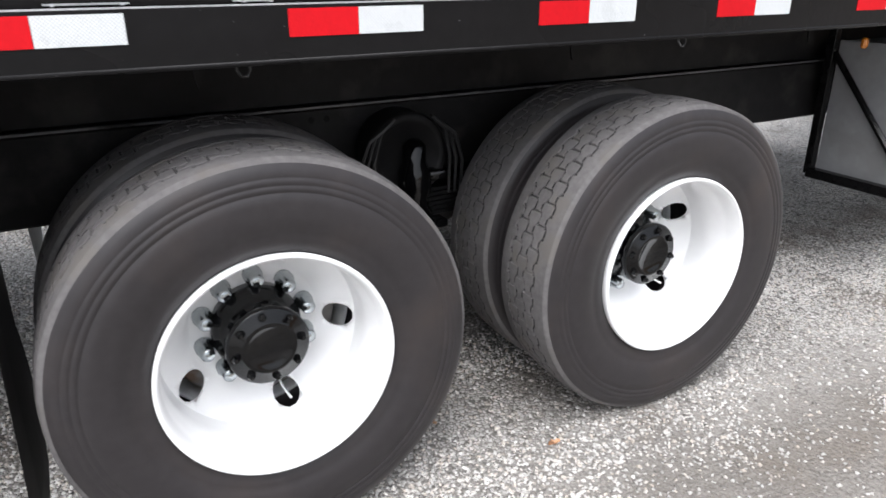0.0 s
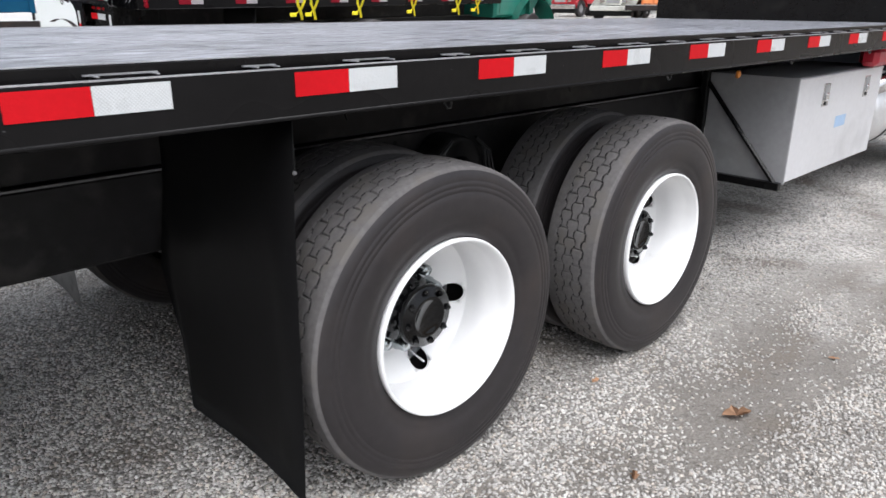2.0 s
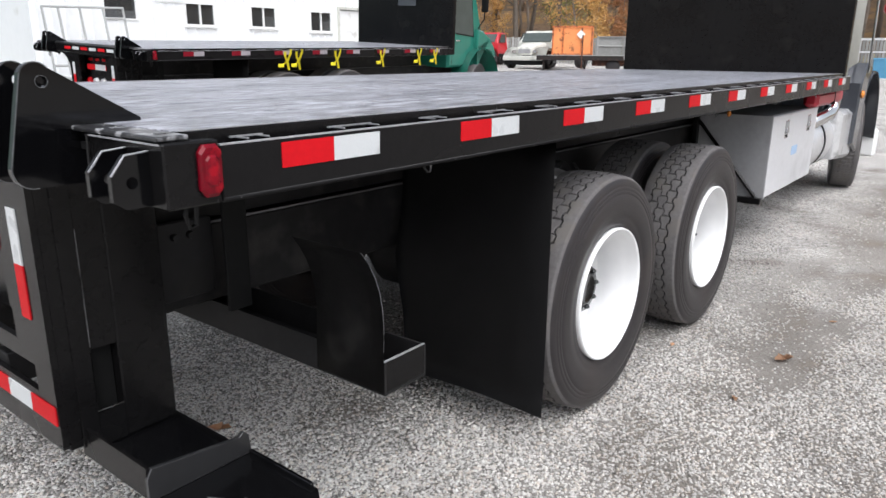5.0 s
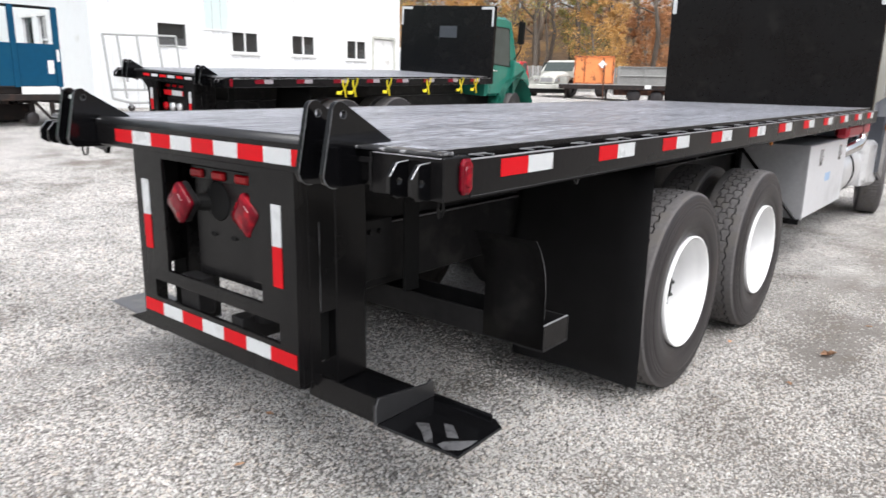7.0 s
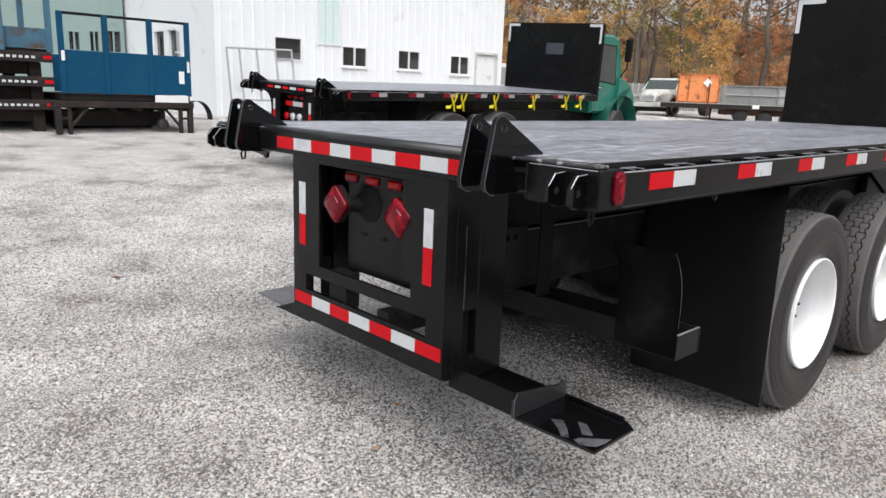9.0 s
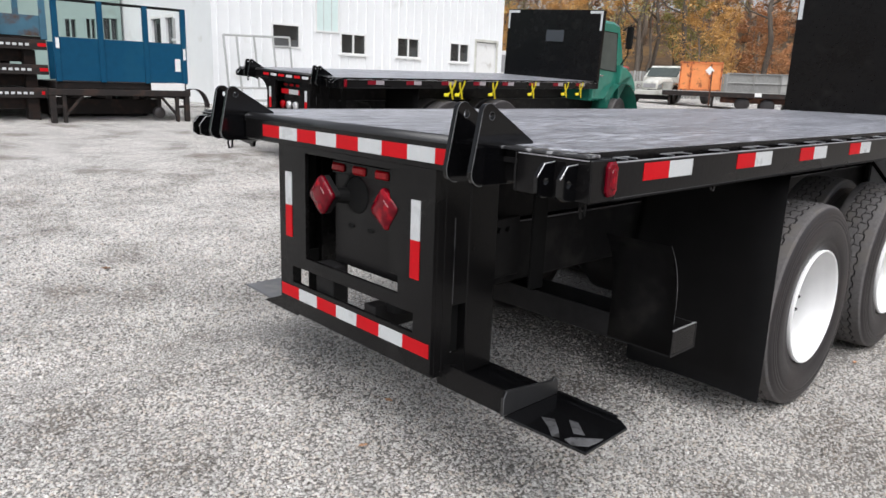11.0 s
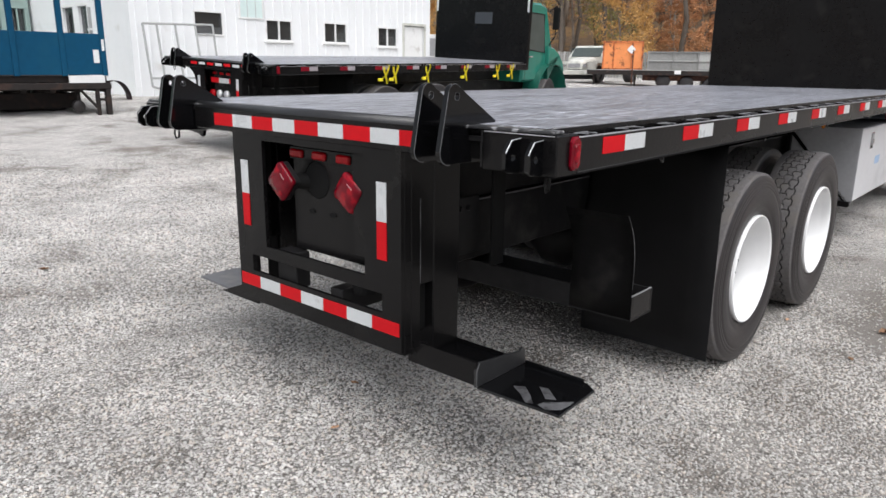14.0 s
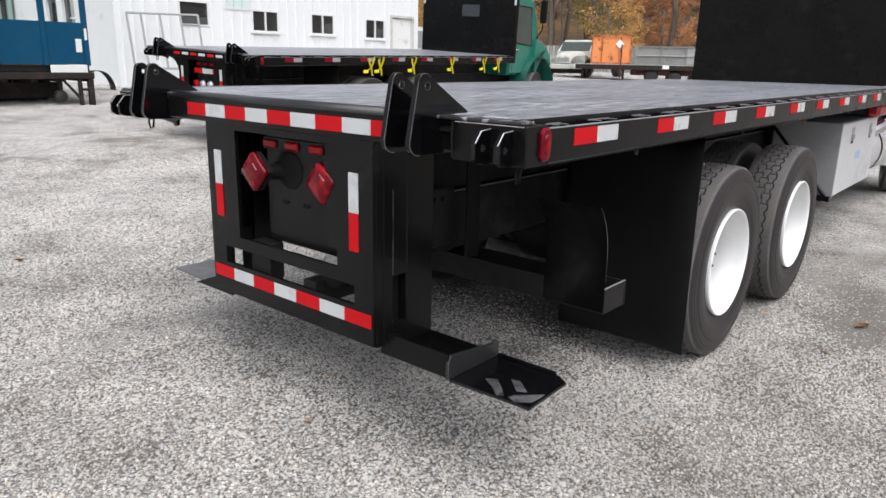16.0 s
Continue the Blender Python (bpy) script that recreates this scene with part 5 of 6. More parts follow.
    for one, two in zip(rows, rows[1:]):
        for k in range(8):
            bon.faces.new((one[k], one[k + 1], two[k + 1], two[k]))
    bon.faces.new(rows[-1])
    part("bonnet", bon, paint, base, smooth=True)
    for s, y in ((1, 0.08), (-1, W - 0.08)):
        # wing: a flared arch over the wheel
        bm = bmesh.new()
        rows = []
        for k in range(15):
            a = radians(-8 + 196 * k / 14)
            cx, cz = wheel_x - 0.66 * math.cos(a) * (1.0 if k < 10 else 1.02), 0.62 + (arch if k > 2 else arch - 0.06) * max(-0.1, math.sin(a))
            rows.append([bm.verts.new((cx * (1 - u) + u * (wheel_x + (cx - wheel_x) * 0.9), y + s * (0.42 * u), cz + 0.07 * u)) for u in (0, 0.08, 0.4, 1)])
        for one, two in zip(rows, rows[1:]):
            for k in range(3):
                bm.faces.new((one[k], one[k + 1], two[k + 1], two[k]))
        bmesh.ops.solidify(bm, geom=bm.faces[:], thickness=0.02)
        wing = part("wing", bm, paint, base, smooth=True)
        wheel(base, wheel_x, y + s * 0.07, 0.533, False, s < 0, dish=False, steer=12)
    low, high, side_y = (0.3, 0.66, 0.05) if fine else (0.5, 0.82, 0.12)
    part("bumper", box(wheel_x + 0.69, wheel_x + 0.86, side_y, W - side_y, low, high, 0.03), M_WHITE if fine else M_CHROME, base)
    part("front_axle", tube([(wheel_x, 0.3, 0.5), (wheel_x, W - 0.3, 0.5)], 0.06, 10), M_UNDER, base)


TAPES = [0.284, 0.937, 1.543, 2.165, 2.795, 3.412] + [0.304 + 0.6245 * k for k in range(6, 11)]
truck = thing("flatbed_truck", (0, 0, 0), 0, "black flatbed truck with white wheels and dark timber deck", "truck")
flatbed(truck, 7.10, True, TAPES)
cab(truck, 7.58, M_GREY, 9.28)

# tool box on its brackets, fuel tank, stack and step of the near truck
tool = part("tool_box", box(5.075, 6.665, 0.175, 0.70, 0.482, 1.118, 0.004), M_BOXSIDE, truck, "grey metal tool box with a paler door")
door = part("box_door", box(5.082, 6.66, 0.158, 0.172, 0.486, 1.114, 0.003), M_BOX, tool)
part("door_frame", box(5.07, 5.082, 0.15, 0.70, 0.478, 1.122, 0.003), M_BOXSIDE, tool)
for x in (5.505, 6.29):
    latch = part("latch", box(x, x + 0.11, 0.1535, 0.159, 0.915, 1.06, 0.012), M_CHROME, tool)
    part("latch_recess", box(x + 0.016, x + 0.094, 0.1515, 0.1533, 0.965, 1.05, 0.004), M_BOXSIDE, latch)
    part("latch_handle", box(x + 0.03, x + 0.08, 0.14, 0.151, 0.955, 1.0, 0.006), M_CHROME, latch)
    part("keyhole", lathe([(0.0, -0.004), (0.012, -0.004), (0.012, 0.0)], 12), M_DARK, latch, at=Matrix.Translation((x + 0.055, 0.1533, 0.935)))
part("maker_label", box(5.82, 6.02, 0.1565, 0.159, 0.75, 0.825), M_BAR, tool)
part("door_lip", box(5.09, 6.652, 0.152, 0.1575, 1.096, 1.112, 0.002), M_BOX, tool)
part("door_seam", box(5.0835, 5.0885, 0.1568, 0.1578, 0.49, 1.11), M_DARK, tool)
part("box_bracket", box(5.02, 5.068, 0.16, 0.72, 0.445, 0.492, 0.003), M_BLACK, truck)
part("box_bracket", box(5.03, 5.068, 0.70, 0.74, 0.462, 1.26, 0.002), M_BLACK, truck)
part("box_brace", tube([(5.05, 0.70, 1.06), (5.05, 0.2, 0.485)], 0.016, 6), M_BLACK, truck)
part("amber_marker", box(4.745, 4.775, 0.375, 0.4, 1.125, 1.17, 0.008), M_AMBER, truck, "small amber marker lamp")
tank = part("fuel_tank", lathe([(0.0, 6.85), (0.27, 6.85), (0.30, 6.88), (0.30, 8.12), (0.27, 8.15), (0.0, 8.15)], 36, "x"), M_ALU, truck, "polished aluminium fuel tank", Matrix.Translation((0, 0.47, 0.72)), smooth=True)
for x in (7.25, 7.85):
    part("tank_strap", lathe([(0.303, x), (0.308, x), (0.308, x + 0.05), (0.303, x + 0.05)], 36, "x", closed=True), M_DARK, truck, at=Matrix.Translation((0, 0.47, 0.72)))
part("step_panel", prism([(7.75, 0.5), (8.52, 0.44), (8.62, 0.55), (8.62, 0.86), (8.45, 1.0), (7.75, 1.02)], 0.12, 0.62, "xz", 0.05), M_ALU, truck, "aluminium cab step panel")
part("exhaust_stack", tube([(7.4, 0.15, 1.27), (7.4, 0.15, 1.45), (7.4, 0.15, 1.5), (7.4, 0.15, 3.5)], [0.07, 0.07, 0.14, 0.14], 24), M_STACK, truck, "grey exhaust stack", smooth=True)
part("exhaust_pipe", tube([(7.42, 0.17, 1.28), (7.42, 0.17, 1.17), (7.38, 0.17, 1.06), (7.28, 0.18, 1.0), (7.1, 0.2, 0.98), (6.7, 0.26, 0.93)], 0.07, 16), M_CHROME, truck, "chrome exhaust elbow", smooth=True)
part("red_tank", box(6.2, 7.32, 0.075, 0.2, 1.13, 1.256, 0.03), M_DEEPRED, truck, "deep red tank tucked under the deck rail")
part("tank_band", box(6.9, 6.93, 0.072, 0.203, 1.127, 1.259, 0.004), M_DARK, truck)
part("amber_marker", lathe([(0.0, -0.03), (0.05, -0.02), (0.055, 0.0)], 16), M_AMBER, truck, at=Matrix.Translation((8.42, 0.07, 1.16)) @ Matrix.Diagonal((1.6, 1, 0.8, 1)), smooth=True)
part("wing_cowl", prism([(8.3, 0.62), (8.62, 0.5), (8.66, 0.95), (8.78, 1.3), (8.98, 1.45), (8.6, 1.5), (8.35, 1.28)], 0.075, 0.3, "xz", 0.02), M_GREY, truck)
part("spot_mirror", lathe([(0.0, -0.04), (0.05, -0.025), (0.072, 0.02), (0.0, 0.03)], 16, "x"), M_RED, truck, at=Matrix.Translation((8.6, -0.04, 2.07)), smooth=True)

truck2 = thing("flatbed_truck", (4.02, 7.0, 0.28), 3.5, "black flatbed truck with a green cab and yellow straps", "truck")
truck2.matrix_world = pose(3.93, 7.0, 0.185, 2.6, -0.85, 3.5)
flatbed(truck2, 6.5, False, [0.5 + 0.75 * k for k in range(8)], (0.0, 2.38), 2.77, (2.3, 3.6))
part("flare_gusset", prism([(1.773, 1.284), (2.04, 1.284), (1.92, 1.255), (1.85, 1.215), (1.80, 1.15), (1.773, 1.06)], 0.008, 0.03, "yz"), M_BLACK, truck2)
cab(truck2, 6.7, M_GREEN, 7.76, 2.6, 1.72, False, 7.8, 0.34, 0.74)
for ya, yb in ((0.14, 0.5), (WIDTH - 0.5, WIDTH - 0.14)):
    part("bonnet_flank", prism([(7.62, 1.0), (7.62, 1.74), (7.86, 1.7), (8.1, 1.58), (8.28, 1.4), (8.36, 1.2), (8.3, 1.17), (8.16, 1.3), (7.76, 1.38), (7.62, 1.36)], ya, yb, "xz", 0.03), M_GREEN, truck2)


# ------------------------------------------------------------------ yard behind: the other lorry's straps
def on_truck2(x, y, z):
    return truck2.matrix_world @ Vector((x, y, z))


def strap(x, lean):
    """A yellow ratchet strap hung from the side rail, one loose strand crossing the other."""
    ob = thing("ratchet_strap", on_truck2(x, -0.02, 1.37), 3.5, "yellow webbing ratchet strap hanging from the black rail", "strap", "straps on the far truck")
    for pts in ([(0.08, -0.012, -0.01), (0.05, -0.02, -0.06), (0.0, -0.02, -0.14), (-0.09 - lean, -0.02, -0.22)],
                [(-0.05, -0.03, -0.01), (-0.055, -0.035, -0.08), (-0.02, -0.04, -0.16), (0.0, -0.04, -0.27)]):
        bm = bmesh.new()
        rows = [[bm.verts.new((x0 - 0.022, y0, z0)), bm.verts.new((x0 + 0.022, y0, z0))] for x0, y0, z0 in pts]
        for one, two in zip(rows, rows[1:]):
            bm.faces.new((one[0], one[1], two[1], two[0]))
        bmesh.ops.solidify(bm, geom=bm.faces[:], thickness=0.012)
        part("webbing", bm, M_YELLOW, ob)
    part("ratchet", box(-0.13 - lean, -0.03 - lean, -0.04, -0.006, -0.23, -0.18, 0.01), M_YELLOW, ob)
    part("hook", tube([(0.08, -0.012, -0.01), (0.085, -0.02, 0.01), (0.075, 0.0, 0.015)], 0.01, 6), M_YELLOW, ob)


for x, lean in ((2.2, 0.05), (2.42, 0.02), (3.24, 0.02), (4.33, 0.02), (5.36, 0.02), (5.86, 0.04)):
    strap(x, lean)
part("vent_plate", box(6.462, 6.469, 0.89, 1.33, 2.14, 2.37, 0.003), M_GREY, truck2, "small grey plate on the headboard")
part("grab_rail", tube([(6.62, 0.1, 1.45), (6.62, 0.06, 1.6), (6.6, 0.06, 2.15), (6.6, 0.1, 2.3)], 0.016, 8), M_CHROME, truck2)


# ------------------------------------------------------------------ buildings
def cut_wall(x0, x1, z0, z1, holes, y0, y1):
    """A wall along x with rectangular openings right through it."""
    bm = windowed(x0, x1, z0, z1, holes, y0, y1)
    for v in bm.verts:
        v.co = Vector((v.co.y, v.co.x, v.co.z))
    bmesh.ops.recalc_face_normals(bm, faces=bm.faces[:])
    return bm


M_PANE = glass("window_pane", (0.16, 0.17, 0.175), 0.03)
M_CREAM = shader("off_white_paint", (0.6, 0.6, 0.55), 0.4, vary=0.1, grain=8, dirt=(0.4, 0.4, 0.36), dirt_scale=3, dirt_at=0.55)
M_BLIND = shader("grey_green_blind", (0.3, 0.34, 0.33), 0.7, vary=0.3, grain=3, stretch=(6, 1, 0.3))
M_FADED = shader("faded_blue_side", (0.06, 0.14, 0.2), 0.6, vary=0.25, grain=6, dirt=(0.09, 0.06, 0.05), dirt_scale=3, dirt_at=0.52, spec=0.2)
M_RACK = shader("grey_galvanised_tube", (0.44, 0.445, 0.44), 0.5, 0.2, vary=0.1, grain=20)
M_TEAL = shader("pale_teal_sheet", (0.66, 0.78, 0.76), 0.5, vary=0.08, grain=8)
# the rooms' lack of light is put into this wall and floor colour
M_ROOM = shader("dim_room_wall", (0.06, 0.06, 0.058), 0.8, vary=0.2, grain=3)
wh = thing("warehouse", (0, 0, 0), 0, "white ribbed metal warehouse with small windows", "building", kind="structure")
HOLES = [(8.06, 8.87, 2.32, 2.89), (9.41, 10.15, 2.80, 4.3), (10.23, 11.08, 2.25, 2.79), (12.29, 13.14, 2.26, 2.81), (14.49, 15.32, 2.21, 2.78), (15.7, 16.66, 0.78, 2.9)]
front = part("front_wall", cut_wall(6.39, 16.98, 0.6, 5.4, HOLES, 16.03, 16.2), M_WHITEWALL, wh)
END = [(18.35, 18.85, 1.9, 3.0), (19.2, 19.85, 1.9, 3.0)]
side_wall = part("end_wall", windowed(16.203, 27.0, 0.6, 5.4, END, 6.39, 6.56), M_WHITEWALL, wh)
for ya, yb, za, zb in END:
    win = part("window", box(6.375, 6.389, ya - 0.08, yb + 0.08, zb + 0.001, zb + 0.08, 0.003), M_WHITE, wh, "tall white framed side window")
    part("window_sill", box(6.36, 6.389, ya - 0.08, yb + 0.08, za - 0.08, za - 0.001, 0.003), M_WHITE, win)
    pane = part("pane", box(6.46, 6.466, ya + 0.003, yb - 0.003, za + 0.003, zb - 0.003), M_PANE, win)
    pane.visible_shadow = False
part("end_wall", box(16.81, 16.98, 16.203, 27.0, 0.6, 5.4), M_WHITEWALL, wh)
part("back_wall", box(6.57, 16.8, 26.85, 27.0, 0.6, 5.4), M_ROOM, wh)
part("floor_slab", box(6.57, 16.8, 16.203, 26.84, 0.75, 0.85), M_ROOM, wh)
part("roof", prism([(15.8, 5.4), (27.2, 5.4), (27.2, 5.5), (21.5, 7.0), (15.8, 5.5)], 6.2, 17.2, "yz"), M_WHITEWALL, wh)
rib = mesh_of("siding_rib", prism([(-0.022, 0.0), (-0.012, -0.028), (0.012, -0.028), (0.022, 0.0)], 0.6, 5.38, "xy"), M_WHITEWALL)
for k in range(34):
    x = 6.55 + 0.305 * k
    segs = sorted((h[2], h[3]) for h in HOLES if h[0] - 0.05 < x < h[1] + 0.05)
    if not segs:
        part("siding_rib", rib, M_WHITEWALL, front, at=Matrix.Translation((x, 16.029, 0)))
    else:
        lo = 0.6
        for a, b in segs + [(5.38, 9)]:
            if a - 0.05 > lo:
                part("siding_rib", prism([(-0.022, 0.0), (-0.012, -0.028), (0.012, -0.028), (0.022, 0.0)], lo, a - 0.05, "xy"), M_WHITEWALL, front, at=Matrix.Translation((x, 16.029, 0)))
            lo = b + 0.05
for k, (a, b, z0, z1) in enumerate(HOLES[:5]):
    bm = windowed(a - 0.02, b + 0.02, z0 - 0.02, z1 + 0.02, [(a + 0.018, b - 0.018, z0 + 0.018, z1 - 0.018)], 16.0, 16.028)
    for v in bm.verts:
        v.co = Vector((v.co.y, v.co.x, v.co.z))
    bmesh.ops.recalc_face_normals(bm, faces=bm.faces[:])
    win = part("window", bm, M_WHITE, wh, "white framed sliding window")
    if k == 1:
        part("panel", box(a + 0.02, b - 0.02, 16.02, 16.04, z0 + 0.02, z1 - 0.02), M_TEAL, win)
        for xx in (a + 0.24, a + 0.5):
            part("panel_rib", box(xx, xx + 0.012, 16.014, 16.0195, z0 + 0.02, z1 - 0.02), M_RACK, win)
    if k not in (0, 1):
        m = (a + b) / 2
        part("mullion", box(m - 0.022, m + 0.022, 15.99, 16.04, z0 + 0.021, z1 - 0.021, 0.003), M_WHITE, win)
        part("sill", box(a - 0.08, b + 0.08, 15.97, 16.028, z0 - 0.065, z0 - 0.022, 0.004), M_WHITE, win)
    if k == 0:
        part("fan_panel", box(a + 0.02, b - 0.02, 16.05, 16.07, z0 + 0.02, z0 + 0.2, 0.004), M_BOXSIDE, win)
    if k in (3, 4):
        part("blind", box((a + b) / 2 + 0.05, b - 0.03, 16.1, 16.11, z0 + 0.02, z0 + 0.3), M_WHITE, win)
    if k == 1:
        continue
    pane = part("pane", box(a + 0.005, b - 0.005, 16.045, 16.051, z0 + 0.005, z1 - 0.005), M_PANE, win)
    pane.visible_shadow = False
door1 = part("door", box(15.72, 16.64, 16.06, 16.1, 0.86, 2.88, 0.004), M_WHITE, wh, "plain white metal door")
for a, b, z0, z1 in ((15.62, 15.7, 0.8, 2.98), (16.66, 16.74, 0.8, 2.98), (15.701, 16.659, 2.9, 2.98)):
    part("door_frame", box(a, b, 15.99, 16.029, z0, z1, 0.003), M_CREAM, wh)
part("door_knob", lathe([(0.0, -0.05), (0.03, -0.045), (0.03, -0.02), (0.012, -0.015), (0.012, 0.0)], 12), M_CHROME, door1, at=Matrix.Translation((15.8, 16.058, 1.85)), smooth=True)

# white box trailer parked past the corner of the warehouse
bz = ground_z(18.5, 18.6)
bt = thing("box_trailer", (18.5, 18.6, bz), 0, "white box trailer parked beside the warehouse corner", "trailer")
part("body", box(-1.3, 1.3, -1.0, 1.0, 0.5, 1.95, 0.03), M_WHITE, bt)
part("door_panel", box(-1.15, 1.15, -1.012, -1.001, 1.15, 1.8, 0.004), M_BOXSIDE, bt)
part("door_panel", box(-1.15, 1.15, -1.012, -1.001, 0.6, 1.05, 0.004), M_WHITE, bt)
for x in (-0.6, 0.6):
    for y in (-0.95, 0.75):
        part("tyre", lathe([(0.0, 0.0), (0.26, 0.0), (0.3, 0.03), (0.3, 0.17), (0.26, 0.2), (0.0, 0.2)], 24), M_RUBBER, bt, at=Matrix.Translation((x, y, ground_z(18.5 + x, 18.6 + y) - bz + 0.3)), smooth=True)
part("chassis", box(-1.2, 1.2, -0.7, 0.7, 0.35, 0.499, 0.01), M_UNDER, bt)

old = thing("old_building", (0, 0, 0), 0, "pale green building with small windows", "building", kind="structure")
OLD = [(-6.0, -5.2, 2.4, 3.2), (-3.2, -2.4, 2.4, 3.2), (1.6, 2.0, 2.45, 2.95), (4.72, 5.0, 2.45, 2.95), (5.3, 5.54, 2.45, 3.0), (5.78, 6.18, 2.45, 3.06)]
part("wall", cut_wall(-18.0, 6.3, 0.8, 6.5, OLD, 22.0, 22.3), M_OLDWALL, old)
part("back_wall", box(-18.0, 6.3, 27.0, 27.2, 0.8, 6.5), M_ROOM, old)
part("roof", box(-18.2, 6.3, 21.7, 27.4, 6.501, 6.7), M_WHITEWALL, old)
for a, b, z0, z1 in OLD:
    m = (a + b) / 2
    win = part("window", box(m - 0.02, m + 0.02, 21.99, 22.05, z0, z1, 0.004), M_OLDWALL, old, "small window in the pale green wall")
    for x0, x1, za, zb in ((a - 0.06, a, z0, z1), (b, b + 0.06, z0, z1), (a - 0.06, b + 0.06, z1 + 0.001, z1 + 0.06), (a - 0.06, b + 0.06, z0 - 0.06, z0 - 0.001)):
        part("window_frame", box(x0, x1, 21.985, 21.998, za, zb, 0.004), M_OLDWALL, win)
    # blind added behind every pane to lighten the window
    part("blind", box(a + 0.01, b - 0.01, 22.16, 22.17, z0, z1), M_BLIND, win)
    pane = part("pane", box(a + 0.004, b - 0.004, 22.1, 22.107, z0 + 0.004, z1 - 0.004), M_PANE, win)
    pane.visible_shadow = False


# ------------------------------------------------------------------ rusty trailer with the blue stake body, stacked decks
def trailer_chassis(x0, x1, y0, y1, top, label):
    gz = ground_z((x0 + x1) / 2, (y0 + y1) / 2)
    t = thing("trailer", ((x0 + x1) / 2, (y0 + y1) / 2, gz), 0, label, "trailer")
    ox, oy = (x0 + x1) / 2, (y0 + y1) / 2
    hx, hy, h = (x1 - x0) / 2, (y1 - y0) / 2, top - gz
    for y in (-hy, hy - 0.1):
        part("side_beam", box(-hx, hx, y, y + 0.1, h - 0.12, h, 0.01), M_RUST, t)
    for k in range(6):
        x = -hx + (2 * hx - 0.12) * k / 5
        part("cross_beam", box(x, x + 0.12, -hy + 0.101, hy - 0.101, h - 0.18, h - 0.02, 0.008), M_RUST, t)
    for x, inward in ((-hx + 0.02, 1), (hx - 0.12, -1)):
        for y in (-hy + 0.01, hy - 0.11):
            drop = ground_z(ox + x, oy + y) - gz
            part("support_leg", box(x, x + 0.1, y, y + 0.1, drop, h - 0.121, 0.008), M_RUST, t)
            xi = x + inward * 0.2
            part("support_leg", box(xi + 0.01, xi + 0.08, y + 0.01, y + 0.08, drop, h - 0.121, 0.008), M_RUST, t)
            for z in (0.28, 0.52):
                part("leg_rung", box(min(x + 0.1, xi + 0.081) if inward > 0 else xi + 0.081, xi + 0.009 if inward > 0 else x - 0.001, y + 0.02, y + 0.06, drop + z, drop + z + 0.05), M_RUST, t)
            part("leg_brace", tube([(xi + 0.045, y + 0.04, drop + 0.12), (xi + 0.045 + inward * 0.32, y + 0.04, h - 0.13)], 0.028, 6), M_RUST, t)
    part("chassis_beam", box(-hx + 0.15, hx - 0.35, -0.45, -0.33, h - 0.5, h - 0.201, 0.01), M_RUST, t)
    part("chassis_beam", box(-hx + 0.15, hx - 0.35, 0.33, 0.45, h - 0.5, h - 0.201, 0.01), M_RUST, t)
    part("axle_box", box(-0.35, 0.75, -0.32, 0.32, h - 0.55, h - 0.22, 0.03), M_RUST, t)
    part("landing_wheel", lathe([(0.0, -0.06), (0.1, -0.06), (0.12, -0.03), (0.12, 0.03), (0.1, 0.06), (0.0, 0.06)], 20), M_RUBBER, t, at=Matrix.Translation((hx - 0.6, -hy + 0.2, h - 0.45)), smooth=True)
    part("wheel_strut", box(hx - 0.63, hx - 0.57, -hy + 0.17, -hy + 0.23, h - 0.44, h - 0.201, 0.004), M_RUST, t)
    for y in (-0.36, 0.36):
        z = ground_z(ox, oy + y) - gz + 0.3
        tyre = lathe([(0.17, 0.0), (0.26, 0.0), (0.3, 0.03), (0.3, 0.22), (0.26, 0.25), (0.17, 0.25)], 32, closed=True)
        wheel_ = part("wheel", lathe([(0.0, 0.08), (0.08, 0.06), (0.17, 0.1), (0.17, 0.2), (0.0, 0.2)], 24), M_RUST, t, at=Matrix.Translation((0.45, y, z)))
        part("tyre", tyre, M_RUBBER, wheel_, smooth=True)
    return t


trailer_chassis(1.95, 4.62, 13.35, 15.6, 1.2, "dark rusty trailer chassis standing on steel legs")
sb = thing("stake_body", (3.35, 14.4, 1.21), 0, "blue steel stake body with open upper sides on a rusty trailer", "truck body")


def stake_side(y, sy):
    xs = (-1.18, -0.40, 0.44, 1.20)
    for x in xs:
        part("post", box(x - 0.05, x + 0.05, min(y, y + sy * 0.07), max(y, y + sy * 0.07), 0.12, 1.6, 0.008), M_BLUE, sb)
    for a, b in zip(xs, xs[1:]):
        part("side_panel", box(a + 0.052, b - 0.052, min(y + sy * 0.02, y + sy * 0.04), max(y + sy * 0.02, y + sy * 0.04), 0.14, 0.92, 0.003), M_BLUE, sb)
        part("top_rail", box(a + 0.052, b - 0.052, min(y + sy * 0.01, y + sy * 0.05), max(y + sy * 0.01, y + sy * 0.05), 1.55, 1.6, 0.004), M_DARK, sb)


stake_side(-1.0, 1)
part("end_post", box(1.2, 1.25, -0.5, -0.44, 0.13, 1.45, 0.006), M_RACK, sb)
part("end_bracket", box(1.18, 1.26, -0.52, -0.42, 1.0, 1.04, 0.004), M_WHITE, sb)
part("far_panel", box(-0.85, 1.13, 0.93, 0.96, 0.13, 0.88, 0.003), M_BLUE, sb)
part("bed_floor", box(-1.22, 1.24, -0.92, 0.92, 0.0, 0.12, 0.005), M_RUST, sb)
part("end_board", box(1.14, 1.18, -0.92, 0.92, 0.14, 0.9, 0.004), M_BLUE, sb)
part("paper_notice", box(1.0, 1.11, -0.99, -0.982, 0.37, 0.62), M_WHITE, sb)
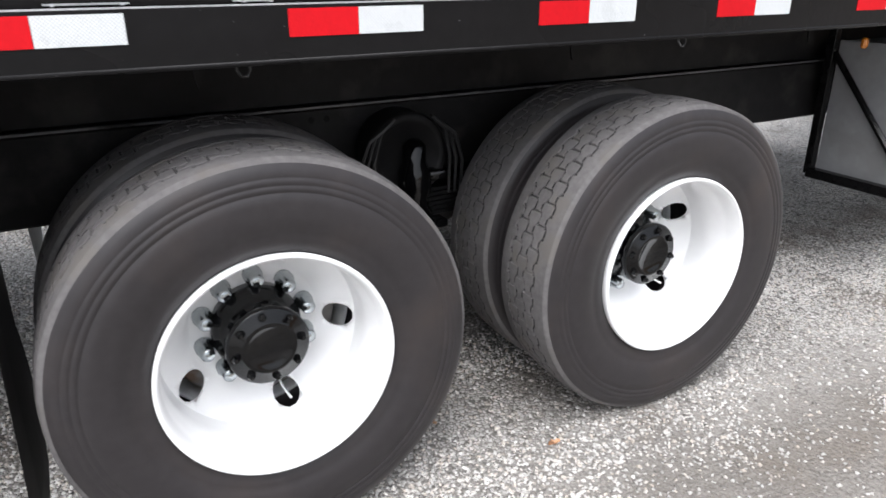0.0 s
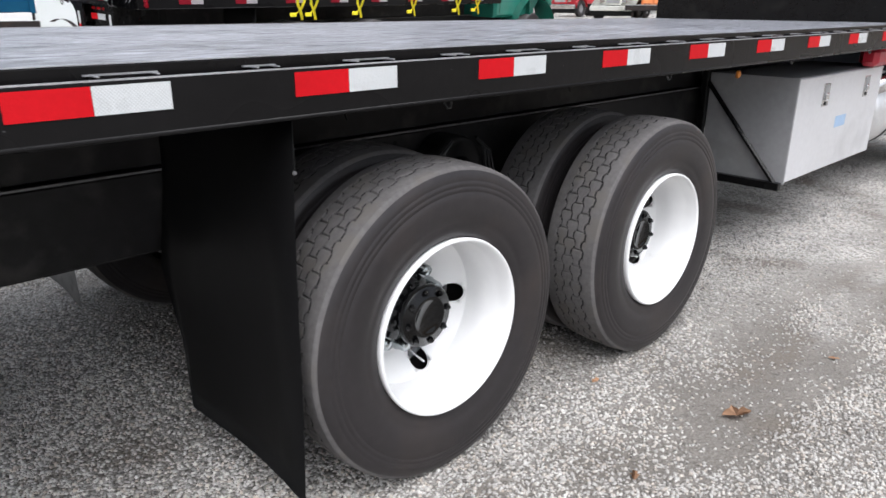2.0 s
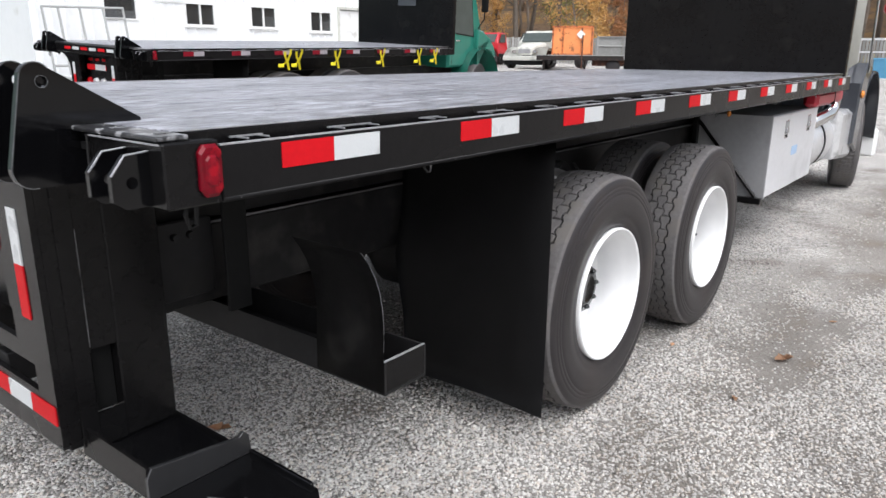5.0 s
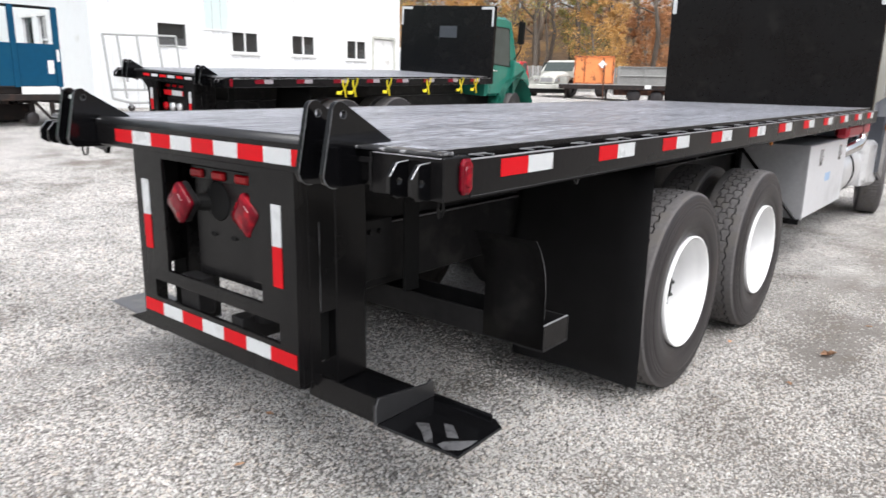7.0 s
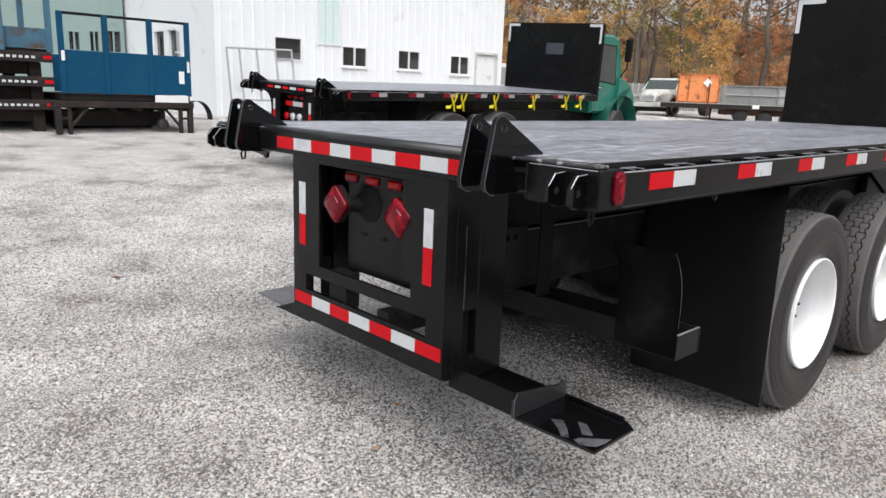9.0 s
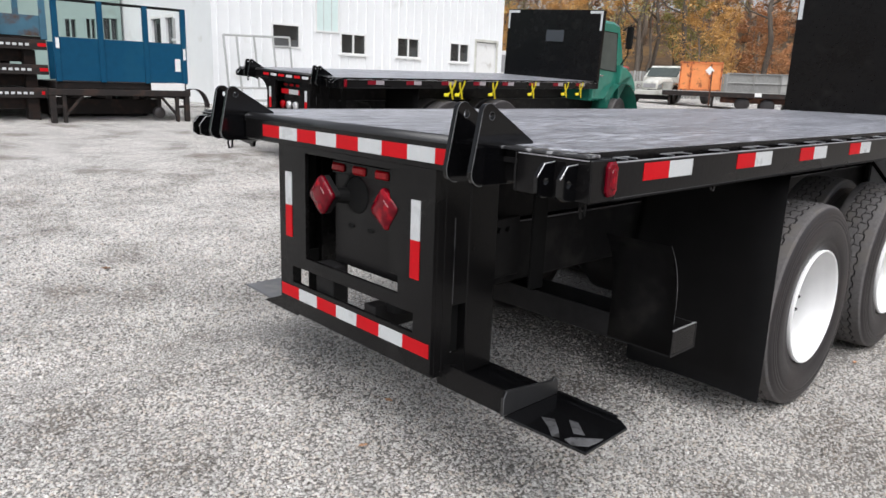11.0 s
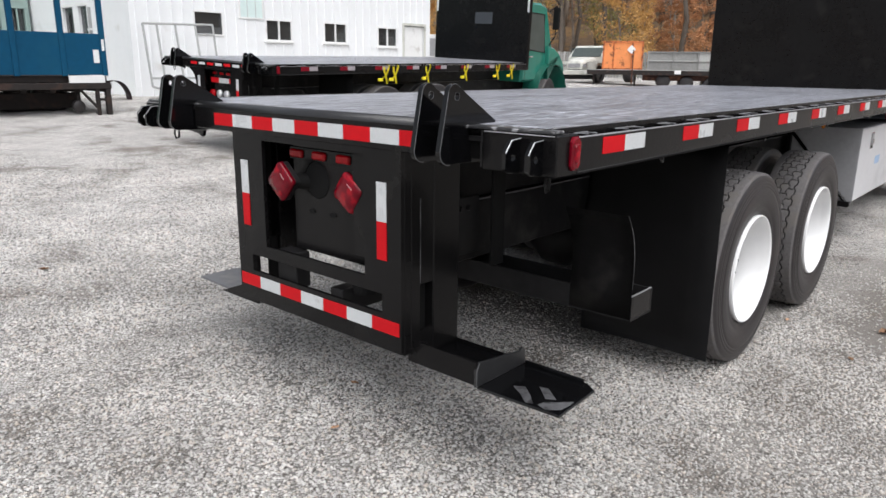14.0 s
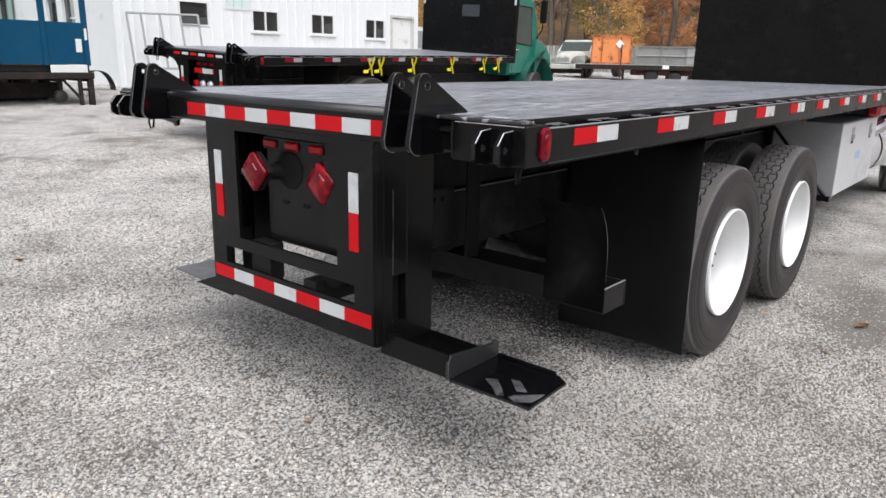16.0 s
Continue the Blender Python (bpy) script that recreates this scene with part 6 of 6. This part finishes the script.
part("paper_notice", box(-1.2, -1.14, -1.008, -1.001, 0.72, 0.9), M_WHITE, sb)
part("paper_notice", box(1.17, 1.22, -1.008, -1.001, 0.6, 0.82), M_WHITE, sb)
part("white_board", box(0.48, 1.16, -1.03, -1.0, -0.02, 0.13, 0.004), M_WHITE, sb)

for k, z in enumerate((1.0, 1.42, 1.86)):
    deck = thing("flatbed_deck", (-1.0, 14.9, z), 0, "bare flatbed deck stacked in a pile with red and white tape", "truck body", "stacked flatbed decks")
    side = part("side_beam", box(-3.4, 3.05, -1.3, -1.22, 0.02, 0.2, 0.006), M_RUST, deck)
    part("side_beam", box(-3.4, 3.05, 1.22, 1.3, 0.02, 0.2, 0.006), M_RUST, deck)
    part("bed_floor", box(-3.4, 3.0, -1.218, 1.218, 0.1, 0.18, 0.004), M_RUST, deck)
    for j in range(62):
        x = -3.3 + 0.1 * j
        if j % 9 < 7:
            tape_piece("white_tape", M_WHITETAPE, side, x, x + 0.062, -1.304, -1.299, 0.085, 0.128)
    tape_piece("red_tape", M_REDTAPE, side, 2.9, 3.04, -1.304, -1.299, 0.08, 0.14)
    part("frame_rail", box(-3.3, 2.9, -0.95, -0.85, -0.2, 0.099, 0.006), M_RUST, deck)
    part("frame_rail", box(-3.3, 2.9, 0.85, 0.95, -0.2, 0.099, 0.006), M_RUST, deck)
    for j in range(6):
        part("cross_bearer", box(-2.9 + 1.1 * j, -2.82 + 1.1 * j, -0.849, 0.849, -0.1, 0.099, 0.004), M_RUST, deck)
    for x in (-3.0, 0.0, 2.7):
        for y in (-1.1, 0.9):
            low = ground_z(-1.0 + x, 14.9 + y) - z if k == 0 else -0.24
            part("spacer_block", box(x, x + 0.2, y, y + 0.2, low, 0.018 if k == 0 else 0.018, 0.01), M_RUST, deck)
sb2 = thing("stake_body", (-0.75, 14.6, 2.065), 0, "faded blue stake body with open upper sides on the stacked decks", "truck body")
for sy in (-1, 1):
    for x in (-2.4, -1.3, -0.2, 0.9, 2.0, 2.78):
        part("post", box(x - 0.05, x + 0.05, sy * 0.96 - 0.035, sy * 0.96 + 0.035, 0.0, 1.25, 0.006), M_FADED, sb2)
    part("side_panel", box(-2.44, 2.83, sy * 0.9 - 0.015, sy * 0.9 + 0.015, 0.06, 0.42, 0.003), M_FADED, sb2)
    part("top_rail", box(-2.44, 2.83, sy * 0.9 - 0.02, sy * 0.9 + 0.02, 1.16, 1.22, 0.004), M_DARK, sb2)
part("bed_floor", box(-2.44, 2.83, -0.88, 0.88, 0.0, 0.055), M_RUST, sb2)

# white tubular gate standing by the building wall, on castors
gate = thing("tube_gate", (7.34, 15.35, ground_z(7.34, 15.35)), 0, "pale grey tubular steel gate panel on castors", "gate")
for x, top in ((-0.92, 1.745), (-0.58, 1.755), (-0.11, 1.765), (0.42, 1.775), (0.9, 1.79)):
    part("upright", tube([(x + 0.06, 0, 0.3 if abs(x) > 0.5 else 0.5), (x, 0.12, top)], 0.026, 8), M_RACK, gate)
part("cross_tube", tube([(-0.92, 0.12, 1.745), (0.9, 0.12, 1.79)], 0.028, 8), M_RACK, gate)
part("cross_tube", tube([(0.43, 0.1, 1.55), (0.91, 0.1, 1.56)], 0.022, 8), M_RACK, gate)
part("cross_tube", tube([(-0.87, 0.03, 0.5), (0.95, 0.03, 0.5)], 0.028, 8), M_RACK, gate)
part("base_tube", tube([(-0.86, 0, 0.3), (-0.5, -0.1, 0.2), (0.8, -0.1, 0.2), (0.96, 0, 0.3)], 0.03, 8), M_RACK, gate)
for x in (-0.48, 0.7):
    part("castor", lathe([(0.0, -0.02), (0.075, -0.02), (0.08, 0.0), (0.075, 0.02), (0.0, 0.02)], 16), M_RUBBER, gate, at=Matrix.Translation((x, -0.1, 0.08)))
    part("castor_fork", box(x - 0.025, x + 0.025, -0.135, -0.065, 0.08, 0.19, 0.004), M_BOXSIDE, gate)
fender = bmesh.new()
rows = [[fender.verts.new((0.36 * math.cos(radians(a)), w, 0.44 * math.sin(radians(a)))) for w in (-0.12, 0.12)] for a in range(0, 121, 10)]
for one, two in zip(rows, rows[1:]):
    fender.faces.new((one[0], one[1], two[1], two[0]))
bmesh.ops.solidify(fender, geom=fender.faces[:], thickness=0.01)
solo("wheel_fender", fender, M_FENDER, "dark maroon curved wheel fender standing by the wall", "fender", at=pose(5.57, 15.4, ground_z(5.57, 15.4) + 0.006, 0, 0, 6), smooth=True)


# ------------------------------------------------------------------ far row: lorries, container, fences
def far_truck(x, y, z, yaw, paint, label, width=2.3):
    """A bonneted lorry seen from the front, far off: it faces its own -x."""
    t = thing("truck", (x, y, z), yaw, label, "truck")
    w = width / 2
    bm = prism([(0.9, 0.7), (2.3, 0.7), (2.3, 1.9), (2.2, 1.95), (1.42, 1.95), (1.35, 1.9), (0.95, 1.35)], -w + 0.15, w - 0.15, "xz", 0.06)
    for v in bm.verts:
        if v.co.z > 1.33:
            v.co.y *= 1 - 0.2 * (v.co.z - 1.33) / 0.6
    cabin = part("cab", bm, paint, t)
    part("windscreen", prism([(0.925, 1.39), (0.945, 1.37), (1.31, 1.83), (1.29, 1.85)], -w + 0.38, w - 0.38, "xz"), M_GLASS, cabin)
    for s in (-1, 1):
        part("side_window", prism([(1.1, 1.36), (1.9, 1.36), (1.9, 1.84), (1.4, 1.84)], min(s * (w - 0.155), s * (w - 0.145)), max(s * (w - 0.155), s * (w - 0.145)), "xz"), M_GLASS, cabin)
        part("headlamp", box(-0.33, -0.3, min(s * 0.5, s * 0.75), max(s * 0.5, s * 0.75), 0.8, 0.95, 0.01), M_CHROME, t)
        tyre = lathe([(0.26, 0.0), (0.42, 0.0), (0.46, 0.03), (0.46, 0.24), (0.42, 0.27), (0.26, 0.27)], 28, closed=True)
        rim = part("wheel", lathe([(0.0, 0.1), (0.26, 0.08), (0.26, 0.2), (0.0, 0.2)], 20), M_BOXSIDE, t, at=Matrix.Translation((0.25, -w + 0.02 if s < 0 else w - 0.29, 0.46)))
        part("tyre", tyre, M_RUBBER, rim, smooth=True)
        tyre2 = lathe([(0.26, 0.0), (0.42, 0.0), (0.46, 0.03), (0.46, 0.45), (0.42, 0.48), (0.26, 0.48)], 28, closed=True)
        part("rear_tyre", tyre2, M_RUBBER, t, at=Matrix.Translation((4.6, -w + 0.02 if s < 0 else w - 0.5, 0.46)), smooth=True)
    bon = bmesh.new()
    rows = []
    for x, half, top in ((0.93, 0.66, 1.36), (0.5, 0.6, 1.33), (0.1, 0.54, 1.27), (-0.2, 0.48, 1.18), (-0.3, 0.42, 1.05)):
        rows.append([bon.verts.new((x, half * u, 0.7 + (top - 0.7) * h)) for u, h in ((-1, 0), (-1, 0.75), (-0.85, 0.94), (-0.4, 1), (0.4, 1), (0.85, 0.94), (1, 0.75), (1, 0))])
    for one, two in zip(rows, rows[1:]):
        for k in range(7):
            bon.faces.new((one[k], one[k + 1], two[k + 1], two[k]))
    bon.faces.new(rows[-1])
    part("bonnet", bon, paint, t, smooth=True)
    for s in (-1, 1):
        bm = bmesh.new()
        rows = [[bm.verts.new((0.25 - 0.58 * math.cos(radians(a)), s * yy, 0.5 + hh * math.sin(radians(a)))) for yy, hh in ((0.4, 0.6), (w - 0.2, 0.62), (w - 0.04, 0.55), (w, 0.47))] for a in range(-5, 176, 15)]
        for one, two in zip(rows, rows[1:]):
            for k in range(3):
                bm.faces.new((one[k], one[k + 1], two[k + 1], two[k]))
        bmesh.ops.solidify(bm, geom=bm.faces[:], thickness=0.02)
        part("wing", bm, paint, t, smooth=True)
    part("bumper", box(-0.5, -0.31, -w + 0.05, w - 0.05, 0.42, 0.66, 0.03), paint if paint is M_CREAM else M_CHROME, t)
    part("valance", box(-0.42, -0.2, -w + 0.1, w - 0.1, 0.2, 0.419, 0.02), M_DARK, t)
    part("grille", box(-0.325, -0.295, -0.36, 0.36, 0.78, 1.0, 0.01), M_BOXSIDE, t)
    part("chassis", box(0.3, 6.0, -0.45, 0.45, 0.5, 0.75, 0.02), M_UNDER, t)
    return t


far_truck(32.2, 19.2, ground_z(32.2, 19.2), 3, M_CREAM, "white flatbed truck parked in the far row", 2.5)
far_truck(35.0, 24.6, ground_z(35, 24.6), 5, M_RED, "red truck parked in the far row")

gz = ground_z(32.6, 15.3)
tr = thing("trailer", (32.85, 15.05, gz), 26, "rusty brown flat trailer carrying an orange container", "trailer")
part("deck", box(-1.2, 1.3, -3.4, 3.3, 0.66, 0.8, 0.01), M_RUSTRED, tr)
part("side_beam", box(-1.26, -1.2, -3.4, 3.3, 0.56, 0.78, 0.01), M_RUST, tr)
for y in (-2.6, -1.5, -0.4):
    tyre = lathe([(0.0, -1.1), (0.3, -1.1), (0.34, -1.06), (0.34, 1.06), (0.3, 1.1), (0.0, 1.1)], 24, "x")
    part("tyre", tyre, M_RUBBER, tr, at=Matrix.Translation((0, y, ground_z(32.6, 15.05 + y) - gz + 0.34)), smooth=True)
part("under_gear", box(-0.95, 1.0, -3.1, 0.6, 0.3, 0.655, 0.02), M_RUSTRED, tr)
for y in (0.9, 2.9):
    part("support_leg", box(-1.1, -1.0, y, y + 0.1, ground_z(31.6, 15.05 + y) - gz, 0.66, 0.005), M_RUST, tr)
part("deck_edge", box(-1.266, -1.2, -3.4, 3.3, 0.781, 0.815, 0.004), M_FENCE, tr)
part("stake", tube([(-1.3, 1.1, 0.1), (-1.3, 1.1, 1.75)], 0.03, 6), M_RUSTRED, tr)
part("white_plate", box(-1.27, -1.262, -1.2, -0.9, 0.62, 0.8), M_WHITE, tr)
skip = thing("container", (32.35, 16.6, gz + 0.8), 26, "orange steel container with ribs on a trailer", "container")
for a, b, c, d, nm in ((-1.1, -1.05, -0.98, 0.98, "end_wall"), (1.2, 1.25, -0.98, 0.98, "end_wall"), (-1.049, 1.199, -0.98, -0.93, "side_wall"), (-1.049, 1.199, 0.93, 0.98, "side_wall")):
    part(nm, box(a, b, c, d, 0.05, 1.36, 0.006), M_ORANGE, skip)
part("base", box(-1.1, 1.25, -0.98, 0.98, 0.0, 0.049), M_ORANGE, skip)
for y in (-0.98, -0.48, 0.42, 0.91):
    part("rib", box(-1.16, -1.101, y, y + 0.07, 0.0, 1.36, 0.006), M_ORANGERIB, skip)
for z in (0.0, 1.3):
    part("rim_rail", box(-1.17, -1.161, -0.99, 0.99, z, z + 0.08, 0.004), M_ORANGERIB, skip)
part("warning_diamond", box(-1.18, -1.172, -0.15, 0.15, -0.15, 0.15, turn=pose(0, -0.4, 0.98, 45)), M_WHITE, skip)
rack = thing("rack", (32.6, 13.4, gz + 0.8), 26, "grey steel mesh rack standing on the trailer", "rack")
for y in (-1.75, -0.6, 0.55, 1.75):
    part("post", box(-0.04, 0.04, y - 0.04, y + 0.04, 0.0, 0.9, 0.005), M_FENCE, rack)
for z in (0.02, 0.42, 0.84):
    part("rail", box(-0.03, 0.03, -1.7, 1.7, z, z + 0.05, 0.005), M_FENCE, rack)
for y in (-1.17, -0.02, 1.15):
    part("sheet", box(0.031, 0.041, y - 0.55, y + 0.55, 0.05, 0.86), M_FENCE, rack)


def fence(x0, y0, x1, y1, h, label):
    n = max(2, int(math.hypot(x1 - x0, y1 - y0) / 0.22))
    f = thing("fence", (x0, y0, ground_z(x0, y0)), 0, label, "fence")
    board = mesh_of("board", box(-0.02, 0.02, -0.09, 0.09, 0, h, 0.006), M_FENCE)
    a = math.degrees(math.atan2(y1 - y0, x1 - x0)) - 90
    for k in range(n):
        u = k / (n - 1)
        x, y = x0 + (x1 - x0) * u, y0 + (y1 - y0) * u
        part("board", board, M_FENCE, f, at=pose(x - x0, y - y0, ground_z(x, y) - ground_z(x0, y0) + 0.03 * math.sin(k * 2.3), 0, 0, a))
    return f


fence(60, 4.3, 61.3, 16, 2.5, "weathered grey board fence beside the woods")
fence(52, 16, 46, 36, 1.9, "weathered grey board fence behind the parked trucks")
skip2 = thing("dumpster", (57.0, 5.55, 0), 0, "faded blue steel dumpster with a white label", "dumpster")
part("body", prism([(-1.0, 0.15), (1.0, 0.15), (1.15, 1.4), (-1.15, 1.4)], -0.95, 0.95, "xz", 0.02), M_SKIPBLUE, skip2)
part("lid", box(-1.2, 1.2, -1.0, 1.0, 1.402, 1.5, 0.02), M_SKIPBLUE, skip2)
for y in (-0.85, 0.7):
    part("skid", box(-0.95, 0.95, y, y + 0.15, 0.0, 0.149), M_SKIPBLUE, skip2)
part("label", box(-1.13, -1.08, -0.55, -0.15, 0.8, 1.2), M_WHITE, skip2)
frame_ = thing("gate_frame", (58.5, 3.2, 0), 0, "grey steel gate frame by the fence", "gate")
for y in (1.0, 4.6):
    part("post", box(-0.06, 0.06, y, y + 0.14, 0, 2.85, 0.01), M_ALU, frame_)
part("beam", box(-0.06, 0.06, 1.141, 4.599, 2.7, 2.85, 0.01), M_ALU, frame_)
part("beam", box(-0.06, 0.06, 1.141, 4.599, 1.85, 1.95, 0.01), M_ALU, frame_)


# ------------------------------------------------------------------ woods
def leaf_cloud(bm_pts, rng, centre, radius, count, size):
    """Many small leaf blades thrown about a centre, as quads."""
    for _ in range(count):
        v = Vector((rng.gauss(0, 1), rng.gauss(0, 1), rng.gauss(0, 1)))
        v = v.normalized() * radius * (rng.random() ** 0.45)
        c = Vector(centre) + Vector((v.x, v.y, v.z * 0.75))
        a = Vector((rng.gauss(0, 1), rng.gauss(0, 1), rng.gauss(0, 0.6))).normalized()
        b = a.cross(Vector((rng.gauss(0, 1), rng.gauss(0, 1), rng.gauss(0, 1)))).normalized()
        s = size * rng.uniform(0.6, 1.3)
        bm_pts.append([c - a * s, c + b * s * 0.45, c + a * s, c - b * s * 0.45])


def quads_mesh(name, quads, mat):
    me = bpy.data.meshes.new(name)
    me.from_pydata([tuple(p) for q in quads for p in q], [], [tuple(range(4 * i, 4 * i + 4)) for i in range(len(quads))])
    me.materials.append(mat)
    return me


def grow(name, seed, height, thick, leaf_mat, leaves, clump, low, label, limbs=9):
    """A tree: tapering trunk, limbs that fork upward, and clumps of leaves along and past the limbs."""
    rng = random.Random(seed)
    t = thing(name, (0, 0, 0), 0, label, "tree", "woods behind the yard")
    pts, x, y = [], 0.0, 0.0
    for k in range(9):
        pts.append((x, y, -0.3 + (height + 0.3) * k / 8))
        x += rng.gauss(0, 0.018 * height)
        y += rng.gauss(0, 0.018 * height)
    bm = tube(pts, [thick * (1.25 if k == 0 else 1 - 0.105 * k) for k in range(9)], 8)
    quads = []
    for k in range(limbs):
        u = low + (1 - low) * (k + rng.random() * 0.7) / limbs
        i = min(7, int(u * 8))
        base = Vector(pts[i]).lerp(Vector(pts[i + 1]), u * 8 - i)
        a = rng.uniform(0, 2 * math.pi)
        reach = height * rng.uniform(0.16, 0.3) * (1.15 - 0.6 * u)
        d = Vector((math.cos(a), math.sin(a), rng.uniform(0.35, 0.9)))
        mid, tip = base + d * reach * 0.5, base + d * reach + Vector((0, 0, reach * 0.25))
        r = thick * (0.42 - 0.25 * u)
        tube([base, mid, tip], [r, r * 0.65, r * 0.2], 5, bm)
        for _ in range(2):
            e = Vector((rng.gauss(0, 1), rng.gauss(0, 1), rng.uniform(0, 0.8))).normalized() * reach * 0.5
            tube([mid, mid + e], [r * 0.4, r * 0.1], 4, bm)
            leaf_cloud(quads, rng, mid + e, reach * 0.42, leaves // (3 * limbs), clump)
        leaf_cloud(quads, rng, tip, reach * 0.5, leaves // (3 * limbs), clump)
    part("trunk", bm, M_BARK, t, smooth=True)
    part("crown", quads_mesh("crown", quads, leaf_mat), leaf_mat, t)
    return t


KINDS = [
    (grow("tree", 11, 17, 0.24, M_LEAF_BROWN, 2600, 0.11, 0.3, "tall bare-trunked tree with thin brown autumn leaves"), 17),
    (grow("tree", 12, 19, 0.3, M_LEAF_OLIVE, 2800, 0.12, 0.28, "tall tree with thin olive green leaves"), 19),
    (grow("tree", 13, 15, 0.19, M_LEAF_ORANGE, 2200, 0.11, 0.35, "slim tree with sparse orange leaves"), 15),
    (grow("tree", 14, 7.5, 0.11, M_LEAF_ORANGE, 4200, 0.09, 0.12, "small understorey tree with dense orange yellow leaves", 14), 7),
    (grow("tree", 15, 6.5, 0.1, M_LEAF_RUST, 3600, 0.09, 0.1, "small understorey tree with rusty brown leaves", 14), 6),
    (grow("tree", 16, 8.0, 0.12, M_LEAF_OLIVE, 4000, 0.095, 0.12, "small understorey tree with olive yellow leaves", 14), 8),
]
rng = random.Random(77)
spots = []
for n in range(170):
    small = n % 3 == 1
    for _ in range(30):
        a = radians(rng.uniform(-14, 64))
        r = rng.uniform(63, 76) if small else rng.uniform(64, 100)
        x, y = -1 + r * math.cos(a), -1 + r * math.sin(a)
        if all(math.hypot(x - p, y - q) > (1.9 if small else 2.2) for p, q in spots):
            break
    spots.append((x, y))
    # the wood's edge changes along the yard: orange, then olive, then rust
    b = math.degrees(math.atan2(y, x))
    near = (3, 3, 3, 4) if b > 28.5 else (5, 5, 5, 3) if b > 25.8 else (4, 4, 3, 4)
    src = KINDS[rng.choice(near if small else (0, 0, 1, 2))][0]
    m = pose(x, y, ground_z(x, y), 0, 0, rng.uniform(0, 360))
    s = rng.uniform(0.8, 1.2)
    if n < 6:
        src = KINDS[n][0]
        src.matrix_world = m
        continue
    ob = copy_thing(src, m)
    ob.scale = (s, s, s * rng.uniform(0.95, 1.15))
quads = []
for _ in range(1700):
    a, r = radians(rng.uniform(-16, 66)), rng.uniform(88, 112)
    x, y = r * math.cos(a), r * math.sin(a)
    leaf_cloud(quads, rng, (x, y, ground_z(x, y) + rng.uniform(0.3, 12)), 2.3, 24, 0.34)
me = quads_mesh("thicket", quads, M_LEAF_BROWN)
tagged(new("thicket", me), "brown autumn thicket deep in the woods", "woods", kind="stuff")
quads = []
for _ in range(240):
    a, r = radians(rng.uniform(-16, 66)), rng.uniform(61.5, 66)
    x, y = r * math.cos(a), r * math.sin(a)
    leaf_cloud(quads, rng, (x, y, ground_z(x, y) + rng.uniform(0.1, 0.9)), 1.1, 60, 0.12)
me = quads_mesh("undergrowth", quads, M_LEAF_OLIVE)
tagged(new("undergrowth", me), "low tangled undergrowth at the wood's edge", "bushes", kind="stuff")


# ------------------------------------------------------------------ fallen leaves on the gravel
def leaf_mesh(seed):
    r = random.Random(seed)
    bm = bmesh.new()
    outline = [(0.0, -0.05), (0.018, -0.03), (0.012, -0.012), (0.034, 0.0), (0.02, 0.016), (0.016, 0.035), (0.0, 0.055), (-0.014, 0.034), (-0.024, 0.018), (-0.03, -0.002), (-0.013, -0.012), (-0.019, -0.03)]
    mid = [bm.verts.new((0, y, 0.004)) for y in (-0.05, -0.015, 0.02, 0.055)]
    ring = [bm.verts.new((x, y, 0.012 + 0.5 * abs(x) * r.uniform(0.2, 1.0))) for x, y in outline]
    c = bm.verts.new((0, 0.0, 0.002))
    for v in mid:
        bm.verts.remove(v)
    for k in range(len(ring)):
        bm.faces.new((c, ring[k], ring[(k + 1) % len(ring)]))
    bmesh.ops.solidify(bm, geom=bm.faces[:], thickness=0.0012)
    return mesh_of("fallen_leaf", bm, M_DEADLEAF)


LEAVES = [leaf_mesh(k) for k in range(3)]
for k, (x, y, a, s) in enumerate(((3.121, -0.526, 60, 1.25), (0.816, 1.174, 40, 1.0), (2.50, -0.454, 120, 0.55), (3.9, -0.62, 30, 0.5), (0.38, 1.38, 15, 0.5), (0.01, 1.095, 75, 0.45), (-0.02, 4.37, 50, 0.8), (2.64, 0.3, 20, 0.45), (2.94, 0.01, 95, 0.5))):
    solo("fallen_leaf", LEAVES[k % 3], M_DEADLEAF, "dry brown autumn leaf lying on the gravel", "leaf", "fallen leaves", at=pose(x, y, ground_z(x, y) + 0.004, 0, 0, a) @ Matrix.Diagonal((s, s, s, 1)))
